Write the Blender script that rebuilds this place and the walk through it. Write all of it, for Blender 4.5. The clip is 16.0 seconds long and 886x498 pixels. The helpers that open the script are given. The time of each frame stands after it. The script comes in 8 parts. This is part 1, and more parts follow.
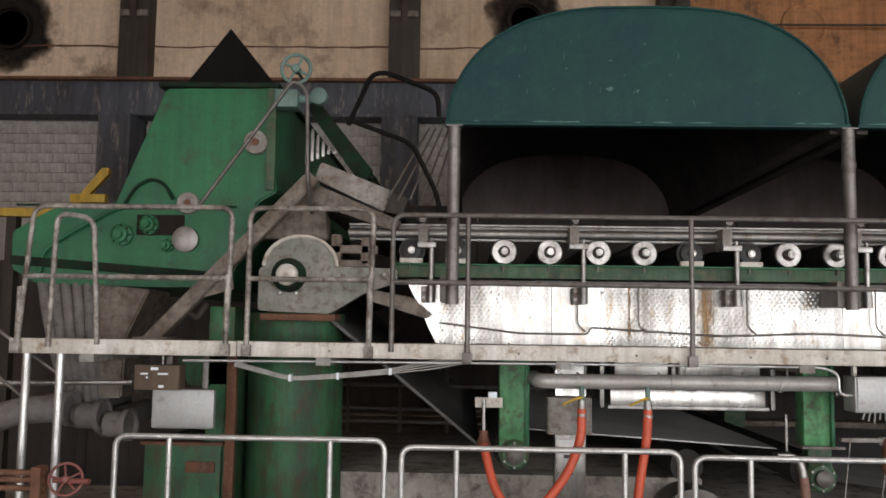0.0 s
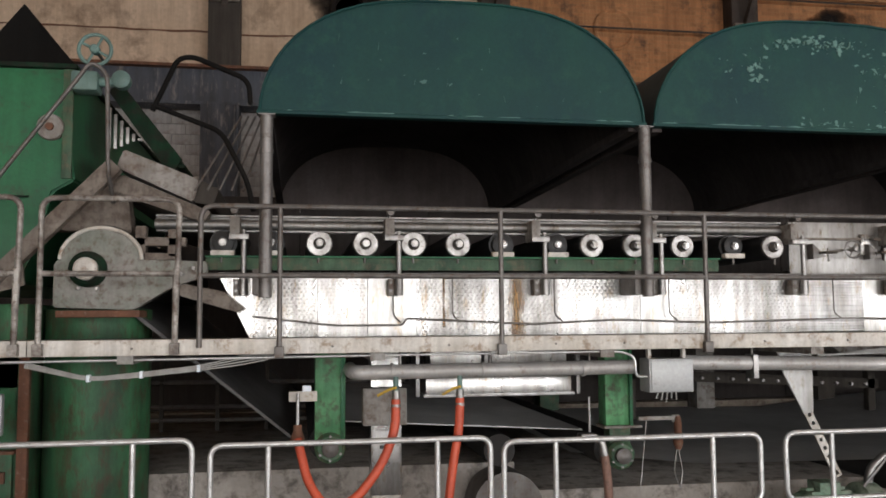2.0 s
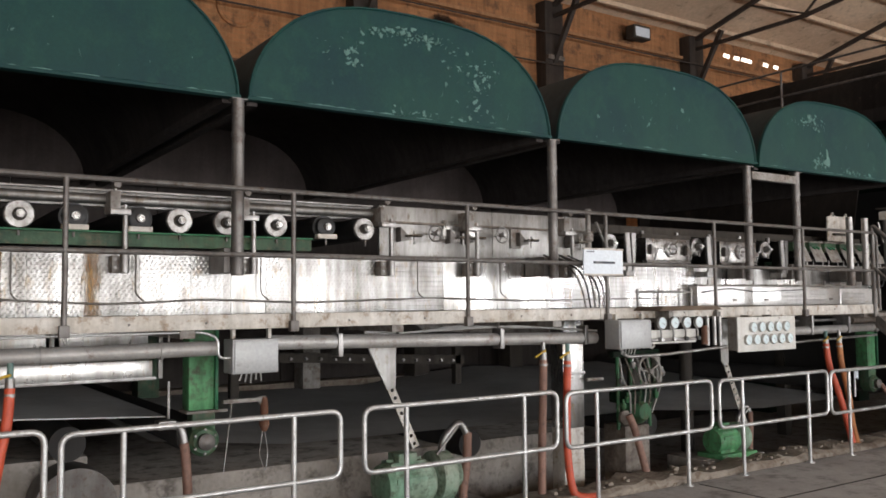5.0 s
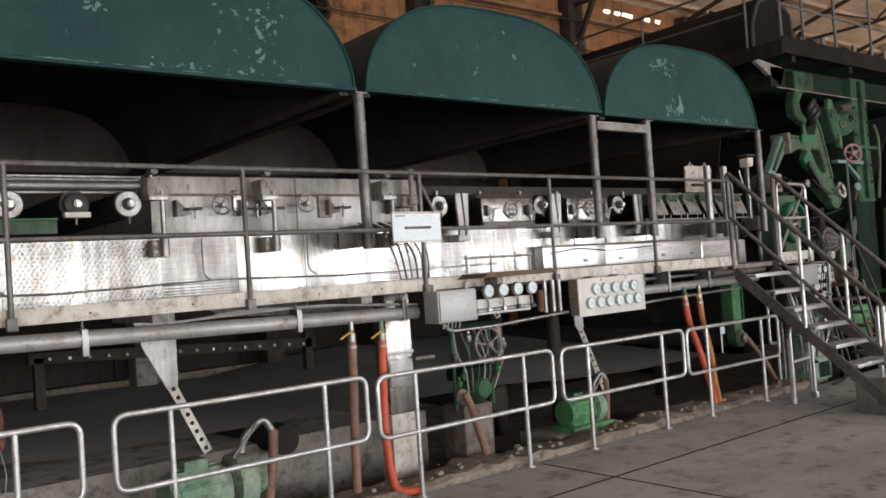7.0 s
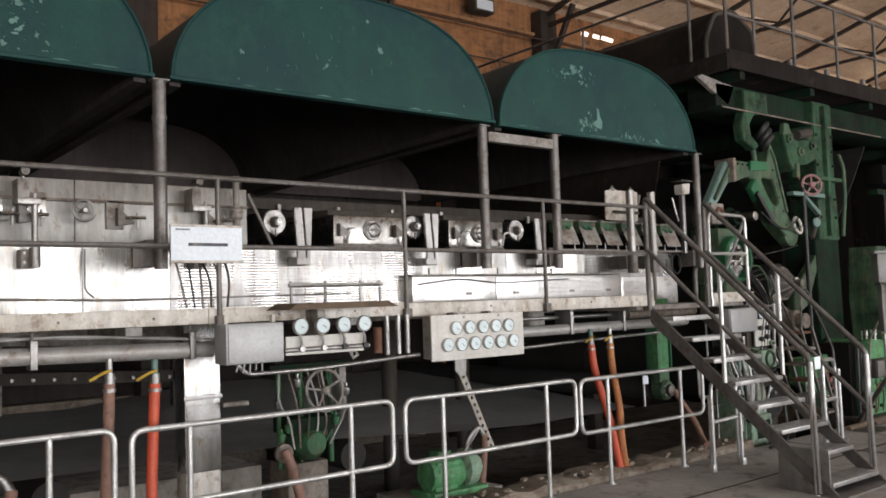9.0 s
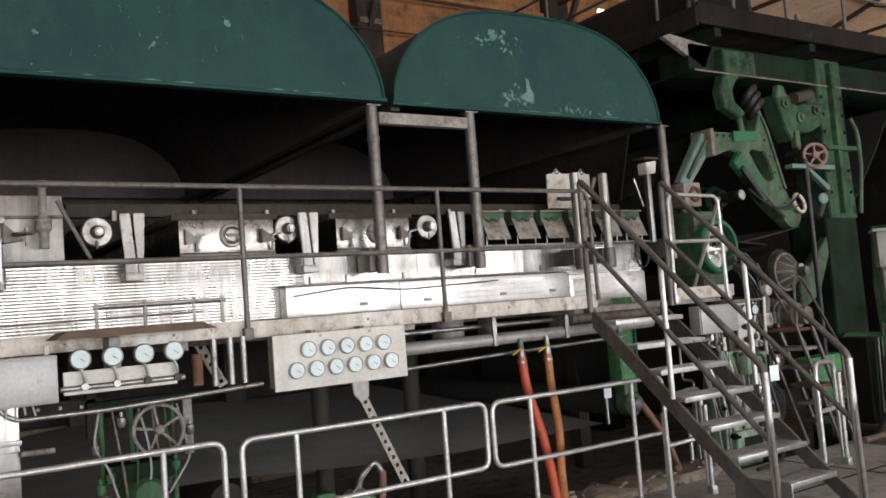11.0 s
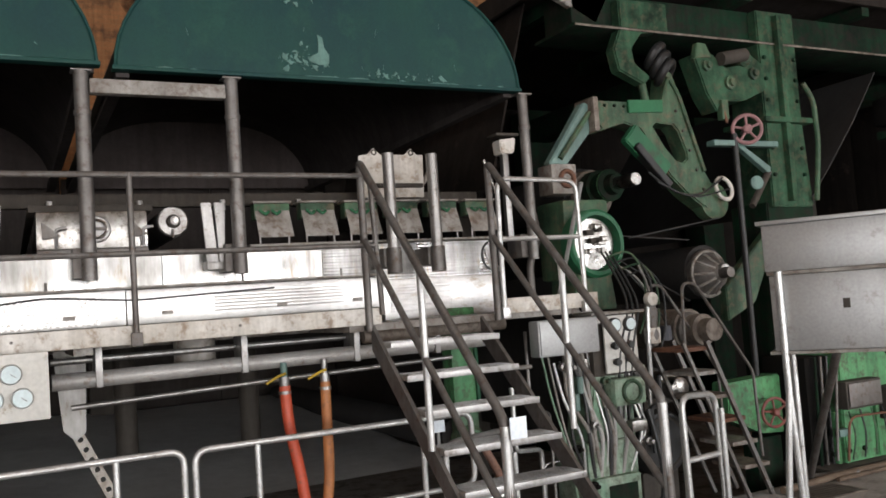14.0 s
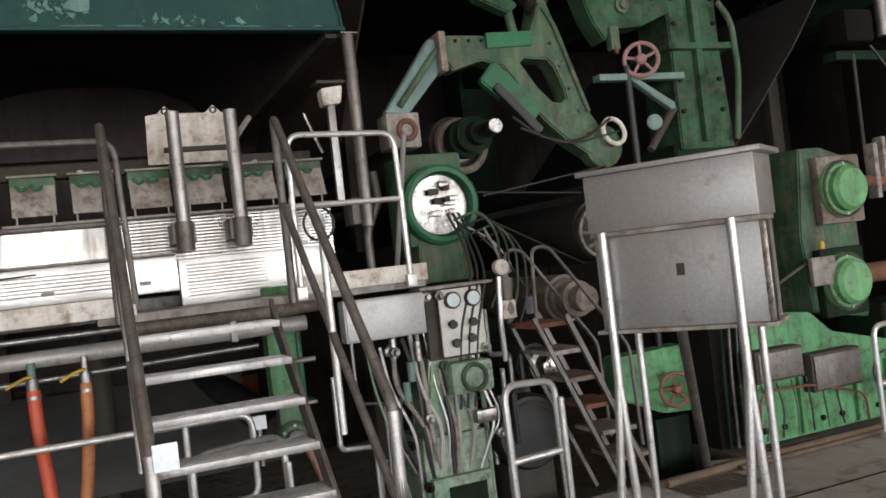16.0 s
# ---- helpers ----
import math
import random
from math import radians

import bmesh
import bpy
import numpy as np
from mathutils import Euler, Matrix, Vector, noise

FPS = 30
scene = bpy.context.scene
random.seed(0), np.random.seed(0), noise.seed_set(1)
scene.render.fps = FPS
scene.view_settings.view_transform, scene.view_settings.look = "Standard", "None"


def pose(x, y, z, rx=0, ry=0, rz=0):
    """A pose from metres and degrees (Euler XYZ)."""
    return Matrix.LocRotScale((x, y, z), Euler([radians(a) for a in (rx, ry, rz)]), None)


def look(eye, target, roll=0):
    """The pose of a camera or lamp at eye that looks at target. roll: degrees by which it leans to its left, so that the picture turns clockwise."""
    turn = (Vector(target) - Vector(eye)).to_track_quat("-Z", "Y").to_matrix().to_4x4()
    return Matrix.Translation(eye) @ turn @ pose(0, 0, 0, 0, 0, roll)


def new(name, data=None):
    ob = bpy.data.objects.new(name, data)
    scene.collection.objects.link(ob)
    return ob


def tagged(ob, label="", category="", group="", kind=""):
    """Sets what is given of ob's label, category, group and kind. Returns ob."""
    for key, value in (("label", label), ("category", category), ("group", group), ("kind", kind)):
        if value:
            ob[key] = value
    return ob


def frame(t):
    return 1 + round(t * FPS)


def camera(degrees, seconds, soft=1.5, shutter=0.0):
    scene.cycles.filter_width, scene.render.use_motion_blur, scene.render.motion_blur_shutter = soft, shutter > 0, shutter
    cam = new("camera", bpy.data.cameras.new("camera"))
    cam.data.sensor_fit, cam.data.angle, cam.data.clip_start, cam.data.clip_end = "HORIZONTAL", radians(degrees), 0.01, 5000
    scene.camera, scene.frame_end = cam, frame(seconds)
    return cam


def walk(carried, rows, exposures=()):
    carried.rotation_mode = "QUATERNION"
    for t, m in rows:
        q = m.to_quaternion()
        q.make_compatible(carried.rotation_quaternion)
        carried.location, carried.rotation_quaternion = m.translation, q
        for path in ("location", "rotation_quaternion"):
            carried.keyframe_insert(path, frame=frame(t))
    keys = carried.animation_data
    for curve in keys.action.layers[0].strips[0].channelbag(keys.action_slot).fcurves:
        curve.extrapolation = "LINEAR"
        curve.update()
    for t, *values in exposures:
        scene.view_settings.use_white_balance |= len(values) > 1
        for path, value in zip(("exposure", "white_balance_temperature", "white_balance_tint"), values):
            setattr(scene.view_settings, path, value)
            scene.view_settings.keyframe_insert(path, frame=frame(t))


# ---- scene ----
cam = camera(54.8, 16.0, soft=1.7)
METRES, EYE, TURN = 10.32, 1.77, 1.6
ROWS = [
    (0.0, 0.0, 0.0, 0.0, -0.08, 5.2, -0.84),
    (0.5, 0.0023, 0.0012, 0.0001, -2.62, 5.18, -0.58),
    (1.0, 0.005, 0.0012, 0.0001, -5.31, 5.28, -0.29),
    (1.5, 0.008, 0.0019, 0.0001, -8.28, 5.09, 0.09),
    (2.0, 0.0124, 0.002, 0.0, -11.2, 4.71, 0.39),
    (2.5, 0.0171, 0.0017, -0.0006, -14.91, 4.6, 0.4),
    (3.0, 0.024, 0.0032, -0.0014, -19.06, 4.5, -0.01),
    (3.5, 0.0304, 0.0056, -0.0016, -22.46, 4.16, -0.34),
    (4.0, 0.0322, 0.0102, -0.0033, -26.65, 4.0, 0.56),
    (4.5, 0.0379, 0.0149, -0.0036, -32.61, 3.8, 1.17),
    (5.0, 0.0502, 0.0106, -0.0042, -35.37, 3.52, 0.56),
    (7.5, 0.2236, 0.0231, -0.0079, -41.26, 1.85, 4.26),
    (8.0, 0.2721, 0.0235, -0.0087, -42.01, 4.33, 2.38),
    (8.5, 0.316, 0.0277, -0.0126, -41.03, 3.81, 1.71),
    (11.0, 0.5421, 0.0359, -0.0124, -34.52, 3.87, 4.48),
    (11.5, 0.5866, 0.0296, -0.0143, -34.97, 4.3, 4.11),
    (12.0, 0.6322, 0.036, -0.0147, -33.09, 4.01, 5.59),
    (12.5, 0.673, 0.0403, -0.0143, -32.35, 3.39, 5.65),
    (13.0, 0.7195, 0.0438, -0.0133, -30.04, 3.14, 3.94),
    (13.5, 0.7634, 0.049, -0.0121, -31.0, 3.37, 3.62),
    (14.0, 0.8045, 0.0396, -0.0113, -28.53, 3.52, 4.13),
    (14.5, 0.8505, 0.0373, -0.0134, -31.71, 1.81, 5.2),
    (15.0, 0.8926, 0.0346, -0.0128, -31.56, 2.28, 5.83),
    (15.5, 0.9381, 0.0373, -0.0128, -26.51, 1.81, 7.02),
    (16.0, 0.9852, 0.0472, -0.0123, -24.43, 0.78, 6.54),
]
walk(cam, [(t, pose(0, 0, EYE, 0, 0, TURN) @ pose(METRES * x, METRES * y, METRES * z, 90 + pitch, roll, yaw)) for t, x, y, z, yaw, pitch, roll in ROWS],
     [(0.0, 0.0), (16.0, 0.0)])

# ---- world and light ----
world = bpy.data.worlds.new("world")
scene.world = world
world.use_nodes = True
wn = world.node_tree.nodes
sky = wn.new("ShaderNodeTexSky")
sky.sky_type, sky.sun_disc = 'NISHITA', False
sky.sun_elevation, sky.sun_rotation = radians(38), radians(186)
wn["Background"].inputs[1].default_value = 0.12
world.node_tree.links.new(sky.outputs[0], wn["Background"].inputs[0])
sun = new("sun", bpy.data.lights.new("sun", 'SUN'))
sun.data.energy, sun.data.angle, sun.data.color = 4.5, radians(0.5), (1.0, 0.93, 0.82)
sun.matrix_world = look((-2, -20, 16), (0, 0, 0))

# daylight entering by the windows of the long wall; overhead, an added fill lamp
WINDOWS_X = [-8.0, -2.0, 4.0, 10.0, 16.0, 22.0, 28.0]
WINDOW_POWER = [300, 430, 450, 500, 640, 640, 560]
for wx, power in zip(WINDOWS_X, WINDOW_POWER):
    al = new("window_light", bpy.data.lights.new("window_light", 'AREA'))
    al.data.shape, al.data.size, al.data.size_y = 'RECTANGLE', 5.3, 3.5
    al.data.energy, al.data.color = power, (0.955, 0.96, 1.0)
    al.matrix_world = look((wx, -8.9, 2.05), (wx, 0, 2.05))

# Added fill below the closed roof, brightens the floor and upward faces.
overhead_fill = new("overhead_fill", bpy.data.lights.new("overhead_fill", 'AREA'))
overhead_fill.data.shape, overhead_fill.data.size, overhead_fill.data.size_y = 'RECTANGLE', 26.0, 1.2
overhead_fill.data.energy, overhead_fill.data.color = 310, (0.955, 0.96, 1.0)
overhead_fill.matrix_world = look((3.0, 2.6, 11.7), (3.0, 2.6, 0.0))

# ---- materials ----
def material(name, base, rough=0.6, metal=0.0, second=None, amount=0.5, scale=3.0, detail=None, bump=0.15, fine=60.0,
             grime=None, grime_amount=0.3, stretch=(1, 1, 1), rand=0.0, spec=0.5, streak=0.55):
    m = bpy.data.materials.new(name)
    m.use_nodes = True
    nt = m.node_tree
    n, l = nt.nodes, nt.links
    b = n["Principled BSDF"]
    b.inputs["Specular IOR Level"].default_value = spec
    co = n.new("ShaderNodeTexCoord")
    mp = n.new("ShaderNodeMapping")
    mp.inputs["Scale"].default_value = stretch
    l.new(co.outputs["Object"], mp.inputs[0])
    big = n.new("ShaderNodeTexNoise")
    big.inputs["Scale"].default_value, big.inputs["Detail"].default_value, big.inputs["Roughness"].default_value = scale, 8, 0.62
    l.new(mp.outputs[0], big.inputs["Vector"])
    small = n.new("ShaderNodeTexNoise")
    small.inputs["Scale"].default_value, small.inputs["Detail"].default_value = fine, 4
    l.new(mp.outputs[0], small.inputs["Vector"])
    ramp = n.new("ShaderNodeValToRGB")
    ramp.color_ramp.elements[0].position, ramp.color_ramp.elements[1].position = 0.38, 0.66
    l.new(big.outputs[0], ramp.inputs[0])
    mix = n.new("ShaderNodeMix")
    mix.data_type = 'RGBA'
    sc = second or tuple(c * 0.7 for c in base)
    mix.inputs["A"].default_value, mix.inputs["B"].default_value = (*base, 1), (*sc, 1)
    ml = n.new("ShaderNodeMath")
    ml.operation = 'MULTIPLY'
    ml.inputs[1].default_value = amount
    l.new(ramp.outputs[0], ml.inputs[0])
    l.new(ml.outputs[0], mix.inputs["Factor"])
    out = mix.outputs["Result"]
    if grime:
        gn = n.new("ShaderNodeTexNoise")
        gn.inputs["Scale"].default_value, gn.inputs["Detail"].default_value, gn.inputs["Roughness"].default_value = scale * 4.5, 10, 0.72
        l.new(mp.outputs[0], gn.inputs["Vector"])
        gr = n.new("ShaderNodeValToRGB")
        gr.color_ramp.elements[0].position = 0.60 - grime_amount * 0.35
        gr.color_ramp.elements[1].position = 0.70 - grime_amount * 0.2
        l.new(gn.outputs[0], gr.inputs[0])
        gm = n.new("ShaderNodeMix")
        gm.data_type = 'RGBA'
        gm.inputs["B"].default_value = (*grime, 1)
        gs = n.new("ShaderNodeMath")
        gs.operation = 'MULTIPLY'
        gs.inputs[1].default_value = 0.8
        l.new(gr.outputs[0], gs.inputs[0])
        l.new(gs.outputs[0], gm.inputs["Factor"])
        l.new(out, gm.inputs["A"])
        out = gm.outputs["Result"]
    fm = n.new("ShaderNodeMix")
    fm.data_type, fm.blend_type = 'RGBA', 'MULTIPLY'
    fm.inputs["Factor"].default_value = 0.6
    fr = n.new("ShaderNodeValToRGB")
    fr.color_ramp.elements[0].color, fr.color_ramp.elements[1].color = (0.55, 0.55, 0.55, 1), (1.15, 1.15, 1.15, 1)
    l.new(small.outputs[0], fr.inputs[0])
    l.new(out, fm.inputs["A"])
    l.new(fr.outputs[0], fm.inputs["B"])
    out = fm.outputs["Result"]
    if streak:
        sm = n.new("ShaderNodeMapping")
        sm.inputs["Scale"].default_value = (11, 11, 0.8)
        l.new(co.outputs["Object"], sm.inputs[0])
        sn = n.new("ShaderNodeTexNoise")
        sn.inputs["Scale"].default_value, sn.inputs["Detail"].default_value, sn.inputs["Roughness"].default_value = 1.0, 6, 0.65
        l.new(sm.outputs[0], sn.inputs["Vector"])
        sr = n.new("ShaderNodeValToRGB")
        sr.color_ramp.elements[0].position, sr.color_ramp.elements[1].position = 0.3, 0.62
        sr.color_ramp.elements[0].color, sr.color_ramp.elements[1].color = (0.42, 0.39, 0.36, 1), (1.08, 1.08, 1.08, 1)
        l.new(sn.outputs[0], sr.inputs[0])
        sx = n.new("ShaderNodeMix")
        sx.data_type, sx.blend_type = 'RGBA', 'MULTIPLY'
        sx.inputs["Factor"].default_value = streak
        l.new(out, sx.inputs["A"])
        l.new(sr.outputs[0], sx.inputs["B"])
        out = sx.outputs["Result"]
    if rand:
        oi = n.new("ShaderNodeObjectInfo")
        hv = n.new("ShaderNodeHueSaturation")
        mr = n.new("ShaderNodeMapRange")
        mr.inputs["To Min"].default_value, mr.inputs["To Max"].default_value = 1 - rand, 1 + rand
        l.new(oi.outputs["Random"], mr.inputs["Value"])
        l.new(mr.outputs[0], hv.inputs["Value"])
        l.new(out, hv.inputs["Color"])
        out = hv.outputs[0]
    l.new(out, b.inputs["Base Color"])
    rr = n.new("ShaderNodeMapRange")
    rr.inputs["To Min"].default_value, rr.inputs["To Max"].default_value = max(0.05, rough - 0.12), min(1.0, rough + 0.15)
    l.new(big.outputs[0], rr.inputs["Value"])
    l.new(rr.outputs[0], b.inputs["Roughness"])
    b.inputs["Metallic"].default_value = metal
    bp = n.new("ShaderNodeBump")
    bp.inputs["Strength"].default_value, bp.inputs["Distance"].default_value = bump, 0.01
    l.new(small.outputs[0], bp.inputs["Height"])
    l.new(bp.outputs[0], b.inputs["Normal"])
    return m


M_CONCRETE = material("concrete_floor", (0.40, 0.38, 0.36), 0.8, 0, (0.25, 0.23, 0.21), 0.8, 0.8, bump=0.3, fine=35, grime=(0.12, 0.108, 0.095), grime_amount=0.24, streak=0.2)
M_PIT = material("pit_concrete", (0.43, 0.39, 0.35), 0.85, 0, (0.24, 0.21, 0.18), 0.9, 1.2, bump=0.4, fine=30, grime=(0.09, 0.075, 0.065), grime_amount=0.3, streak=0.2, spec=0.25)
M_KERB = material("kerb_concrete", (0.30, 0.26, 0.21), 0.85, 0, (0.16, 0.12, 0.09), 0.8, 2.5, bump=0.5, fine=40, grime=(0.10, 0.06, 0.035), grime_amount=0.35, streak=0.2)
M_WALL = material("beige_wall_panel", (0.80, 0.62, 0.46), 0.85, 0, (0.44, 0.31, 0.20), 0.9, 0.22, bump=0.1, fine=14, grime=(0.22, 0.15, 0.10), grime_amount=0.2, streak=0.3)
M_MORTAR = material("orange_render", (0.50, 0.26, 0.12), 0.9, 0, (0.34, 0.165, 0.075), 0.8, 0.5, bump=0.3, fine=30, grime=(0.14, 0.08, 0.045), grime_amount=0.22)
M_WHITEBRICK = material("white_brick", (0.56, 0.54, 0.52), 0.85, 0, (0.36, 0.33, 0.31), 0.8, 0.5, bump=0.3, fine=30, grime=(0.20, 0.12, 0.08), grime_amount=0.17, rand=0.07)
M_BLUESTEEL = material("blue_grey_painted_steel", (0.082, 0.092, 0.115), 0.65, 0, (0.04, 0.04, 0.045), 0.9, 0.9, fine=40, grime=(0.30, 0.27, 0.25), grime_amount=0.17, stretch=(2.6, 1, 0.5))
M_DARKSTEEL = material("dark_column_paint", (0.075, 0.065, 0.055), 0.7, 0, (0.04, 0.035, 0.03), 0.6, 1.0, fine=40, spec=0.2)
M_ROOF = material("roof_boarding", (0.82, 0.63, 0.45), 0.9, 0, (0.60, 0.42, 0.28), 0.8, 0.5, bump=0.1, fine=10, grime=(0.24, 0.16, 0.10), grime_amount=0.12, streak=0.2)
M_TRUSS = material("truss_steel", (0.075, 0.06, 0.05), 0.7, 0, (0.04, 0.033, 0.03), 0.6, 2, fine=40, spec=0.2)
M_GREENHOOD = material("dark_green_hood_paint", (0.009, 0.056, 0.045), 0.55, 0, (0.007, 0.036, 0.044), 0.85, 1.1, fine=55, bump=0.05, grime=(0.014, 0.066, 0.05), grime_amount=0.25, spec=0.25, streak=0.12)
M_SHELL = material("dark_grey_hood_shell", (0.035, 0.038, 0.036), 0.7, 0, (0.022, 0.03, 0.028), 0.8, 1.3, fine=25, bump=0.06, spec=0.2)
M_HOODIN = material("hood_inside", (0.07, 0.06, 0.056), 0.8, 0, (0.035, 0.03, 0.028), 0.7, 1.0, fine=25, spec=0.15)
M_HOODEND = material("hood_end_plate", (0.145, 0.12, 0.112), 0.8, 0, (0.055, 0.044, 0.04), 0.85, 0.55, fine=25, streak=0.3, spec=0.2)
M_GREEN = material("green_machine_paint", (0.024, 0.155, 0.062), 0.45, 0, (0.02, 0.10, 0.052), 0.9, 1.2, fine=45, bump=0.12, grime=(0.05, 0.055, 0.035), grime_amount=0.16, spec=0.3, streak=0.35)
M_GREENWORN = material("worn_pale_green_paint", (0.085, 0.165, 0.092), 0.5, 0, (0.026, 0.055, 0.035), 1.0, 2.6, fine=45, bump=0.3, grime=(0.15, 0.125, 0.08), grime_amount=0.3, spec=0.25, streak=0.85)
M_GREENLIGHT = material("light_green_paint", (0.16, 0.40, 0.17), 0.4, 0, (0.10, 0.28, 0.12), 0.9, 3.0, fine=45, bump=0.1, grime=(0.09, 0.08, 0.05), grime_amount=0.2, spec=0.35)
M_DISC = material("worn_roll_end_steel", (0.37, 0.36, 0.35), 0.32, 0.95, (0.20, 0.19, 0.18), 0.9, 9.0, fine=50, bump=0.1, grime=(0.10, 0.07, 0.05), grime_amount=0.2)
M_GREENSTREAK = material("rust_streaked_green_paint", (0.05, 0.17, 0.075), 0.5, 0, (0.03, 0.065, 0.035), 1.0, 2.2, fine=45, bump=0.3, grime=(0.075, 0.045, 0.025), grime_amount=0.34, stretch=(1.4, 1.4, 0.6), spec=0.25, streak=0.5)
# Grimy dark green; on the press beams it also carries the catwalk's shade.
M_GREENDARK = material("grimy_shaded_green_paint", (0.011, 0.042, 0.021), 0.7, 0, (0.007, 0.013, 0.009), 0.9, 2.2, fine=45, bump=0.25, grime=(0.025, 0.021, 0.018), grime_amount=0.5, spec=0.08)
M_GREENBRIGHT = material("bright_green_paint", (0.12, 0.35, 0.15), 0.45, 0, (0.07, 0.22, 0.10), 1.0, 2.8, fine=45, bump=0.25, grime=(0.08, 0.06, 0.045), grime_amount=0.32, spec=0.25, streak=0.7)
M_GREYALU = material("grey_aluminium", (0.42, 0.41, 0.395), 0.5, 0.9, (0.27, 0.26, 0.245), 0.9, 2.6, fine=30, bump=0.1, grime=(0.20, 0.15, 0.10), grime_amount=0.12, stretch=(1.2, 1, 0.6))
M_ALU = material("aluminium_sheet", (0.57, 0.568, 0.557), 0.27, 0.95, (0.26, 0.25, 0.235), 0.95, 1.9, fine=30, bump=0.06, grime=(0.30, 0.22, 0.13), grime_amount=0.14, stretch=(1.8, 1, 0.5), rand=0.15, streak=0.65)
M_STEEL = material("grey_steel", (0.42, 0.41, 0.40), 0.42, 0.9, (0.27, 0.26, 0.25), 0.7, 3.0, fine=50, bump=0.08, grime=(0.14, 0.11, 0.09), grime_amount=0.15)
M_BRIGHTSTEEL = material("polished_steel", (0.52, 0.51, 0.49), 0.28, 1.0, (0.22, 0.205, 0.19), 0.95, 4.5, fine=50, bump=0.08, grime=(0.09, 0.07, 0.055), grime_amount=0.3)
M_RAIL = material("galvanised_rail", (0.66, 0.66, 0.645), 0.38, 0.75, (0.42, 0.41, 0.40), 0.7, 6.0, fine=80, bump=0.1, grime=(0.16, 0.13, 0.11), grime_amount=0.08, streak=0.2)
M_DARKRAIL = material("dull_rail_steel", (0.20, 0.19, 0.18), 0.5, 0.6, (0.12, 0.10, 0.09), 0.7, 5.0, fine=80, bump=0.1, grime=(0.11, 0.07, 0.045), grime_amount=0.2)
M_WHITEPAINT = material("chipped_white_paint", (0.70, 0.67, 0.62), 0.45, 0, (0.47, 0.42, 0.35), 0.85, 2.6, fine=45, bump=0.15, grime=(0.24, 0.15, 0.075), grime_amount=0.26)
M_GREYPAINT = material("worn_grey_paint", (0.33, 0.315, 0.29), 0.55, 0, (0.19, 0.165, 0.14), 0.9, 3.0, fine=45, bump=0.2, grime=(0.11, 0.065, 0.04), grime_amount=0.34)
M_DIRTY = material("dirt_caked_paint", (0.25, 0.215, 0.18), 0.65, 0, (0.13, 0.10, 0.078), 0.9, 2.6, fine=45, bump=0.3, grime=(0.075, 0.05, 0.035), grime_amount=0.42)
M_GREENPALE = material("faded_pale_green", (0.19, 0.34, 0.23), 0.55, 0, (0.40, 0.42, 0.35), 0.85, 3.0, fine=45, bump=0.25, grime=(0.085, 0.10, 0.065), grime_amount=0.36, spec=0.3)
M_PANEL = material("pale_instrument_panel", (0.66, 0.65, 0.61), 0.5, 0, (0.52, 0.50, 0.45), 0.7, 2.0, fine=45, bump=0.05, grime=(0.30, 0.24, 0.16), grime_amount=-0.02, streak=0.2)
# One cloth in two tones: light and shade on its runs are in the colour.
M_FABRIC = material("lit_forming_fabric", (0.72, 0.715, 0.70), 0.65, 0, (0.50, 0.49, 0.48), 0.8, 0.9, fine=120, bump=0.3, streak=0.2)
M_FABRICDARK = material("shaded_forming_fabric", (0.15, 0.145, 0.14), 0.8, 0, (0.09, 0.087, 0.083), 0.8, 0.9, fine=120, bump=0.3, streak=0.2)
M_HOSEWORN = material("worn_orange_hose", (0.50, 0.19, 0.06), 0.55, 0, (0.32, 0.12, 0.05), 0.7, 4, fine=60, grime=(0.20, 0.10, 0.06), grime_amount=0.15)
M_BOXGREY = material("grey_cabinet_paint", (0.40, 0.405, 0.40), 0.45, 0.35, (0.31, 0.31, 0.31), 0.7, 1.5, fine=60, bump=0.05, grime=(0.22, 0.21, 0.20), grime_amount=0.04, streak=0.08)
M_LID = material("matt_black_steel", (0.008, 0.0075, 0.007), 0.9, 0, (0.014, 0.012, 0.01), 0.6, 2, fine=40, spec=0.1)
M_BLACK = material("black_rubber", (0.012, 0.012, 0.012), 0.5, 0, (0.02, 0.019, 0.018), 0.6, 3, fine=60)
# Near-black: soot at the ducts, painted-in shade behind the press and on the catwalk.
M_SOOTSHADE = material("soot_and_shade_sheet", (0.028, 0.023, 0.02), 0.9, 0, (0.014, 0.012, 0.011), 0.8, 0.7, fine=30, grime=(0.06, 0.045, 0.037), grime_amount=0.05, spec=0.08)
M_FELT = material("dark_felt", (0.055, 0.052, 0.05), 0.95, 0, (0.03, 0.028, 0.027), 0.7, 0.8, fine=120, bump=0.3, streak=0.2, spec=0.1)
M_HOSE = material("orange_hose", (0.62, 0.095, 0.04), 0.5, 0, (0.45, 0.07, 0.035), 0.6, 4, fine=60, grime=(0.20, 0.09, 0.06), grime_amount=0.08, streak=0.2)
M_OLDHOSE = material("faded_brown_hose", (0.27, 0.15, 0.11), 0.65, 0, (0.19, 0.10, 0.075), 0.7, 4, fine=60, grime=(0.10, 0.06, 0.045), grime_amount=0.2, streak=0.2)
M_RUST = material("rusty_steel", (0.20, 0.085, 0.045), 0.8, 0.1, (0.10, 0.05, 0.035), 0.8, 5, fine=60, bump=0.4, grime=(0.26, 0.20, 0.16), grime_amount=0.1)
M_RED = material("faded_red_paint", (0.25, 0.07, 0.055), 0.55, 0, (0.15, 0.05, 0.04), 0.7, 5, fine=60, grime=(0.14, 0.10, 0.08), grime_amount=0.2)
M_PINK = material("faded_pink_paint", (0.36, 0.20, 0.20), 0.55, 0, (0.26, 0.12, 0.12), 0.7, 8, fine=60)
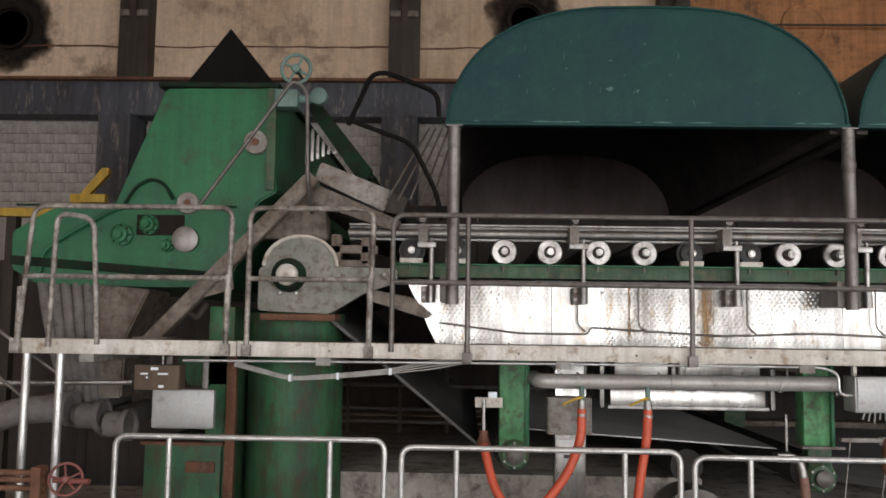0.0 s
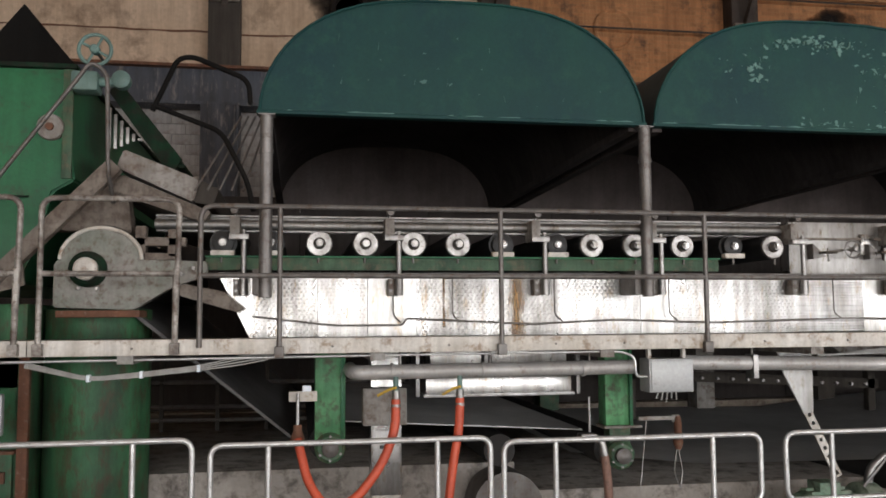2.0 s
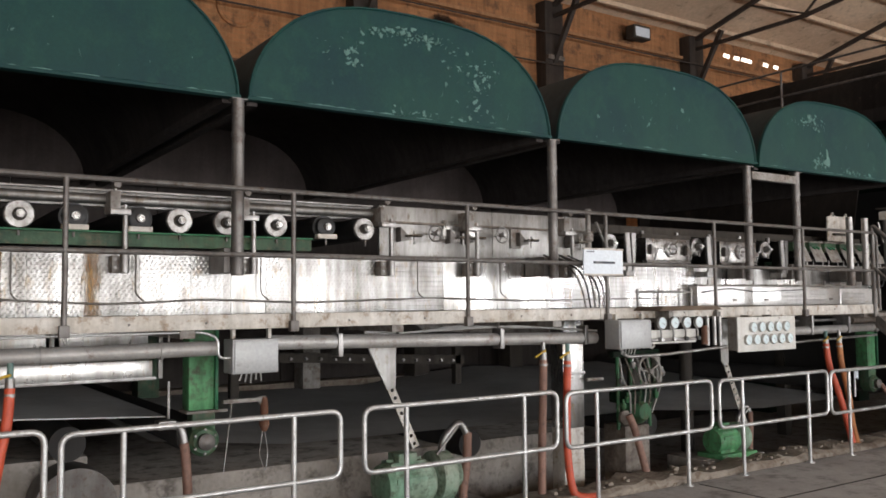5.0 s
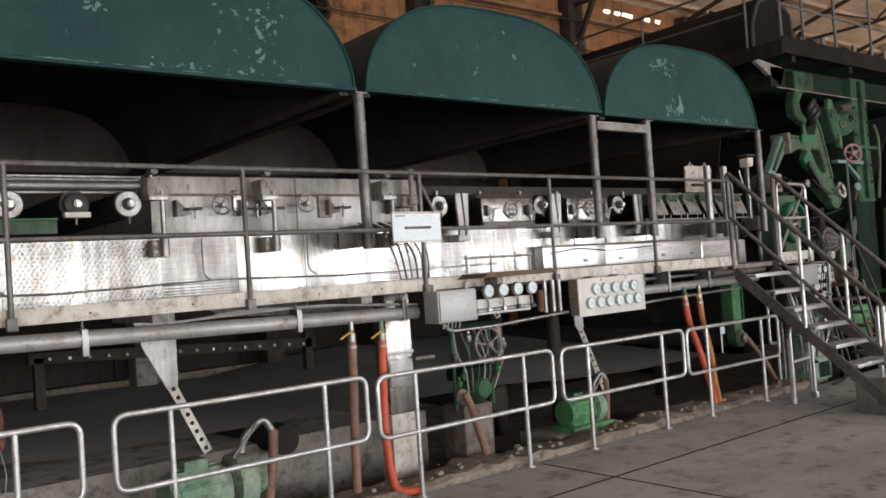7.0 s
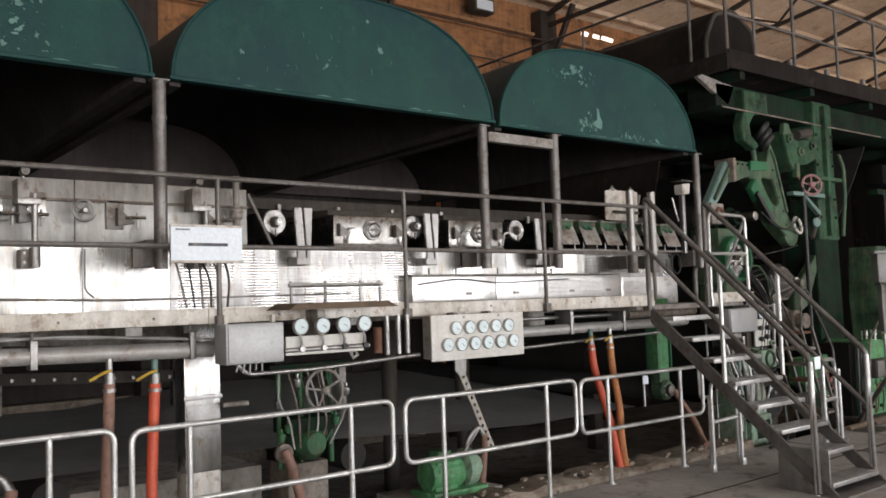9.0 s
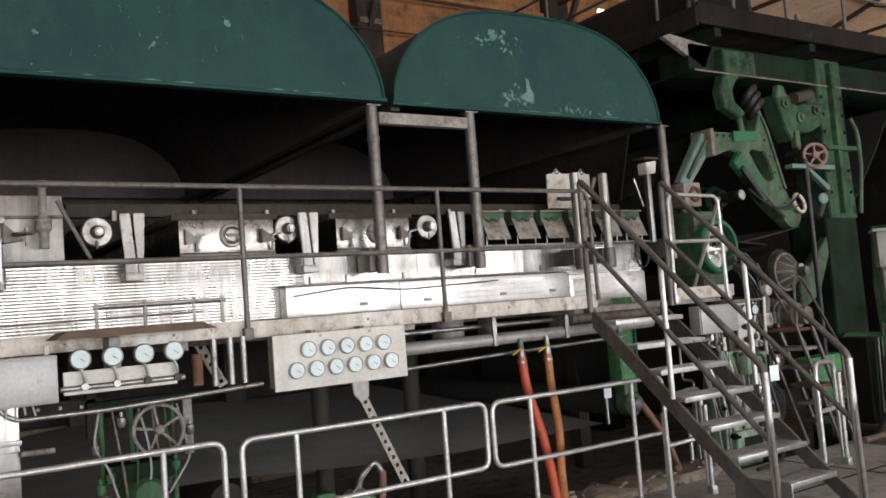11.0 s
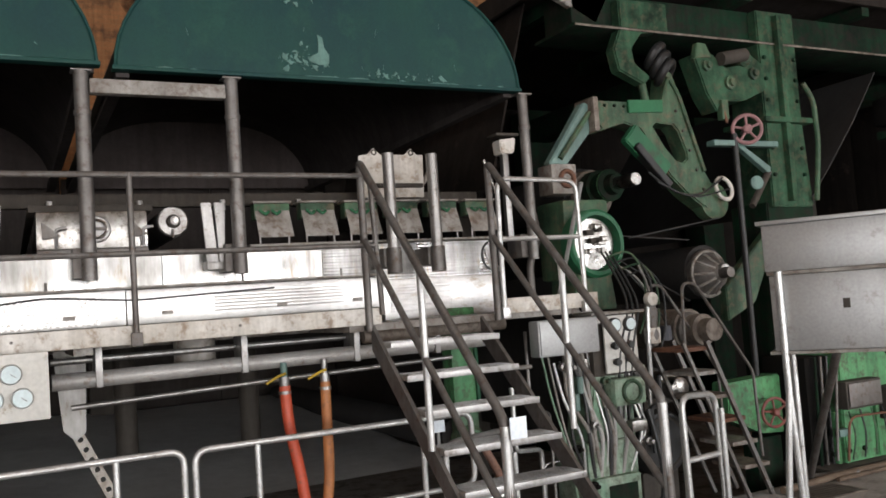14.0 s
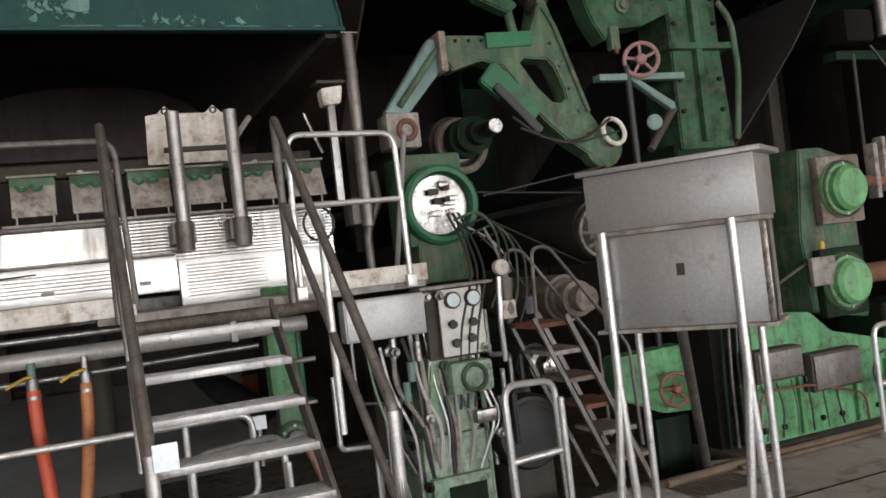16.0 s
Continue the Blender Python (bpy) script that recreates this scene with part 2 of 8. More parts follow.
M_YELLOW = material("yellow_paint", (0.58, 0.38, 0.035), 0.5, 0, (0.42, 0.27, 0.03), 0.6, 3, fine=60, grime=(0.15, 0.10, 0.04), grime_amount=0.1)
M_TEAL = material("pale_teal_paint", (0.15, 0.25, 0.22), 0.5, 0, (0.09, 0.16, 0.145), 0.7, 5, fine=60)
M_DIAL = material("dial_face", (0.56, 0.66, 0.67), 0.3, 0, (0.48, 0.58, 0.60), 0.5, 8, fine=60, bump=0.02, streak=0)
M_SIGN = material("sign_board", (0.80, 0.86, 0.92), 0.5, 0, (0.74, 0.80, 0.86), 0.5, 4, fine=60, bump=0.02, streak=0)
M_WORNRAIL = material("rust_spotted_rail_paint", (0.42, 0.395, 0.36), 0.5, 0.35, (0.09, 0.07, 0.06), 1.0, 7.0, fine=80, bump=0.3, grime=(0.09, 0.05, 0.03), grime_amount=0.3, streak=0.2)
M_DUSTY = material("dusty_grey_pipe", (0.20, 0.185, 0.175), 0.75, 0, (0.11, 0.10, 0.095), 0.8, 2.2, fine=45, bump=0.2, grime=(0.06, 0.05, 0.045), grime_amount=0.25, streak=0.3)
M_CASTGREEN = material("chipped_grey_green_casting", (0.30, 0.285, 0.26), 0.6, 0, (0.15, 0.18, 0.14), 0.9, 3.2, fine=45, bump=0.3, grime=(0.10, 0.055, 0.035), grime_amount=0.3, streak=0.4)
# Darker press green: grime plus the shade that the catwalk throws on the columns.
M_PRESSGREEN = material("grimy_shaded_press_green", (0.05, 0.125, 0.07), 0.55, 0, (0.014, 0.026, 0.017), 1.0, 3.4, fine=45, bump=0.3, grime=(0.10, 0.095, 0.06), grime_amount=0.28, spec=0.1, streak=0.6)
M_POST = material("dull_grey_post_steel", (0.27, 0.26, 0.25), 0.48, 0.7, (0.17, 0.155, 0.145), 0.8, 3.0, fine=50, bump=0.1, grime=(0.10, 0.07, 0.05), grime_amount=0.2)
M_CABSHEET = material("bare_grey_cabinet_sheet", (0.42, 0.42, 0.415), 0.42, 0.75, (0.34, 0.34, 0.335), 0.7, 1.2, fine=60, bump=0.04, grime=(0.24, 0.22, 0.20), grime_amount=0.05, streak=0.08)
M_PIPE = material("dull_galvanised_pipe", (0.50, 0.485, 0.465), 0.5, 0.35, (0.33, 0.31, 0.29), 0.8, 2.4, fine=50, bump=0.1, grime=(0.20, 0.15, 0.11), grime_amount=0.15, streak=0.2)
M_SKIRT = material("clean_aluminium_skirt", (0.80, 0.79, 0.775), 0.36, 0.9, (0.62, 0.61, 0.59), 0.8, 1.6, fine=30, bump=0.05, grime=(0.42, 0.34, 0.24), grime_amount=0.06, stretch=(0.7, 1, 1.6), rand=0.05, streak=0.2)
M_WOOD = material("weathered_wood", (0.15, 0.105, 0.07), 0.8, 0, (0.09, 0.06, 0.04), 0.7, 3, fine=60, bump=0.3, stretch=(1, 6, 1))
M_CABLE = material("black_cable", (0.02, 0.02, 0.02), 0.5)
M_PALECABLE = material("pale_cable", (0.42, 0.41, 0.39), 0.55)

def brick_material():
    """Orange brickwork with worn joints, at brick size."""
    m = material("orange_brickwork", (0.52, 0.25, 0.105), 0.88, 0, (0.36, 0.165, 0.07), 0.85, 0.45, bump=0.2, fine=25, grime=(0.11, 0.065, 0.04), grime_amount=0.2)
    n, l = m.node_tree.nodes, m.node_tree.links
    b = n["Principled BSDF"]
    old = b.inputs["Base Color"].links[0].from_socket
    co = n.new("ShaderNodeTexCoord")
    sep, com = n.new("ShaderNodeSeparateXYZ"), n.new("ShaderNodeCombineXYZ")
    l.new(co.outputs["Object"], sep.inputs[0])
    l.new(sep.outputs["X"], com.inputs["X"])
    l.new(sep.outputs["Z"], com.inputs["Y"])
    br = n.new("ShaderNodeTexBrick")
    br.inputs["Scale"].default_value, br.inputs["Brick Width"].default_value, br.inputs["Row Height"].default_value = 1.0, 0.26, 0.078
    br.inputs["Mortar Size"].default_value, br.inputs["Mortar Smooth"].default_value = 0.008, 0.3
    br.inputs["Color1"].default_value, br.inputs["Color2"].default_value, br.inputs["Mortar"].default_value = (1.1, 1.0, 0.95, 1), (0.72, 0.7, 0.7, 1), (0.85, 0.95, 1.0, 1)
    l.new(com.outputs[0], br.inputs["Vector"])
    mx = n.new("ShaderNodeMix")
    mx.data_type, mx.blend_type = 'RGBA', 'MULTIPLY'
    mx.inputs["Factor"].default_value = 0.8
    l.new(old, mx.inputs["A"])
    l.new(br.outputs["Color"], mx.inputs["B"])
    l.new(mx.outputs["Result"], b.inputs["Base Color"])
    return m


M_BRICKWALL = brick_material()

# ---- mesh helpers ----
def bm_box(x0, x1, y0, y1, z0, z1, bevel=0.0, bm=None, m=None):
    fresh = bmesh.new()
    bmesh.ops.create_cube(fresh, size=1.0)
    for v in fresh.verts:
        v.co = Vector(((x0 + x1) / 2 + v.co.x * (x1 - x0), (y0 + y1) / 2 + v.co.y * (y1 - y0), (z0 + z1) / 2 + v.co.z * (z1 - z0)))
    if bevel:
        bmesh.ops.bevel(fresh, geom=fresh.edges[:], offset=bevel, segments=2, affect='EDGES', profile=0.6)
    if m is not None:
        fresh.transform(m)
    return merge(bm, fresh)


def merge(bm, other):
    if bm is None:
        return other
    me = bpy.data.meshes.new("tmp")
    other.to_mesh(me)
    bm.from_mesh(me)
    bpy.data.meshes.remove(me)
    other.free()
    return bm


def bm_cyl(p, q, r, seg=16, r2=None, bm=None, bevel=0.0):
    p, q = Vector(p), Vector(q)
    fresh = bmesh.new()
    d = q - p
    bmesh.ops.create_cone(fresh, cap_ends=True, segments=seg, radius1=r, radius2=r if r2 is None else r2, depth=d.length)
    if bevel:
        bmesh.ops.bevel(fresh, geom=[e for e in fresh.edges if len(e.link_faces) == 2 and any(len(f.verts) > 4 for f in e.link_faces)], offset=bevel, segments=2, affect='EDGES')
    fresh.transform(Matrix.Translation((p + q) / 2) @ d.to_track_quat("Z", "Y").to_matrix().to_4x4())
    return merge(bm, fresh)


def rounded(points, radius, steps=5):
    """The corners of a polyline turned into arcs."""
    pts = [Vector(p) for p in points]
    out = [pts[0]]
    for a, b, c in zip(pts, pts[1:], pts[2:]):
        u, v = (a - b), (c - b)
        r = min(radius, u.length * 0.49, v.length * 0.49)
        s, e = b + u.normalized() * r, b + v.normalized() * r
        for i in range(steps + 1):
            k = i / steps
            out.append(s * (1 - k) ** 2 + b * 2 * k * (1 - k) + e * k * k)
    out.append(pts[-1])
    return out


def bm_tube(points, r, seg=10, round_by=0.0, closed=False, bm=None):
    pts = rounded(points, round_by) if round_by else [Vector(p) for p in points]
    fresh = bmesh.new()
    rings = []
    normal = None
    count = len(pts)
    for i, p in enumerate(pts):
        if closed:
            d = (pts[(i + 1) % count] - pts[i - 1]).normalized()
        else:
            d = (pts[min(i + 1, count - 1)] - pts[max(i - 1, 0)]).normalized()
        if normal is None:
            normal = d.orthogonal().normalized()
        normal = (normal - d * normal.dot(d)).normalized()
        side = d.cross(normal)
        rings.append([fresh.verts.new(p + (normal * math.cos(a) + side * math.sin(a)) * r) for a in (2 * math.pi * k / seg for k in range(seg))])
    for i in range(count if closed else count - 1):
        a, b = rings[i], rings[(i + 1) % count]
        for k in range(seg):
            fresh.faces.new((a[k], a[(k + 1) % seg], b[(k + 1) % seg], b[k]))
    if not closed:
        fresh.faces.new(rings[0][::-1])
        fresh.faces.new(rings[-1])
    bmesh.ops.recalc_face_normals(fresh, faces=fresh.faces[:])
    return merge(bm, fresh)


def bm_prism(profile, y0, y1, bevel=0.0, bm=None, m=None):
    """A plate of the outline (x, z), between y0 and y1."""
    fresh = bmesh.new()
    a = [fresh.verts.new((x, y0, z)) for x, z in profile]
    b = [fresh.verts.new((x, y1, z)) for x, z in profile]
    fresh.faces.new(a)
    fresh.faces.new(b[::-1])
    for i in range(len(a)):
        j = (i + 1) % len(a)
        fresh.faces.new((a[j], a[i], b[i], b[j]))
    bmesh.ops.recalc_face_normals(fresh, faces=fresh.faces[:])
    if bevel:
        bmesh.ops.bevel(fresh, geom=fresh.edges[:], offset=bevel, segments=2, affect='EDGES')
    if m is not None:
        fresh.transform(m)
    return merge(bm, fresh)


def bm_ring(c, axis, r, tube, seg=28, tseg=8, bm=None):
    c, axis = Vector(c), Vector(axis).normalized()
    u = axis.orthogonal().normalized()
    v = axis.cross(u)
    return bm_tube([c + (u * math.cos(2 * math.pi * k / seg) + v * math.sin(2 * math.pi * k / seg)) * r for k in range(seg)], tube, tseg, closed=True, bm=bm)


def bm_lathe(c, axis, profile, seg=28, bm=None):
    """A turned body: pairs (distance along the axis, radius)."""
    fresh = bmesh.new()
    rings = []
    for d, r in profile:
        rings.append([fresh.verts.new((r * math.cos(2 * math.pi * k / seg), r * math.sin(2 * math.pi * k / seg), d)) for k in range(seg)])
    for a, b in zip(rings, rings[1:]):
        for k in range(seg):
            fresh.faces.new((a[k], a[(k + 1) % seg], b[(k + 1) % seg], b[k]))
    fresh.faces.new(rings[0][::-1])
    fresh.faces.new(rings[-1])
    bmesh.ops.recalc_face_normals(fresh, faces=fresh.faces[:])
    fresh.transform(Matrix.Translation(Vector(c)) @ Vector(axis).to_track_quat("Z", "Y").to_matrix().to_4x4())
    return merge(bm, fresh)


def bm_pierced(outer, hole, y0, y1, bevel=0.012):
    """A flat casting with one opening: outlines in x and z, thickness along y."""
    bm = bmesh.new()
    edges = []
    for loop in (outer, hole):
        vs_ = [bm.verts.new((x, y0, z)) for x, z in loop]
        edges += [bm.edges.new((vs_[k], vs_[(k + 1) % len(vs_)])) for k in range(len(vs_))]
    bmesh.ops.triangle_fill(bm, use_beauty=True, edges=edges)
    made = bmesh.ops.extrude_face_region(bm, geom=bm.faces[:])
    bmesh.ops.translate(bm, vec=(0, y1 - y0, 0), verts=[g for g in made["geom"] if isinstance(g, bmesh.types.BMVert)])
    bmesh.ops.recalc_face_normals(bm, faces=bm.faces[:])
    if bevel:
        bmesh.ops.bevel(bm, geom=[e for e in bm.edges if e.is_manifold and e.calc_face_angle(0) > 0.6 and abs(e.verts[0].co.y - e.verts[1].co.y) < 1e-5], offset=bevel, segments=2, affect='EDGES')
    return bm


def mesh_object(name, bm, mat, smooth=True):
    me = bpy.data.meshes.new(name)
    bm.to_mesh(me)
    bm.free()
    me.materials.append(mat)
    if smooth:
        me.shade_smooth()
        me.set_sharp_from_angle(angle=radians(35))
    return new(name, me)


BASES = {}


def thing(name, at, label, category, group="", kind=""):
    ob = new(name)
    ob.empty_display_size = 0.1
    ob.location = at
    BASES[ob.name] = Matrix.Translation(Vector(at))
    return tagged(ob, label, category, group, kind)


def part(name, bm, mat, parent, label="", smooth=True):
    ob = mesh_object(name, bm, mat, smooth)
    ob.parent = parent
    if parent.name in BASES:
        ob.matrix_parent_inverse = BASES[parent.name].inverted()
    if label:
        ob["label"] = label
    return ob


def structure(name, bm, mat, label="", category=""):
    return tagged(mesh_object(name, bm, mat), label, category, "", "structure")


def single(name, bm, mat, label, category, group=""):
    return tagged(mesh_object(name, bm, mat), label, category, group)


# ---- the hall ----
HALL_X0, HALL_X1, HALL_Y0, HALL_Y1 = -14.0, 36.0, -9.0, 15.6
EAVE, RIDGE_Y, RIDGE_Z = 8.95, 3.3, 12.2
COLUMNS_X = [-11.4, -6.22, -1.2, 3.75, 8.8, 13.9, 19.0, 24.1, 29.2, 34.3]

floor = structure("floor", bm_box(HALL_X0, HALL_X1, HALL_Y0, 5.62, -0.5, 0.0), M_CONCRETE, "worn grey concrete factory floor", "floor")
structure("pit_floor", bm_box(HALL_X0, HALL_X1, 5.62, HALL_Y1, -0.9, -0.42), M_PIT, "dark wet concrete pit under the machine", "floor")


def rough_kerb():
    bm = bmesh.new()
    rng = random.Random(4)
    xs = [3.2 + 0.17 * i for i in range(52)]
    rows = []
    for x in xs:
        e = rng.uniform(-0.03, 0.03)
        h = 0.07 + rng.uniform(-0.02, 0.02)
        back = 6.02 + rng.uniform(-0.06, 0.06)
        rows.append([bm.verts.new(p) for p in ((x, 5.63, -0.42), (x, 5.635 + e * 0.4, h - 0.03), (x, 5.67 + e, h), (x, back, h + rng.uniform(-0.03, 0.01)), (x, back + 0.03, -0.42))])
    for a, b in zip(rows, rows[1:]):
        for k in range(4):
            bm.faces.new((a[k], b[k], b[k + 1], a[k + 1]))
    bm.faces.new(rows[0])
    bm.faces.new(rows[-1][::-1])
    bmesh.ops.recalc_face_normals(bm, faces=bm.faces[:])
    return bm


structure("kerb", rough_kerb(), M_KERB, "broken concrete kerb along the machine pit", "kerb")

# rear wall in panels: beige render to the left, orange brick to the right, white brick below the crane beam
WALL_SPLIT = 3.75
structure("wall_north", bm_box(HALL_X0, WALL_SPLIT, HALL_Y1, HALL_Y1 + 0.3, -0.5, EAVE + 0.3), M_WALL, "stained beige rendered wall panels", "wall")
structure("wall_north_brick", bm_box(WALL_SPLIT, HALL_X1, HALL_Y1, HALL_Y1 + 0.3, -0.5, EAVE + 0.3), M_BRICKWALL, "orange brick wall with worn render", "wall")
structure("wall_west", bm_box(HALL_X0 - 0.3, HALL_X0, HALL_Y0, HALL_Y1 + 0.3, -0.5, RIDGE_Z), M_WALL, "plain rendered end wall", "wall")


def east_wall():
    x0, x1 = HALL_X1, HALL_X1 + 0.3
    bm = bm_box(x0, x1, HALL_Y0, HALL_Y1 + 0.3, -0.5, 7.0)
    bm_box(x0, x1, HALL_Y0, HALL_Y1 + 0.3, 8.6, RIDGE_Z, bm=bm)
    bm_box(x0, x1, HALL_Y0, 4.0, 7.0, 8.6, bm=bm)
    for y in (6.4, 9.4, 12.4):
        bm_box(x0, x1, y - 0.3, y + 0.3, 7.0, 8.6, bm=bm)
    bm_box(x0, x1, 14.9, HALL_Y1 + 0.3, 7.0, 8.6, bm=bm)
    return bm


structure("wall_east", east_wall(), M_WALL, "rendered end wall with high window openings", "wall")


def window_wall():
    bm = bm_box(HALL_X0, HALL_X1, HALL_Y0 - 0.3, HALL_Y0, -0.5, 0.2)
    bm_box(HALL_X0, HALL_X1, HALL_Y0 - 0.3, HALL_Y0, 3.9, EAVE + 0.3, bm=bm)
    edges = [HALL_X0] + [e for wx in WINDOWS_X for e in (wx - 2.7, wx + 2.7)] + [HALL_X1]
    for a, b in zip(edges[::2], edges[1::2]):
        bm_box(a, b, HALL_Y0 - 0.3, HALL_Y0, 0.2, 3.9, bm=bm)
    return bm


structure("wall_south", window_wall(), M_WALL, "rendered wall with tall window openings", "wall")


def roof():
    bm = bm_prism([(HALL_Y1 + 0.3, EAVE), (RIDGE_Y, RIDGE_Z), (RIDGE_Y, RIDGE_Z + 0.15), (HALL_Y1 + 0.3, EAVE + 0.15)], HALL_X0, HALL_X1)
    bm_prism([(HALL_Y0 - 0.3, EAVE), (RIDGE_Y, RIDGE_Z), (RIDGE_Y, RIDGE_Z + 0.15), (HALL_Y0 - 0.3, EAVE + 0.15)], HALL_X0, HALL_X1, bm=bm)
    # turn the outline from x, z into y, z
    for v in bm.verts:
        v.co = Vector((v.co.y, v.co.x, v.co.z))
    # purlins
    for side in (-1, 1):
        for k in range(9):
            s = (k + 0.5) / 9
            y = RIDGE_Y + side * s * (12.3)
            z = RIDGE_Z - s * (RIDGE_Z - EAVE) - 0.09
            bm_box(HALL_X0, HALL_X1, y - 0.05, y + 0.05, z - 0.09, z + 0.02, bm=bm)
    return bm


structure("ceiling", roof(), M_ROOF, "boarded sloping roof with purlins, brown with age", "ceiling")


def truss(x):
    ob = thing("roof_truss", (x, RIDGE_Y, EAVE), "dark steel lattice roof truss on the wall columns", "truss", "roof trusses")
    top = [Vector((x, HALL_Y0 + 0.1, EAVE - 0.25)), Vector((x, RIDGE_Y, RIDGE_Z - 0.25)), Vector((x, HALL_Y1 - 0.05, EAVE - 0.25))]
    low_z = EAVE - 0.45
    for a, b in zip(top, top[1:]):
        part("top_chord", bm_tube([a, b], 0.075, 4), M_TRUSS, ob)
    low = [Vector((x, y, low_z + (0.55 if -5 < y < 12 else 0))) for y in (HALL_Y0 + 0.1, -5.4, -1.2, RIDGE_Y, 7.8, 12.0, HALL_Y1 - 0.05)]
    part("bottom_chord", bm_tube(low, 0.06, 4), M_TRUSS, ob)
    for y, y2 in ((13.6, 12.0), (10.2, 12.0), (10.2, 7.8), (6.4, 7.8), (6.4, 3.3), (0.2, 3.3), (0.2, -1.2), (-3.6, -1.2), (-3.6, -5.4)):
        s = abs(y - RIDGE_Y) / 12.3
        z = RIDGE_Z - 0.25 - s * (RIDGE_Z - EAVE)
        part("web_bar", bm_tube([(x, y, z), (x, y2, low_z + (0.55 if -5 < y2 < 12 else 0.05))], 0.035, 4), M_TRUSS, ob)
    return ob


for x in COLUMNS_X:
    truss(x)

for i, x in enumerate(COLUMNS_X):
    col = thing("wall_column", (x, HALL_Y1, -0.42), "dark steel wall column with a bracket near the roof", "column", "wall columns")
    part("shaft", bm_box(x - 0.28, x + 0.28, HALL_Y1 - 0.35, HALL_Y1 + 0.01, -0.43, EAVE - 0.1, 0.01), M_DARKSTEEL if x < 5 else M_TRUSS, col)
    part("clamp", bm_box(x - 0.26, x - 0.06, HALL_Y1 - 0.42, HALL_Y1 - 0.3, 7.42, 7.54, 0.02), M_DIRTY, col)
    part("clamp", bm_box(x + 0.06, x + 0.26, HALL_Y1 - 0.42, HALL_Y1 - 0.3, 7.42, 7.54, 0.02), M_DIRTY, col)
    part("bracket", bm_tube([(x, HALL_Y1 - 0.3, 7.35), (x + 0.1, HALL_Y1 - 1.1, EAVE - 0.1)], 0.08, 4), M_TRUSS, col)

# crane runway beam and the lower columns that carry it
beam = thing("crane_beam", (0, 14.9, 5.6), "blue-grey painted steel crane runway beam, streaked with lime", "beam")
part("web", bm_box(HALL_X0, 8.0, 14.95, 15.1, 5.50, 6.1), M_BLUESTEEL, beam)
part("top_flange", bm_box(HALL_X0, 8.0, 14.8, 15.25, 6.1, 6.15), M_RUST, beam)
part("bottom_flange", bm_box(HALL_X0, 8.0, 14.8, 15.25, 5.45, 5.50), M_BLUESTEEL, beam)
for x in (-11.4, -6.25, -1.2, 3.85):
    lc = thing("crane_column", (x, 15.0, -0.42), "blue-grey painted steel column under the crane beam", "column", "crane columns")
    part("shaft", bm_box(x - 0.33, x + 0.27, 14.75, 15.15, -0.43, 5.448, 0.01), M_BLUESTEEL, lc)
    part("flange", bm_box(x + 0.27, x + 0.31, 14.6, 15.3, -0.43, 5.445), M_BLUESTEEL, lc)

# white brick courses between the lower columns
wb = bpy.data.meshes.new("brick")
bmx = bm_box(-0.239, 0.239, -0.03, 0.03, -0.0885, 0.0885, 0.005)
bmx.to_mesh(wb)
bmx.free()
wb.materials.append(M_WHITEBRICK)
low_wall = structure("wall_lower", bm_box(HALL_X0, 3.3, 15.42, 15.6 - 0.004, 1.2, 5.5), M_WHITEBRICK, "dirty white brick wall under the crane beam", "wall")
for r in range(9):
    for c in range(26):
        b = new("brick", wb)
        b.parent = low_wall
        b.location = (-9.6 + c * 0.485 + (0.24 if r % 2 else 0), 15.405, 3.86 + r * 0.182)

# Unseen white panel added just above the fill lamp; the roof has no opening.
structure("fill_panel", bm_box(-10, 16, 1.9, 3.3, 11.72, 11.76), M_SIGN, "unseen white panel added under the ridge", "window")
# seams, pipes and soot on the rear wall
rng_seam = random.Random(3)
seam = bmesh.new()
seam_x = [HALL_X0 + 0.35 * k for k in range(51)]
seam_z = [6.95 + rng_seam.uniform(-0.02, 0.02) for _ in seam_x]
bm_prism([(x, z) for x, z in zip(seam_x, seam_z)] + [(x, z + 0.02 + 0.02 * rng_seam.random()) for x, z in zip(seam_x[::-1], seam_z[::-1])], HALL_Y1 - 0.012, HALL_Y1 - 0.004, bm=seam)
structure("trim", seam, M_RUST, "cracked rusty joint between the beige wall panels", "trim")
structure("cornice", bm_box(WALL_SPLIT, HALL_X1, HALL_Y1 - 0.12, HALL_Y1 - 0.004, 8.25, 8.33, 0.01), M_MORTAR, "brick ledge below the roof", "cornice")
for x, z, r in ((6.2, 7.41, 0.42),):
    structure("blind_opening", bm_lathe((x, HALL_Y1 - 0.004, z), (0, -1, 0), [(0, r), (0.04, r), (0.05, r - 0.04), (0.02, r - 0.08)], 40), M_BRICKWALL, "bricked-up round opening", "wall")
M_SMUDGE = material("soot_smudge", (0.02, 0.017, 0.015), 0.95, 0, (0.035, 0.028, 0.022), 0.7, 2.0, fine=30, spec=0.1, streak=0)
# the smudge thins out from its middle, broken up by noise
sm_n, sm_l = M_SMUDGE.node_tree.nodes, M_SMUDGE.node_tree.links
sm_co, sm_noise, sm_sub, sm_len = sm_n.new("ShaderNodeTexCoord"), sm_n.new("ShaderNodeTexNoise"), sm_n.new("ShaderNodeVectorMath"), sm_n.new("ShaderNodeVectorMath")
sm_mul, sm_add, sm_ramp = sm_n.new("ShaderNodeMath"), sm_n.new("ShaderNodeMath"), sm_n.new("ShaderNodeValToRGB")
sm_noise.inputs["Scale"].default_value, sm_noise.inputs["Detail"].default_value = 2.2, 7
sm_l.new(sm_co.outputs["Object"], sm_noise.inputs["Vector"])
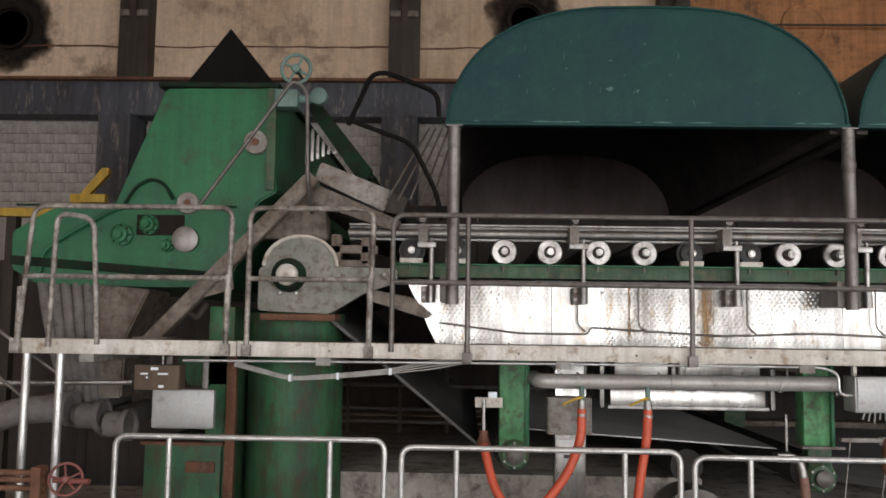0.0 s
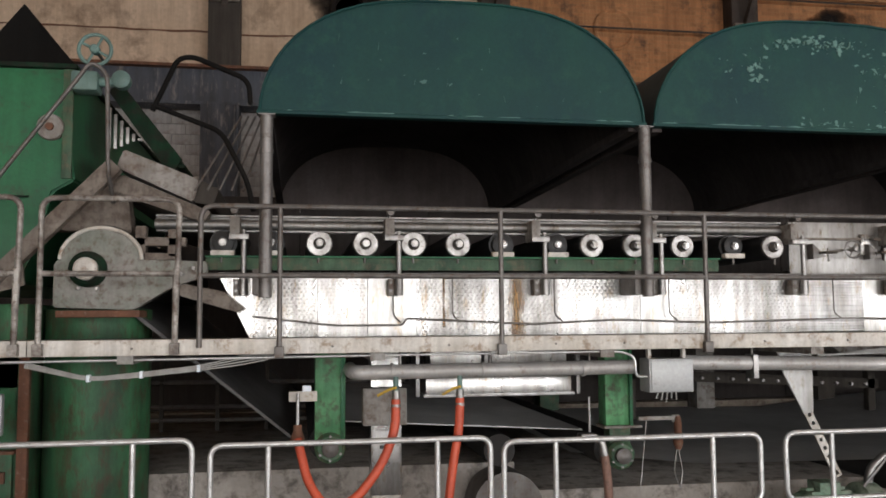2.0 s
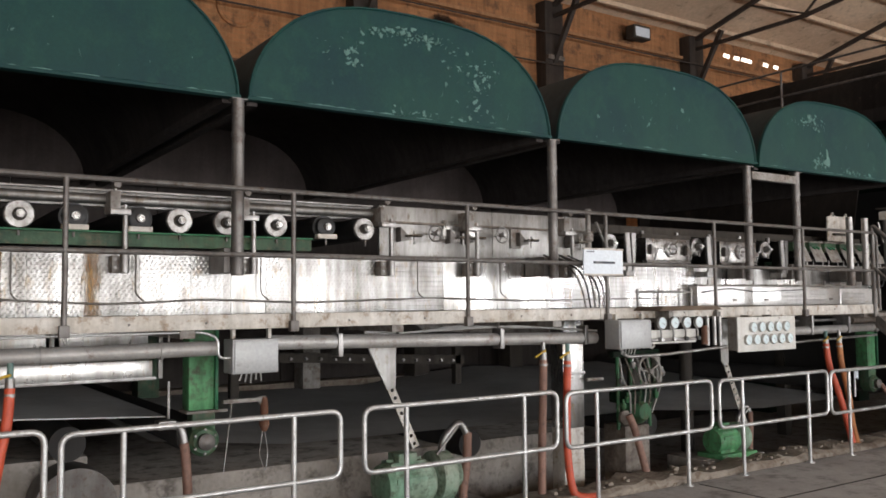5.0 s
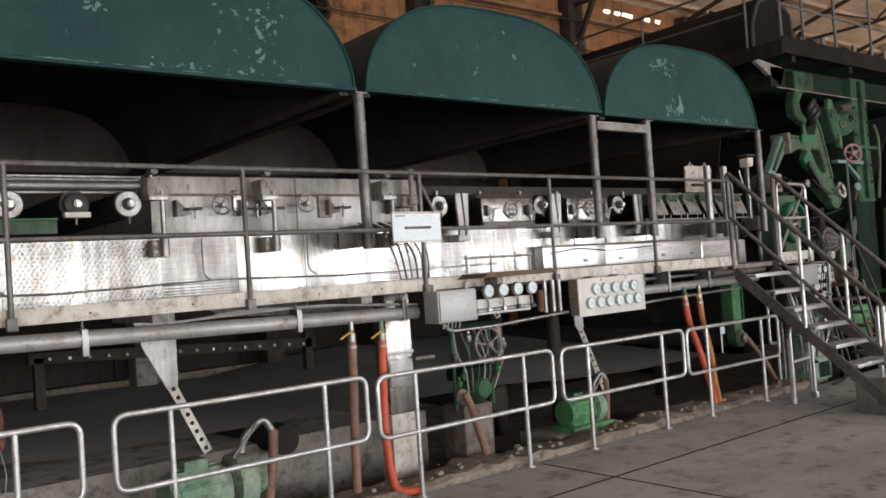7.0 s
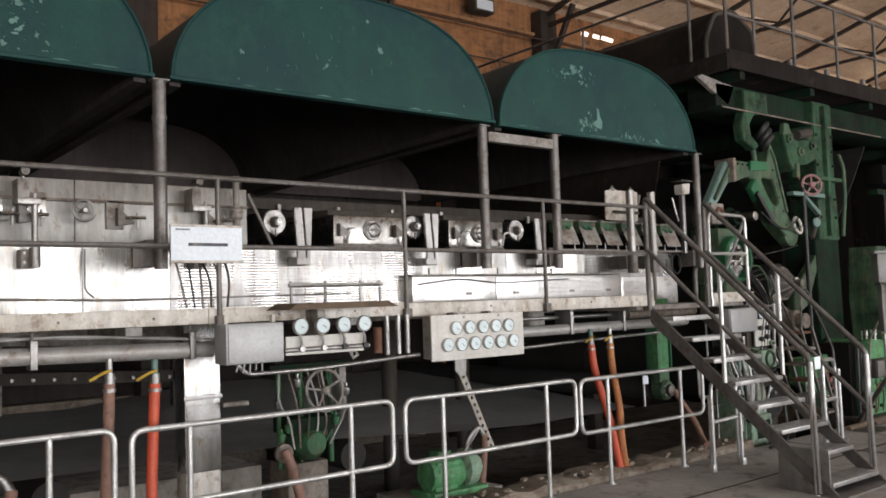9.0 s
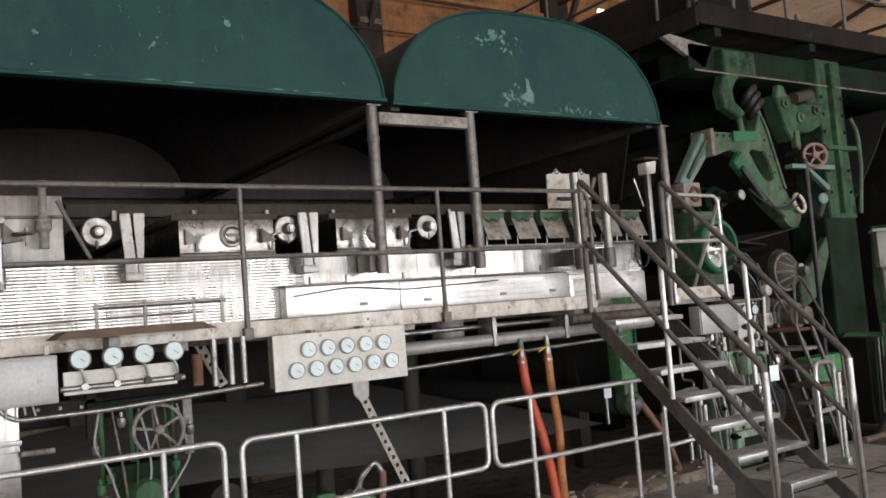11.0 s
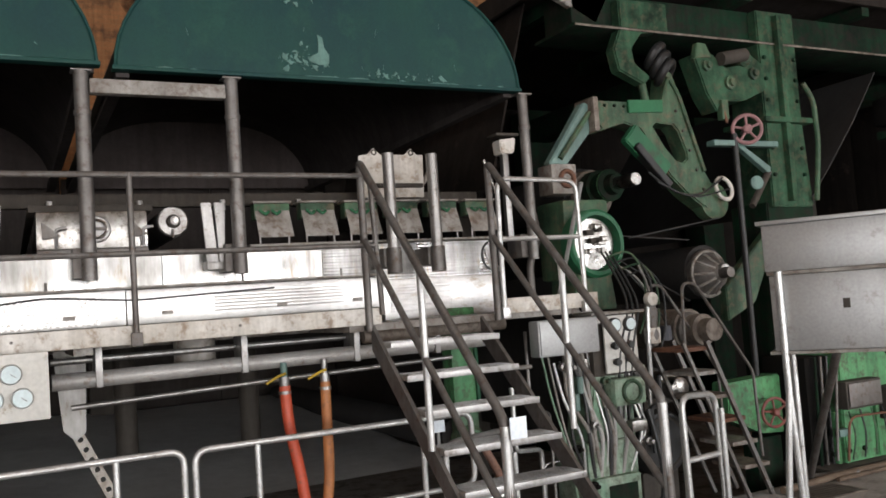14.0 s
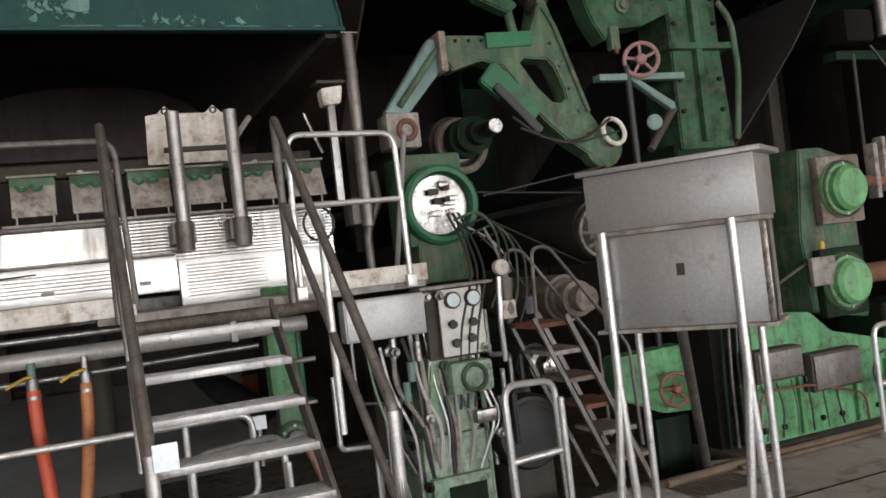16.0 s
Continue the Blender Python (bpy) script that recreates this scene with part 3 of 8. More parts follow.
sm_sub.operation, sm_len.operation, sm_mul.operation, sm_add.operation = 'SUBTRACT', 'MULTIPLY', 'MULTIPLY', 'ADD'
sm_sub.inputs[1].default_value, sm_len.inputs[1].default_value = (0.5, 0.5, 0.5), (2.0, 0.0, 2.0)
sm_l.new(sm_co.outputs["Generated"], sm_sub.inputs[0])
sm_l.new(sm_sub.outputs[0], sm_len.inputs[0])
sm_dist = sm_n.new("ShaderNodeVectorMath")
sm_dist.operation = 'LENGTH'
sm_l.new(sm_len.outputs[0], sm_dist.inputs[0])
sm_mul.inputs[1].default_value = -1.0
sm_l.new(sm_dist.outputs["Value"], sm_mul.inputs[0])
sm_l.new(sm_mul.outputs[0], sm_add.inputs[0])
sm_l.new(sm_noise.outputs[0], sm_add.inputs[1])
sm_ramp.color_ramp.elements[0].position, sm_ramp.color_ramp.elements[1].position = 0.0, 0.42
sm_off = sm_n.new("ShaderNodeMath")
sm_off.operation = 'ADD'
sm_off.inputs[1].default_value = 0.42
sm_l.new(sm_add.outputs[0], sm_off.inputs[0])
sm_l.new(sm_off.outputs[0], sm_ramp.inputs[0])
sm_l.new(sm_ramp.outputs[0], sm_n["Principled BSDF"].inputs["Alpha"])
for x, z, r in ((-8.71, 7.3, 0.95), (1.04, 7.5, 0.85), (10.9, 7.4, 0.8)):
    structure("soot_mark", bm_lathe((x, HALL_Y1 - 0.003, z), (0, -1, 0), [(0, r), (0.001, r - 0.001)], 32), M_SMUDGE, "black soot spread on the wall round a duct", "stain")
for x, z, r in ((-8.71, 7.3, 0.42), (1.04, 7.5, 0.34), (10.9, 7.4, 0.36)):
    fan = thing("duct_opening", (x, HALL_Y1 - 0.1, z - r), "soot-black round duct opening high in the wall", "duct opening", "wall ducts")
    part("ring", bm_lathe((x, HALL_Y1 - 0.004, z), (0, -1, 0), [(0, r), (0.12, r), (0.12, r - 0.05), (0.03, r - 0.06)], 36), M_SOOTSHADE, fan)
    part("recess", bm_lathe((x, HALL_Y1 - 0.03, z), (0, -1, 0), [(0, r - 0.07), (0.004, r - 0.08)], 32), M_BLACK, fan)
M_DAY = bpy.data.materials.new("daylight_gap")
M_DAY.use_nodes = True
M_DAY.node_tree.nodes["Principled BSDF"].inputs["Emission Color"].default_value = (1.0, 0.9, 0.75, 1)
M_DAY.node_tree.nodes["Principled BSDF"].inputs["Emission Strength"].default_value = 2.5
for x, w in ((20.7, 0.3), (21.15, 0.28), (21.6, 0.5), (22.5, 0.28), (23.0, 0.26)):
    structure("wall_gap", bm_prism([(x - w / 2, 8.62), (x - w / 2 + 0.05, 8.72), (x + w / 2, 8.71), (x + w / 2 - 0.04, 8.6)], HALL_Y1 - 0.012, HALL_Y1 - 0.004), M_DAY, "gap in the brick wall letting in daylight", "gap")
pipes = thing("wall_pipe", (10, HALL_Y1 - 0.2, 8.0), "thin pipes running along the brick wall", "pipe")
for z in (8.05, 7.3):
    part("pipe", bm_tube([(4.5, HALL_Y1 - 0.42, z), (30, HALL_Y1 - 0.42, z)], 0.02, 8), M_TRUSS, pipes)
structure("far_foundation", bm_box(-2.0, 11.8, 11.3, 11.58, -0.43, 0.62, 0.02), M_KERB, "stained brown concrete far foundation wall", "foundation")

# floor joints and a drain grate
for x in (-3.0, 2.0, 7.0, 12.4, 17.5):
    structure("floor_joint", bm_box(x - 0.008, x + 0.008, -8.9, 5.55, 0.0, 0.003), M_SOOTSHADE, "dark joint in the concrete floor", "joint")
for y in (0.6, 4.75):
    structure("floor_joint", bm_box(HALL_X0, HALL_X1, y - 0.008, y + 0.008, 0.0, 0.0035), M_SOOTSHADE, "dark joint in the concrete floor", "joint")
grate = thing("drain_grate", (13.75, 5.25, 0.0), "dark iron drain grate set in the floor", "grate")
part("frame", bm_box(13.5, 14.05, 5.1, 5.42, 0.0, 0.003), M_DIRTY, grate)
for k in range(11):
    part("bar", bm_box(13.52 + 0.048 * k, 13.545 + 0.048 * k, 5.12, 5.40, 0.003, 0.006), M_DARKRAIL, grate)
kerb_pipe = thing("kerb_pipe", (15.5, 5.5, 0.0), "rust-brown pipe lying along the foot of the press", "pipe")
part("pipe", bm_tube([(13.5, 5.42, 0.03), (13.9, 5.45, 0.03), (14.2, 5.46, 0.035), (15.4, 5.47, 0.035), (17.8, 5.47, 0.035)], 0.028, 10, 0.1), M_WOOD, kerb_pipe)
part("pipe", bm_tube([(14.1, 5.40, 0.02), (15.6, 5.42, 0.02), (17.8, 5.42, 0.02)], 0.018, 8, 0.1), M_WOOD, kerb_pipe)
# dirt and broken lumps along the kerb
lumps = bmesh.new()
rngl = random.Random(21)
for k in range(150):
    x, y, s = rngl.uniform(3.3, 11.9), 5.62 + abs(rngl.gauss(0, 0.16)), rngl.uniform(0.008, 0.04)
    z = 0.075 if y > 5.68 and x < 12 else 0.0
    bm_prism([(x + s * rngl.uniform(0.6, 1.2) * math.cos(6.283 * j / 6), z + 0.0 + s * 0.5 * (1 + math.sin(6.283 * j / 6)) * rngl.uniform(0.6, 1.1)) for j in range(6)], y - s * 0.7, y + s * 0.6, bm=lumps)
tagged(mesh_object("rubble", lumps, M_KERB, False), "loose concrete crumbs along the broken kerb", "rubble", "", "stuff")

# high windows of the end wall, misted with daylight
for k, (y0, y1) in enumerate(((4.0, 6.1), (6.7, 9.1), (9.7, 12.1), (12.7, 14.9))):
    wn_ob = thing("window_%d" % (k + 1), (HALL_X1 + 0.15, (y0 + y1) / 2, 7.0), "high misted window in the end wall", "window", "", "structure")
    part("pane", bm_box(HALL_X1 + 0.14, HALL_X1 + 0.16, y0 + 0.04, y1 - 0.04, 7.04, 8.56), M_DAY, wn_ob)
    part("window_frame", bm_box(HALL_X1 + 0.1, HALL_X1 + 0.2, (y0 + y1) / 2 - 0.03, (y0 + y1) / 2 + 0.03, 7.0, 8.6), M_DARKSTEEL, wn_ob)

# ---- the forming section of the paper machine ----
POST_Y, RAIL_Y, FENCE_Y, CLAD_Y, ROLL_Y, DECK_Z = 6.1, 5.70, 5.55, 6.45, 6.36, 1.65


def hood_outline(x0, x1, z0, top, steps=26, inset=0.0):
    c, h, w = (x0 + x1) / 2, top - z0 - inset, (x1 - x0) / 2 - inset
    pts = []
    for i in range(steps + 1):
        a = math.pi * i / steps
        ca, sa = math.cos(a), math.sin(a)
        pts.append((c - math.copysign(abs(ca) ** 0.68, ca) * w, z0 + max(sa, 0) ** 1.08 * h))
    return pts


def hood(x0, x1, label, patches, seed, POST_Y=6.1):
    ob = thing("machine_hood", ((x0 + x1) / 2, POST_Y, 3.25), label, "hood", "hoods over the machine")
    out, inn = hood_outline(x0, x1, 3.25, 4.11), hood_outline(x0, x1, 3.25, 4.11, inset=0.035)
    back = 11.3
    part("front_plate", bm_prism(out, POST_Y - 0.02, POST_Y + 0.02, 0.006), M_GREENHOOD, ob)
    part("back_plate", bm_prism(out, back, back + 0.03), M_HOODEND, ob, "dusty grey end plate")
    bm = bmesh.new()
    n = 12
    rows = [[[bm.verts.new((x, POST_Y + 0.02 + (back - POST_Y - 0.02) * k / n, z)) for x, z in o] for k in range(n + 1)] for o in (out, inn)]
    for k in range(n):
        for i in range(len(out) - 1):
            bm.faces.new((rows[0][k][i], rows[0][k][i + 1], rows[0][k + 1][i + 1], rows[0][k + 1][i]))
            bm.faces.new((rows[1][k][i + 1], rows[1][k][i], rows[1][k + 1][i], rows[1][k + 1][i + 1]))
    bmesh.ops.recalc_face_normals(bm, faces=bm.faces[:])
    sh = part("shell", bm, M_SHELL, ob)
    sh.data.materials.append(M_HOODIN)
    for i, p in enumerate(sh.data.polygons):
        p.material_index = i % 2
    part("rim", bm_tube([(x, POST_Y - 0.025, z) for x, z in out], 0.012, 6), M_GREENHOOD, ob)
    part("bottom_angle", bm_box(x0 - 0.02, x1 + 0.02, POST_Y - 0.04, POST_Y + 0.05, 3.225, 3.25, 0.004), M_GREENHOOD, ob)
    for x in (x0 + 0.05, x1 - 0.05):
        part("side_angle", bm_box(x - 0.04, x + 0.04, POST_Y + 0.06, back, 3.2, 3.26), M_HOODIN, ob)
    rng = random.Random(seed)
    for cx, cz, spread_x, spread_z, count in patches:
        for k in range(count * 3):
            px, pz, r = cx + rng.gauss(0, spread_x), cz + rng.gauss(0, spread_z), 0.003 + 0.024 * rng.random() ** 3
            if not (x0 + 0.25 < px < x1 - 0.25 and 3.275 < pz < 4.0 - 0.25 * abs(px - (x0 + x1) / 2) ** 2):
                continue
            m, lean, tall = 11, rng.uniform(-0.8, 0.8), rng.uniform(0.4, 1.5)
            prof = []
            for j in range(m):
                rr = r * rng.uniform(0.35, 1.3)
                u, v = rr * math.cos(6.283 * j / m), rr * tall * math.sin(6.283 * j / m)
                prof.append((px + u + v * lean, pz + v))
            part("paint_flake", bm_prism(prof, POST_Y - 0.0235 - 0.00006 * k, POST_Y - 0.0195), M_PATCH, ob, "bare pale patch where paint has flaked")
    # thin scratches and a chalky line of bare metal along the lower edge
    for k in range(9):
        px, pz = rng.uniform(x0 + 0.4, x1 - 0.4), rng.uniform(3.32, 3.85)
        lean, length, w = rng.uniform(-0.3, 0.3), rng.uniform(0.015, 0.06), rng.uniform(0.0008, 0.0018)
        part("scratch", bm_prism([(px - w, pz), (px + w, pz), (px + lean * length + w * 0.4, pz + length), (px + lean * length - w * 0.4, pz + length * 0.96)], POST_Y - 0.0222 - 0.00006 * k, POST_Y - 0.0195), M_PATCH, ob)
    for k in range(14):
        px, w = rng.uniform(x0 + 0.1, x1 - 0.1), rng.uniform(0.02, 0.11)
        part("scratch", bm_prism([(px - w, 3.252), (px + w, 3.252), (px + w * 0.7, 3.258), (px + w * 0.1, 3.256 + rng.uniform(0, 0.008)), (px - w * 0.6, 3.257)], POST_Y - 0.0224 - 0.00006 * k, POST_Y - 0.0195), M_PATCH, ob)
    return ob


M_STAIN = material("rust_stain", (0.42, 0.22, 0.07), 0.6, 0, (0.50, 0.34, 0.16), 0.8, 12, fine=60, streak=0)
# thin stain: broken up by noise and thinning out to both sides
sn_nodes, sn_links = M_STAIN.node_tree.nodes, M_STAIN.node_tree.links
st_co, st_map, st_noise = sn_nodes.new("ShaderNodeTexCoord"), sn_nodes.new("ShaderNodeMapping"), sn_nodes.new("ShaderNodeTexNoise")
st_map.inputs["Scale"].default_value = (38, 38, 7)
st_noise.inputs["Detail"].default_value, st_noise.inputs["Scale"].default_value, st_noise.inputs["Roughness"].default_value = 6, 1.0, 0.7
sn_links.new(st_co.outputs["Object"], st_map.inputs[0])
sn_links.new(st_map.outputs[0], st_noise.inputs["Vector"])
st_sep, st_sub, st_abs, st_add = sn_nodes.new("ShaderNodeSeparateXYZ"), sn_nodes.new("ShaderNodeMath"), sn_nodes.new("ShaderNodeMath"), sn_nodes.new("ShaderNodeMath")
sn_links.new(st_co.outputs["Generated"], st_sep.inputs[0])
st_sub.operation, st_abs.operation, st_add.operation = 'SUBTRACT', 'ABSOLUTE', 'MULTIPLY_ADD'
st_sub.inputs[1].default_value = 0.5
sn_links.new(st_sep.outputs[0], st_sub.inputs[0])
sn_links.new(st_sub.outputs[0], st_abs.inputs[0])
st_add.inputs[1].default_value = -0.75
sn_links.new(st_abs.outputs[0], st_add.inputs[0])
sn_links.new(st_noise.outputs[0], st_add.inputs[2])
st_ramp = sn_nodes.new("ShaderNodeValToRGB")
st_ramp.color_ramp.elements[0].position, st_ramp.color_ramp.elements[1].position = 0.2, 0.62
st_ramp.color_ramp.elements[1].color = (0.75, 0.75, 0.75, 1)
sn_links.new(st_add.outputs[0], st_ramp.inputs[0])
sn_links.new(st_ramp.outputs[0], sn_nodes["Principled BSDF"].inputs["Alpha"])
M_PATCH = material("bare_pale_green_primer", (0.13, 0.26, 0.225), 0.7, 0, (0.08, 0.18, 0.155), 0.8, 9, fine=60)
hood(-0.15, 2.71, "dark green painted sheet-metal barrel hood over the rolls", [(1.3, 3.6, 0.7, 0.2, 6)], 1)
hood(2.80, 5.70, "dark green barrel hood with pale flaked paint patches", [(4.2, 3.93, 0.27, 0.035, 46), (3.6, 3.72, 0.1, 0.1, 10), (4.8, 3.72, 0.16, 0.1, 18), (4.9, 3.45, 0.12, 0.1, 8), (4.4, 3.29, 0.3, 0.015, 12)], 2)
hood_three = hood(5.87, 8.83, "dark green painted barrel hood with a scratched front", [(7.3, 3.6, 0.7, 0.2, 8), (6.05, 3.38, 0.03, 0.03, 3)], 3, 6.17)
hood_three.location.z += 0.022
hood_four = hood(8.94, 11.89, "dark green barrel hood, flaked near the top and bottom edge", [(9.9, 3.88, 0.16, 0.06, 30), (10.12, 3.38, 0.08, 0.04, 12), (10.9, 3.29, 0.2, 0.015, 14), (10.2, 3.36, 0.12, 0.02, 12)], 4, 6.2)
part("paint_flake", bm_prism([(10.27, 3.55), (10.305, 3.53), (10.315, 3.46), (10.35, 3.41), (10.345, 3.35), (10.28, 3.335), (10.2, 3.36), (10.225, 3.40), (10.27, 3.42), (10.275, 3.48)], 6.1738, 6.1805), M_PATCH, hood_four, "bare pale patch where paint has flaked")


def post(x, z0, z1, r=0.045, POST_Y=6.1):
    ob = thing("hood_post", (x, POST_Y, z0), "grey steel tube post carrying the hood", "post", "hood posts")
    part("tube", bm_cyl((x, POST_Y, z0), (x, POST_Y, z1), r, 20), M_POST, ob)
    part("collar", bm_cyl((x, POST_Y, z1 - 0.28), (x, POST_Y, z1 - 0.25), r + 0.006, 20), M_POST, ob)
    part("top_plate", bm_box(x - 0.06, x + 0.06, POST_Y - 0.05, POST_Y + 0.06, z1 - 0.01, z1, 0.003), M_POST, ob)
    part("wall_bracket", bm_box(x - 0.09, x + 0.02, POST_Y + 0.03, CLAD_Y - 0.012, z0 + 0.02, z0 + 0.2, 0.005), M_DARKRAIL, ob)
    return ob


for x, y in ((-0.1, 6.1), (2.72, 6.1), (5.77, 6.13), (8.74, 6.2), (9.655, 6.2)):
    post(x, 1.93, 3.225, POST_Y=y)
post(11.93, 1.93, 3.225, 0.04, 6.2)
single("door_lintel", bm_box(8.785, 9.61, 6.16, 6.24, 3.08, 3.17, 0.006), M_GREYPAINT, "rusty steel crossbar between two hood posts", "crossbar")

hood_four.location.z += 0.012

# walkway deck with its edge channel
deck = thing("walkway", (3.5, RAIL_Y, 1.5), "steel walkway along the machine with a chipped white edge", "walkway")
part("deck_plate", bm_box(-3.05, 10.36, RAIL_Y + 0.02, CLAD_Y + 0.1, 1.60, 1.645), M_GREYPAINT, deck)
part("deck_plate", bm_box(10.36, 12.1, RAIL_Y + 0.02, CLAD_Y + 0.1, 1.50, 1.545), M_GREYPAINT, deck)
for x0, x1 in ((-3.05, -1.52), (-1.515, 0.0), (0.005, 2.94), (2.945, 5.9), (5.905, 7.44)):
    part("edge_channel", bm_box(x0, x1, RAIL_Y - 0.035, RAIL_Y + 0.025, 1.555, 1.655, 0.006), M_WHITEPAINT, deck)
for x0, x1 in ((7.445, 8.9), (8.905, 10.4), (11.32, 12.1)):
    part("edge_channel", bm_box(x0, x1, RAIL_Y - 0.035, RAIL_Y + 0.025, 1.54, 1.645, 0.006), M_WHITEPAINT, deck)
for k in range(9):
    part("bracket", bm_box(-2.6 + k * 1.6, -2.5 + k * 1.6, RAIL_Y + 0.03, CLAD_Y + 0.08, 1.5, 1.598), M_GREYPAINT, deck)


def railing(name, runs, posts, y, mat, r, label, group=""):
    ob = thing(name, (posts[0][0], y, posts[0][1]), label, "railing", group)
    for run in runs:
        part("rail", bm_tube(run, r, 10, 0.09), mat, ob)
    for x, z0, z1 in posts:
        part("post", bm_cyl((x, y, z0), (x, y, z1), r, 12), mat, ob)
        part("foot", bm_box(x - 0.03, x + 0.03, y - 0.03, y + 0.02, z0 - 0.04, z0 + 0.035, 0.006), mat, ob)
    return ob


Y = RAIL_Y - 0.05
railing("walkway_railing", [[(-0.49, Y, 1.60), (-0.49, Y, 2.51), (0.3, Y, 2.51), (10.37, Y, 2.485), (10.40, Y, 1.60)], [(-0.49, Y, 2.06), (10.39, Y, 2.04)]],
        [(x, 1.57, 2.50) for x in (0.01, 1.48, 2.96, 4.45, 5.97, 7.45, 8.92)], Y, M_DARKRAIL, 0.017, "dull steel tube railing along the walkway")
railing("walkway_railing", [[(-1.45, Y, 1.60), (-1.45, Y, 2.545), (-0.62, Y, 2.545), (-0.64, Y, 1.60)], [(-1.45, Y, 2.07), (-0.63, Y, 2.07)]],
        [(-1.45, 1.6, 2.1), (-0.64, 1.6, 2.1)], Y, M_WORNRAIL, 0.018, "short worn steel railing frame with two legs")
railing("walkway_railing", [[(-2.99, Y, 1.60), (-2.92, Y, 2.545), (-1.57, Y, 2.545), (-1.59, Y, 1.60)], [(-2.97, Y, 2.07), (-1.58, Y, 2.07)], [(-2.78, Y, 1.6), (-2.76, Y, 2.50), (-2.5, Y - 0.02, 2.46), (-2.45, Y, 1.62)]],
        [(-2.99, 1.6, 2.0), (-1.59, 1.6, 2.1)], Y, M_WORNRAIL, 0.018, "worn steel railing at the end of the walkway")


def fence(x0, x1, z_top, z_low):
    ob = thing("guard_railing", ((x0 + x1) / 2, FENCE_Y, 0), "galvanised tube guard railing with rounded corners", "railing", "guard railings by the pit")
    y = FENCE_Y
    part("frame", bm_tube(rounded([((x0 + x1) / 2, y, z_top), (x1, y, z_top), (x1, y, z_low), (x0, y, z_low), (x0, y, z_top), ((x0 + x1) / 2, y, z_top)], 0.08)[:-1], 0.019, 12, closed=True), M_RAIL, ob)
    for x in (x0 + 0.35, x1 - 0.35):
        part("post", bm_cyl((x, y, -0.01), (x, y, z_top - 0.01), 0.019, 12), M_RAIL, ob)
        part("foot", bm_cyl((x, y, -0.01), (x, y, 0.012), 0.045, 12), M_RAIL, ob)
    return ob


for x0, x1, z in ((-2.25, -0.51, 1.04), (-0.40, 1.37, 1.0), (1.46, 3.27, 0.97), (3.46, 5.27, 0.97), (5.37, 7.22, 0.95), (7.33, 9.12, 0.94), (9.18, 10.92, 0.93)):
    fence(x0, x1, z, z - 0.455)

for x in (-0.9, 0.35, 1.12, 1.86, 2.35, 3.4, 4.05, 5.0, 5.55, 6.4, 7.0, 8.3, 9.5):
    part("edge_bolt", bm_lathe((x, RAIL_Y - 0.035, 1.60), (0, -1, 0), [(0, 0.009), (0.006, 0.008)], 6), M_DARKRAIL, deck)

# aluminium cladding of the frame, pressed with ribs or dimples
def clad_panel(x0, x1, z0, z1, style, y=CLAD_Y):
    bm = bmesh.new()
    if style == "plain":
        return bm_box(x0, x1, y, y + 0.03, z0, z1, 0.004)
    nz = int((z1 - z0) / (0.0105 if style == "ribs" else 0.0068))
    nx = 2 if style == "ribs" else int((x1 - x0) / 0.0088)
    grid = []
    for j in range(nz + 1):
        row = []
        for i in range(nx + 1):
            d = 0.0
            if style == "ribs":
                d = 0.0027 if j % 4 in (1, 2) else 0.0
            elif 0 < i < nx and 0 < j < nz:
                d = (0.0014 if style == "shallow" else 0.0023) if (i + 2 * ((j // 4) % 2)) % 4 in (1, 2) and j % 4 in (1, 2) else 0.0
            row.append(bm.verts.new((x0 + (x1 - x0) * i / nx, y - d, z0 + (z1 - z0) * j / nz)))
        grid.append(row)
    for a, b in zip(grid, grid[1:]):
        for i in range(nx):
            bm.faces.new((a[i], a[i + 1], b[i + 1], b[i]))
    bm_box(x0, x1, y + 0.006, y + 0.03, z0, z1, bm=bm)
    return bm


clad = thing("machine_cladding", (5, CLAD_Y, 1.645), "bright aluminium sheet cladding with dimpled and ribbed panels", "cladding")
part("panel", bm_prism([(-0.45, 2.11), (0.0, 2.11), (0.0, 1.64), (-0.22, 1.64)], CLAD_Y, CLAD_Y + 0.03, 0.003), M_ALU, clad)
part("panel", clad_panel(-0.2, -0.004, 1.65, 2.106, "dimples", CLAD_Y - 0.006), M_ALU, clad, smooth=False)
edges_x = [0.0, 0.27, 0.64, 1.01, 1.38, 1.75, 2.12, 2.49, 2.80, 3.08, 3.6, 4.15, 4.75, 5.35, 5.95, 6.6, 7.2]
for k, (a, b) in enumerate(zip(edges_x, edges_x[1:])):
    part("panel", clad_panel(a + 0.0015, b - 0.0015, 1.646, 2.11, "plain" if k in (2, 8, 12, 13) else "shallow" if k in (1, 5, 7) else "dimples" if b < 4.2 else "ribs"), M_ALU, clad, smooth=False)
for a, b in ((7.2, 8.2), (8.2, 9.2), (9.2, 10.3), (10.3, 11.1), (11.1, 11.75)):
    part("panel", clad_panel(a + 0.0015, b - 0.0015, 1.646, 2.11, "plain" if 8.3 < b < 10.4 else "ribs"), M_ALU, clad, smooth=False)
# Greyer metal: the darker reflection on these upper panels is in the colour.
part("upper_panel", clad_panel(4.1, 5.3, 2.125, 2.55, "plain"), M_GREYALU, clad)
part("upper_panel", clad_panel(5.305, 6.55, 2.125, 2.55, "plain"), M_GREYALU, clad)
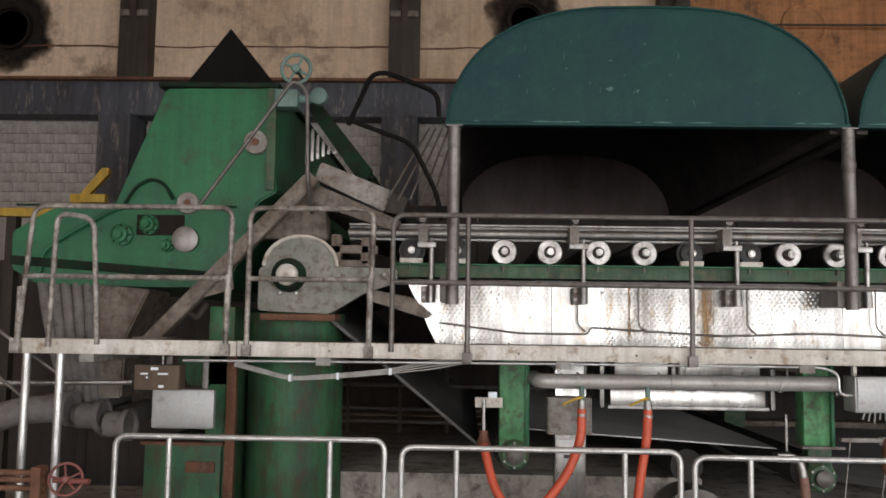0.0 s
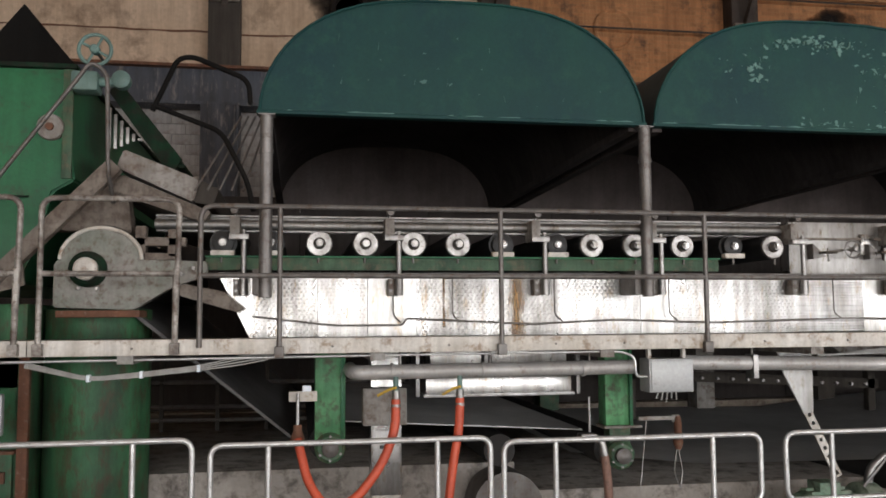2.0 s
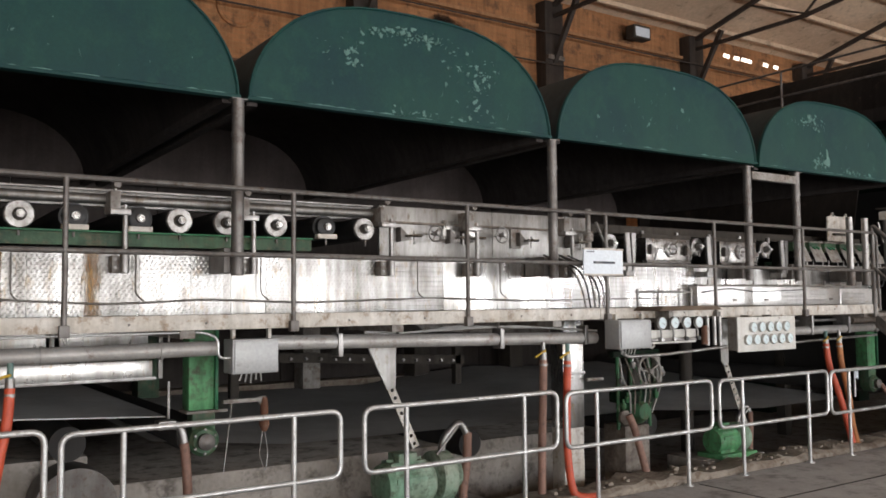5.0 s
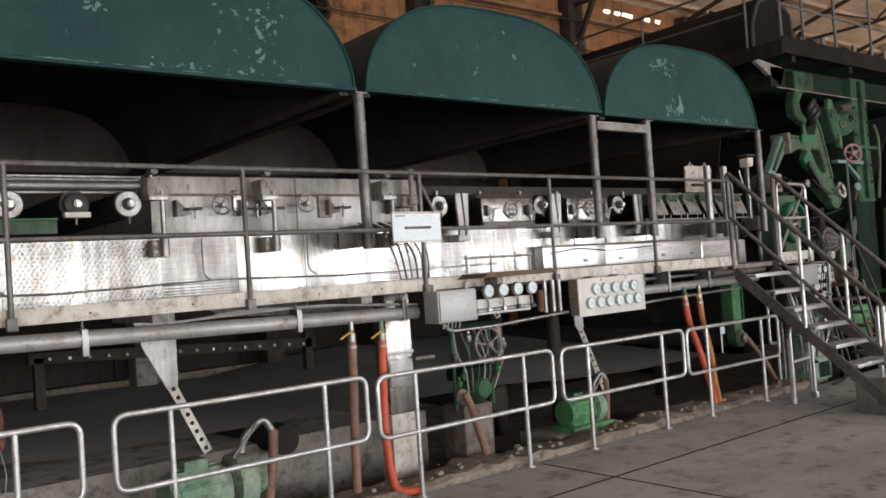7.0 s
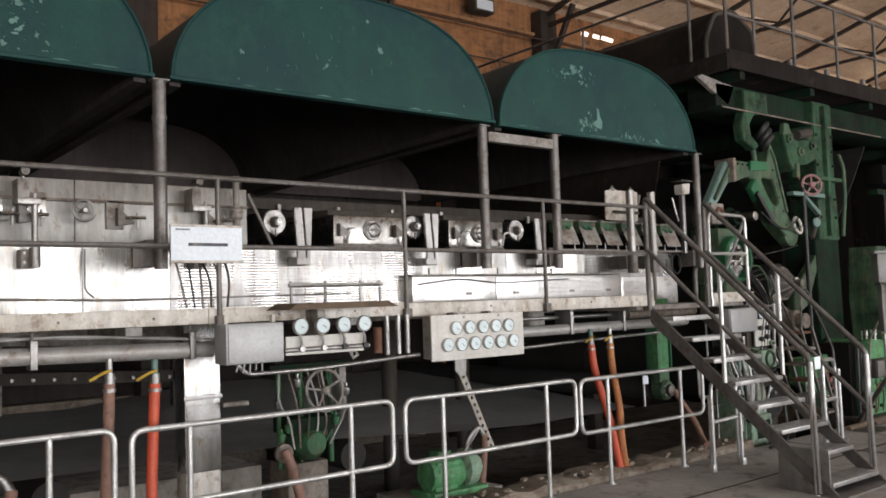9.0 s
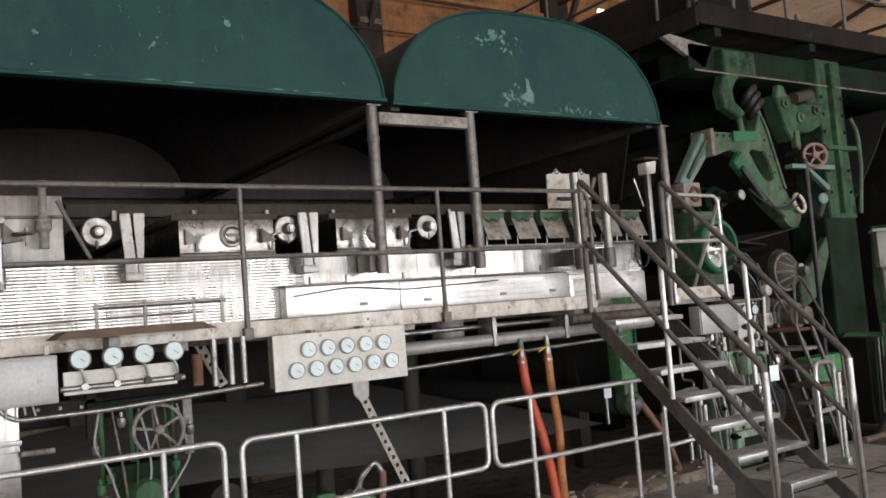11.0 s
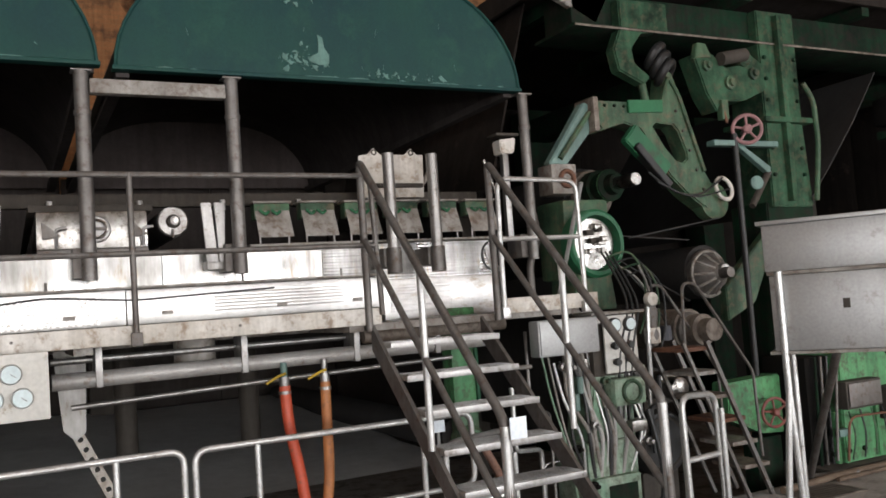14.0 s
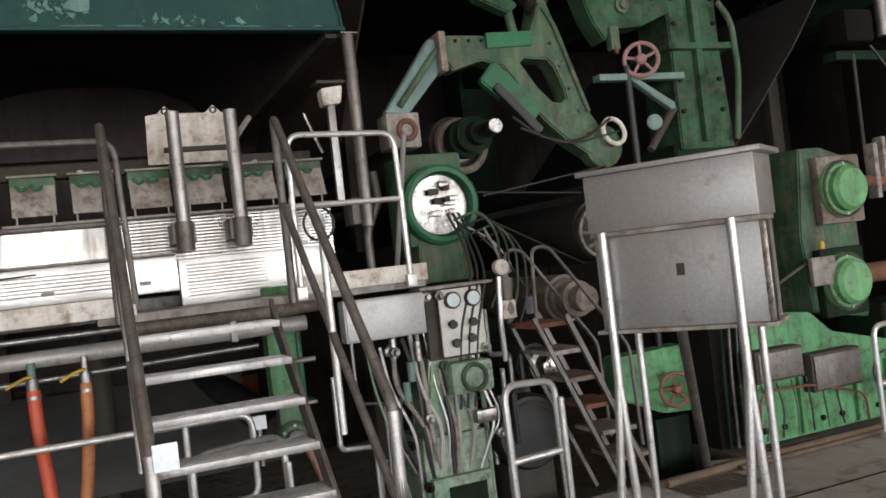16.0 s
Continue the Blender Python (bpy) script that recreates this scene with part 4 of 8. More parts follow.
# proud lower panels of the cladding by the stair
SKIRT_Y = 6.33
for x0, x1, z0, z1 in ((8.0, 8.95, 1.646, 1.87), (8.955, 10.7, 1.646, 1.865), (10.705, 11.66, 1.546, 1.84)):
    part("skirt_panel", bm_box(x0, x1, SKIRT_Y, CLAD_Y - 0.004, z0, z1, 0.008), M_SKIRT, clad)
part("dimpled_sheet", clad_panel(8.12, 8.8, 1.66, 1.86, "dimples", SKIRT_Y - 0.006), M_SKIRT, clad, smooth=False)
for x0, x1, z0, z1 in ((9.5, 10.4, 1.70, 1.83), (10.75, 11.25, 1.60, 1.80)):
    part("ribbed_sheet", clad_panel(x0, x1, z0, z1, "ribs", SKIRT_Y - 0.006), M_SKIRT, clad, smooth=False)
part("skirt_cap", bm_box(7.98, 10.7, SKIRT_Y - 0.02, CLAD_Y - 0.004, 1.872, 1.888, 0.003), M_GREYPAINT, clad)
for x in (8.62, 9.2, 9.95, 10.5):
    part("lug", bm_box(x - 0.035, x + 0.035, SKIRT_Y - 0.012, SKIRT_Y - 0.001, 1.70, 1.725, 0.003), M_GREYPAINT, clad)

# green bearing beam and the rolls
roll_beam = thing("roll_beam", (1.5, ROLL_Y, 2.13), "green painted steel beam carrying the roll bearings", "beam")
part("web", bm_box(-0.53, 3.42, ROLL_Y - 0.02, ROLL_Y + 0.03, 2.135, 2.225, 0.004), M_GREENWORN, roll_beam)
part("flange", bm_box(-0.53, 3.42, ROLL_Y - 0.05, ROLL_Y + 0.12, 2.226, 2.238, 0.002), M_GREEN, roll_beam)
top_beam = thing("top_beam", (2, CLAD_Y, 2.42), "grey steel side beam above the rolls", "beam")
part("web", bm_box(-0.9, 4.05, CLAD_Y + 0.05, CLAD_Y + 0.12, 2.425, 2.535, 0.005), M_GREYALU, top_beam)
part("wash_pipe", bm_cyl((-0.9, CLAD_Y + 0.012, 2.475), (4.05, CLAD_Y + 0.012, 2.475), 0.036, 16), M_GREYALU, top_beam)
part("lip", bm_box(-0.9, 4.05, CLAD_Y + 0.02, CLAD_Y + 0.16, 2.536, 2.55, 0.003), M_STEEL, top_beam)


def table_roll(x, r=0.098, square=False, z=2.335, dark=False):
    ob = thing("table_roll", (x, ROLL_Y, z - r), "black rubber-covered roll with a bright bearing end" if not dark else "black roll with a dark bearing block", "roll", "table rolls")
    part("shell", bm_cyl((x, ROLL_Y + 0.03, z), (x, 11.0, z), r, 24), M_BLACK, ob)
    if dark:
        part("bearing_housing", bm_lathe((x, ROLL_Y + 0.029, z), (0, -1, 0), [(0, r * 0.8), (0.05, r * 0.8), (0.06, r * 0.6)], 24), M_BLACK, ob)
        part("bearing_foot", bm_box(x - 0.085, x + 0.085, ROLL_Y - 0.045, ROLL_Y + 0.02, z - 0.095, z - 0.058, 0.005), M_WHITEPAINT, ob)
    else:
        part("end_disc", bm_lathe((x, ROLL_Y + 0.029, z), (0, -1, 0), [(0, r * 0.98), (0.02, r * 0.98), (0.026, r * 0.9)], 28), M_DISC, ob)
    part("seal_ring", bm_lathe((x, ROLL_Y + 0.0045, z), (0, -1, 0), [(-0.01, r * 0.46), (0.008, r * 0.46), (0.01, r * 0.4)], 24), M_DARKSTEEL, ob)
    part("hub", bm_lathe((x, ROLL_Y + 0.003, z), (0, -1, 0), [(-0.02, r * 0.34), (0.05, r * 0.34), (0.06, r * 0.28)], 20), M_STEEL, ob)
    part("hub_nut", bm_lathe((x, ROLL_Y - 0.056, z), (0, -1, 0), [(0, r * 0.2), (0.02, r * 0.2)], 6), M_BRIGHTSTEEL, ob)
    part("grease_nipple", bm_cyl((x - 0.01, ROLL_Y - 0.028, 2.19), (x - 0.01, ROLL_Y - 0.028, 2.245), 0.009, 8), M_DARKRAIL, ob)
    return ob


for x, d in ((-0.41, 1), (-0.07, 1), (0.28, 0), (0.62, 0), (0.98, 0), (1.32, 0), (1.66, 1), (2.09, 1), (2.38, 0), (2.73, 0), (3.13, 0), (3.55, 1), (3.91, 0)):
    table_roll(x, dark=bool(d))

# ---- head box and breast roll at the wet end ----
def bolts(centres, axis, r, depth, parent, mat):
    for c in centres:
        part("bolt", bm_lathe(c, axis, [(0, r), (depth, r), (depth + 0.003, r * 0.7)], 6), mat, parent)


def handwheel(c, axis, r, mat, label, spokes=5, tube=0.014, stem=0.2, group="handwheels"):
    c, axis = Vector(c), Vector(axis).normalized()
    ob = thing("handwheel", c, label, "handwheel", group)
    part("rim", bm_ring(c, axis, r, tube, 32, 8), mat, ob)
    u = axis.orthogonal().normalized()
    v = axis.cross(u)
    for k in range(spokes):
        a = 2 * math.pi * k / spokes + 0.3
        part("spoke", bm_tube([c, c + (u * math.cos(a) + v * math.sin(a)) * r], tube * 0.75, 6), mat, ob)
    part("hub", bm_lathe(c - axis * 0.03, axis, [(0, tube * 2.4), (0.06, tube * 2.4), (0.07, tube * 1.6)], 16), mat, ob)
    part("stem", bm_cyl(c, c - axis * stem, tube * 0.9, 10), M_STEEL, ob)
    return ob


head = thing("head_box", (-2.2, 7.5, 2.04), "tall green painted head box with a sloping face", "head box")
part("body", bm_prism([(-2.37, 3.60), (-1.50, 3.62), (-1.49, 2.9), (-1.47, 2.79), (-1.62, 2.70), (-1.75, 2.25), (-1.84, 2.05), (-2.5, 2.04), (-3.33, 2.06), (-3.52, 2.17),
                       (-3.53, 2.46), (-3.23, 2.64), (-2.73, 2.69)], 6.5, 10.8, 0.015), M_GREEN, head)
part("top_lip", bm_box(-2.42, -1.47, 6.46, 10.8, 3.605, 3.64, 0.006), M_GREENDARK, head)
part("edge_strip", bm_box(-1.56, -1.49, 6.47, 6.498, 2.8, 3.6, 0.004), M_GREENWORN, head)
part("lower_flange", bm_prism([(-3.5, 2.2), (-1.9, 2.1), (-1.9, 2.16), (-3.5, 2.27)], 6.44, 6.5, 0.005), M_GREENDARK, head)
for cx, cz, r in ((-1.64, 3.17, 0.095), (-2.15, 2.69, 0.085)):
    part("cover_disc", bm_lathe((cx, 6.498, cz), (0, -1, 0), [(0, r), (0.035, r), (0.045, r * 0.93)], 32), M_GREYPAINT, head, "pale grey round cover")
    part("disc_boss", bm_lathe((cx, 6.453, cz), (0, -1, 0), [(0, r * 0.3), (0.02, r * 0.28)], 20), M_RUST, head)
part("sight_glass", bm_lathe((-2.16, 6.498, 2.41), (0, -1, 0), [(0, 0.1), (0.04, 0.1), (0.05, 0.07)], 28), M_STEEL, head)
for cx, cz, r in ((-2.45, 2.52, 0.075), (-2.66, 2.44, 0.085), (-2.3, 2.36, 0.05)):
    part("valve_body", bm_lathe((cx, 6.498, cz), (0, -1, 0), [(0, r), (0.03, r), (0.035, r * 0.72), (0.07, r * 0.7), (0.075, r * 0.4), (0.11, r * 0.38)], 20), M_GREEN, head)
    bolts([(cx + r * 0.84 * math.cos(0.785 * q), 6.468, cz + r * 0.84 * math.sin(0.785 * q)) for q in range(8)], (0, -1, 0), 0.008, 0.012, head, M_GREENDARK)
part("drain_pipe", bm_tube([(-3.28, 6.47, 2.1), (-3.26, 6.46, 2.3), (-3.1, 6.46, 2.42), (-2.75, 6.46, 2.62), (-2.62, 6.46, 2.66)], 0.014, 10, 0.08), M_GREEN, head)
part("arched_pipe", bm_tube([(-2.66, 6.48, 2.66), (-2.56, 6.47, 2.82), (-2.44, 6.47, 2.88), (-2.34, 6.47, 2.84), (-2.27, 6.48, 2.72)], 0.013, 10, 0.08), M_GREENDARK, head)
# Flat near-black plate behind the valve bodies.
part("dark_patch", bm_box(-2.55, -2.18, 6.492, 6.499, 2.44, 2.6, 0.002), M_SOOTSHADE, head)
part("seam_strip", bm_box(-3.5, -1.78, 6.485, 6.4995, 2.66, 2.675, 0.003), M_GREENDARK, head)
part("hook", bm_tube([(-2.08, 6.44, 2.0), (-2.1, 6.4, 1.86), (-2.02, 6.4, 1.8), (-1.96, 6.42, 1.92)], 0.025, 10, 0.06), M_DARKSTEEL, head)

single("raised_lid", bm_prism([(-3.06, 3.63), (-2.31, 4.62), (-1.50, 3.63)], 8.0, 8.06, 0.004), M_LID, "black steel lid propped open on the head box", "lid")
single("lid_prop", bm_tube([(-2.05, 7.9, 3.63), (-1.78, 7.98, 3.98)], 0.015, 8), M_STEEL, "thin rusty prop of the raised lid", "prop")

handwheel((-1.31, 6.3, 3.70), (0, -1, 0), 0.11, M_TEAL, "pale teal handwheel above the head box", 4, 0.014, 0.3)
gear = thing("gear_case", (-1.3, 6.4, 3.4), "pale teal adjusting gear case beside the head box", "gear case")
part("case", bm_box(-1.48, -1.3, 6.34, 6.52, 3.42, 3.56, 0.015), M_TEAL, gear)
part("arm", bm_cyl((-1.32, 6.42, 3.5), (-1.1, 6.42, 3.5), 0.035, 14), M_TEAL, gear)
part("cap", bm_lathe((-1.15, 6.42, 3.52), (0, -1, 0), [(-0.05, 0.065), (0.03, 0.065), (0.04, 0.05)], 20), M_TEAL, gear)

# long hooked handrail over the head box
single("hooked_handrail", bm_tube([(-2.0, 6.2, 2.6), (-1.36, 6.1, 3.45), (-1.29, 6.1, 3.56), (-1.18, 6.1, 3.48), (-1.16, 6.1, 2.80), (-1.16, 6.3, 2.6)], 0.015, 12, 0.1), M_DARKRAIL, "bent steel handrail rising past the head box", "handrail")

slats = thing("slatted_stair", (-1.1, 7.0, 2.9), "steep dark green stair with ribbed treads beside the head box", "stair")
part("stringer", bm_prism([(-1.34, 3.56), (-1.26, 3.64), (-0.78, 3.04), (-0.86, 2.9)], 6.9, 6.95, 0.004), M_GREENDARK, slats)
for k in range(12):
    f = k / 11
    part("tread", bm_box(-1.30 + 0.46 * f, -1.22 + 0.46 * f, 6.92, 7.5, 3.575 - 0.60 * f, 3.60 - 0.60 * f, 0.003), M_GREENDARK, slats)
for k in range(6):
    part("slat", bm_box(-1.33 + k * 0.045, -1.305 + k * 0.045, 6.85, 6.88, 3.08 + 0.02 * k, 3.42 - 0.05 * k, 0.003), M_STEEL, slats)

slice_box = thing("slice_lip", (-0.85, 6.3, 2.6), "tilted steel slice lip box with worn white paint", "slice lip")
part("body", bm_prism([(-1.15, 2.86), (-1.10, 2.99), (-0.57, 2.78), (-0.62, 2.62)], 6.3, 10.7, 0.01), M_GREYPAINT, slice_box)
part("lip", bm_prism([(-0.618, 2.62), (-0.568, 2.78), (-0.44, 2.72), (-0.48, 2.60)], 6.32, 10.7, 0.008), M_DARKSTEEL, slice_box)
part("apron", bm_prism([(-1.2, 2.7), (-1.12, 2.82), (-0.5, 2.56), (-0.55, 2.48)], 6.36, 10.7, 0.008), M_DIRTY, slice_box)
part("support", bm_prism([(-1.6, 2.42), (-1.2, 2.85), (-1.1, 2.8), (-1.05, 2.4)], 6.4, 6.6, 0.01), M_DIRTY, slice_box)

brace = thing("diagonal_brace", (-2.3, 6.2, 1.65), "long diagonal steel brace with worn paint on the walkway", "brace")
part("bar", bm_prism([(-2.35, 1.66), (-2.21, 1.66), (-1.50, 2.40), (-1.09, 2.82), (-1.17, 2.90), (-1.62, 2.43)], 6.16, 6.26, 0.008), M_DIRTY, brace)
part("foot_plate", bm_box(-2.40, -2.14, 6.12, 6.3, 1.646, 1.665, 0.003), M_DIRTY, brace)
part("gusset", bm_prism([(-1.95, 1.95), (-1.7, 2.02), (-1.72, 2.2)], 6.2, 6.22), M_DIRTY, brace)

cage = thing("ladder_cage", (-0.5, 6.2, 2.6), "bent black tube ladder rails climbing to the hood", "ladder")
part("rail", bm_tube([(-0.86, 6.0, 3.2), (-0.70, 6.0, 3.57), (-0.60, 6.0, 3.59), (-0.22, 6.0, 3.44), (-0.21, 6.0, 3.27)], 0.018, 10, 0.08), M_LID, cage)
part("rail", bm_tube([(-0.86, 6.0, 3.24), (-0.40, 6.0, 3.07), (-0.22, 6.0, 2.72), (-0.18, 6.0, 2.52)], 0.018, 10, 0.08), M_LID, cage)
for k in range(5):
    part("rung", bm_tube([(-0.57 + 0.08 * k, 6.0, 2.66), (-0.3 + 0.05 * k, 6.5, 3.3)], 0.008, 8), M_DARKRAIL, cage)

breast = thing("breast_roll", (-1.25, 6.2, 1.86), "worn grey breast roll housing with a green bearing ring", "roll housing")
arc = [(-1.22 + 0.27 * math.cos(math.pi * k / 20), 2.2 + 0.22 * math.sin(math.pi * k / 20)) for k in range(21)]
part("plate", bm_prism(arc + [(-1.53, 2.18), (-1.53, 1.87), (-1.0, 1.85), (-0.76, 2.0), (-0.51, 2.09), (-0.51, 2.19)], 6.24, 6.36, 0.012), M_CASTGREEN, breast)
part("rim", bm_tube([(x, 6.235, z) for x, z in arc], 0.014, 8), M_WHITEPAINT, breast)
part("bearing_ring", bm_lathe((-1.30, 6.24, 2.13), (0, -1, 0), [(0, 0.125), (0.04, 0.125), (0.06, 0.10)], 32), M_GREENDARK, breast)
part("bearing_cap", bm_lathe((-1.30, 6.18, 2.13), (0, -1, 0), [(0, 0.078), (0.05, 0.078), (0.06, 0.065)], 28), M_WHITEPAINT, breast, "cream bearing cap")
part("roll_shell", bm_cyl((-1.22, 6.37, 2.2), (-1.22, 11.0, 2.2), 0.25, 36), M_FELT, breast)
part("foot", bm_box(-1.50, -0.95, 6.2, 6.5, 1.80, 1.848, 0.008), M_RUST, breast)
bolts([(-1.36, 6.236, 2.0), (-1.24, 6.236, 2.0), (-0.68, 6.236, 2.1), (-0.6, 6.236, 2.14)], (0, -1, 0), 0.016, 0.02, breast, M_STEEL)
for k, (x0, x1, z0, z1) in enumerate(((-1.0, -0.93, 2.22, 2.44), (-0.78, -0.72, 2.22, 2.42), (-1.02, -0.7, 2.2, 2.25), (-1.0, -0.66, 2.30, 2.36))):
    part("adjuster", bm_box(x0, x1, 6.26, 6.36, z0, z1, 0.006), M_DIRTY, breast)
part("side_plate", bm_prism([(-0.7, 2.04), (-0.4, 1.98), (-0.25, 1.86), (-0.3, 1.83), (-0.7, 1.95)], 6.3, 6.36, 0.005), M_DIRTY, breast)

# ribbed feed ducts and tapering chute under the head box
for k in range(6):
    single("ribbed_duct", bm_tube([(-3.30 + 0.092 * k, 6.56, 2.12), (-3.20 + 0.080 * k, 6.52, 1.72), (-3.05 + 0.058 * k, 6.5, 1.28), (-3.03 + 0.058 * k, 6.52, 1.1)], 0.044, 12, 0.2), M_DUSTY, "dusty grey feed duct slanting down below the head box", "duct", "feed ducts")
single("tapered_chute", bm_prism([(-2.79, 2.05), (-2.40, 2.02), (-2.56, 1.66), (-2.58, 1.2), (-2.76, 1.2), (-2.77, 1.6)], 6.42, 6.9, 0.015), M_DIRTY, "tapering grey metal chute under the head box", "chute")
single("feed_pipe", bm_tube([(-3.9, 6.2, 0.75), (-3.5, 6.22, 1.02), (-3.25, 6.25, 1.12), (-2.92, 6.3, 1.13)], 0.1, 18, 0.2), M_DUSTY, "thick bent feed pipe under the walkway", "pipe", "feed pipes")
for xe, z, r in ((-2.90, 1.13, 0.13), (-2.66, 1.08, 0.12), (-2.46, 1.02, 0.12)):
    fl = thing("feed_flange", (xe, 6.3, z - r), "pale lipped pipe mouth on a dark feed pipe", "pipe", "feed pipes")
    part("mouth", bm_lathe((xe - 0.03, 6.32, z), (1, -0.12, 0), [(-0.14, r * 0.8), (0.0, r * 0.8), (0.0, r), (0.04, r), (0.04, r * 0.82), (0.01, r * 0.8)], 24), M_DUSTY, fl)
    part("bend", bm_tube([(xe - 0.04, 6.33, z), (xe - 0.2, 6.36, z - 0.01), (xe - 0.3, 6.6, z - 0.02), (xe - 0.3, 7.4, z)], r * 0.78, 16, 0.15), M_DUSTY, fl)
column = thing("stand_column", (-1.6, 6.6, -0.42), "grimy green machine stand with a round tank", "machine stand")
part("upper_plate", bm_box(-1.96, -1.76, 6.5, 7.6, 0.3, 1.9, 0.015), M_GREENSTREAK, column)
part("tank", bm_cyl((-1.37, 6.95, -0.43), (-1.37, 6.95, 1.86), 0.38, 40), M_GREENSTREAK, column)
part("corner_angle", bm_box(-1.79, -1.72, 6.44, 6.5, -0.43, 1.6, 0.006), M_RUST, column)
part("base", bm_box(-2.40, -1.82, 6.46, 7.4, -0.43, 0.86, 0.015), M_GREENSTREAK, column)
part("ledge", bm_box(-2.42, -1.80, 6.42, 6.7, 0.86, 0.885, 0.005), M_RUST, column)
part("rust_seam", bm_box(-2.08, -1.86, 6.435, 6.46, 0.66, 0.74, 0.006), M_RUST, column)
part("shoulder", bm_prism([(-2.2, 1.5), (-1.8, 1.6), (-1.8, 1.3), (-2.1, 1.3)], 6.5, 6.9, 0.01), M_GREENSTREAK, column)

sw = thing("switch_box", (-2.1, 5.9, 1.3), "brown switch box with small pale labels under the walkway", "switch box")
part("case", bm_box(-2.27, -1.96, 5.86, 6.0, 1.31, 1.48, 0.008), M_WOOD, sw)
for x, z, w, h in ((-2.13, 1.455, 0.05, 0.02), (-2.2, 1.42, 0.05, 0.012), (-2.07, 1.42, 0.07, 0.012), (-2.08, 1.335, 0.035, 0.018), (-2.18, 1.395, 0.012, 0.012)):
    part("tag", bm_box(x - w / 2, x + w / 2, 5.852, 5.859, z - h / 2, z + h / 2), M_SIGN, sw)
part("hanger", bm_cyl((-2.1, 5.93, 1.48), (-2.1, 5.93, 1.6), 0.008, 8), M_STEEL, sw)
plate_box = thing("steel_cover", (-1.95, 5.95, 1.05), "dull steel cover plate with rounded corners", "cover plate")
part("plate", bm_box(-2.17, -1.73, 5.93, 6.0, 1.04, 1.315, 0.025), M_BOXGREY, plate_box)
for x in (-2.08, -1.82):
    part("strap", bm_box(x - 0.02, x + 0.02, 6.001, 6.01, 1.1, 1.6, 0.002), M_DARKRAIL, plate_box)
single("cross_pipe", bm_tube([(-3.6, 5.86, 1.33), (-2.28, 5.86, 1.36)], 0.017, 10), M_STEEL, "thin steel pipe under the walkway", "pipe")
for x, z0 in ((-2.95, 0.0), (-2.72, 0.0)):
    single("support_tube", bm_cyl((x, 5.72, z0 - 0.45), (x, 5.72, 1.555), 0.028, 14), M_RAIL, "round steel leg under the walkway end", "leg", "walkway legs")
for a, b in (((-3.3, 5.85, 1.75), (-2.75, 5.8, 1.4)), ((-3.4, 5.9, 1.5), (-3.0, 5.8, 1.25))):
    single("bracing_bar", bm_tube([a, b], 0.012, 8), M_STEEL, "thin steel bracing bar at the walkway end", "bar", "bracing bars")
val = thing("pipe_stand", (-2.5, 5.0, 0.0), "rusty pipes with a red handwheel beside the pit", "pipe stand")
for z in (0.88, 0.84, 0.79):
    part("pipe", bm_tube([(-4.2, 5.1, z), (-2.45, 5.05, z)], 0.018, 10), M_RUST, val)
part("support", bm_box(-2.52, -2.46, 5.0, 5.1, 0, 0.92, 0.006), M_RUST, val)
part("lever", bm_cyl((-2.38, 5.0, 0.85), (-2.16, 4.98, 0.85), 0.016, 10), M_RED, val)
handwheel((-2.30, 4.98, 0.86), (0.35, -1, 0.15), 0.09, M_RED, "small faded red handwheel on a rusty pipe", 5, 0.009, 0.1)

yb = thing("yellow_barrier", (-5.0, 10.0, 3.0), "yellow painted crane stop rail behind the head box", "barrier")
part("beam", bm_box(-9.0, -4.3, 9.9, 10.05, 3.0, 3.1, 0.006), M_YELLOW, yb)
part("stop", bm_prism([(-4.75, 3.1), (-4.66, 3.1), (-4.28, 3.52), (-4.28, 3.6), (-4.36, 3.6)], 9.95, 10.03, 0.005), M_YELLOW, yb)
part("stop_foot", bm_box(-4.72, -4.3, 9.93, 10.04, 3.18, 3.28, 0.006), M_YELLOW, yb)
for x in (-8.5, -5.4):
    part("post", bm_box(x - 0.06, x + 0.06, 9.92, 10.04, -0.43, 3.0), M_DARKSTEEL, yb)

# far side of the machine: added dark backdrop and foundation
structure("foundation", bm_box(-2.2, 1.9, 7.0, 11.6, -0.43, 0.6, 0.02), M_PIT, "stained concrete machine foundation", "foundation")
structure("foundation_low", bm_box(1.902, 6.9, 7.0, 11.3, -0.43, 0.36, 0.02), M_PIT, "low stained concrete machine foundation", "foundation")
# Panels added as a dark backdrop for the dim space behind the machine.
guard = thing("far_backdrop", (4, 11.6, -0.42), "dark backdrop wall added on the far machine side", "guard")
for k in range(8):
    part("backdrop_panel", bm_box(-1.6 + 1.75 * k, 0.14 + 1.75 * k, 11.6, 11.66, 0.5, 3.42, 0.006), M_HOODIN, guard)
for k in range(3):
    part("backdrop_panel", bm_box(-6.85 + 1.75 * k, -5.11 + 1.75 * k, 11.6, 11.66, -0.43, 2.6, 0.006), M_HOODIN, guard)
for k in range(9):
    part("backdrop_post", bm_box(-1.66 + 1.75 * k, -1.56 + 1.75 * k, 11.66, 11.8, -0.43, 3.22, 0.006), M_DARKSTEEL, guard)

rack_low = thing("dark_pipe_rack", (-0.6, 9.6, -0.42), "dark pipe rack deep behind the machine stand", "pipe rack")
for z in (1.42, 1.12, 0.86, 0.72):
    part("pipe", bm_tube([(-1.5, 9.6, z), (0.9, 9.6, z - 0.02)], 0.022, 8), M_DARKRAIL, rack_low)
for x in (-1.3, -0.72, -0.2, 0.5):
    part("upright", bm_box(x - 0.02, x + 0.02, 9.58, 9.64, 0.5, 1.46, 0.003), M_DARKSTEEL, rack_low)

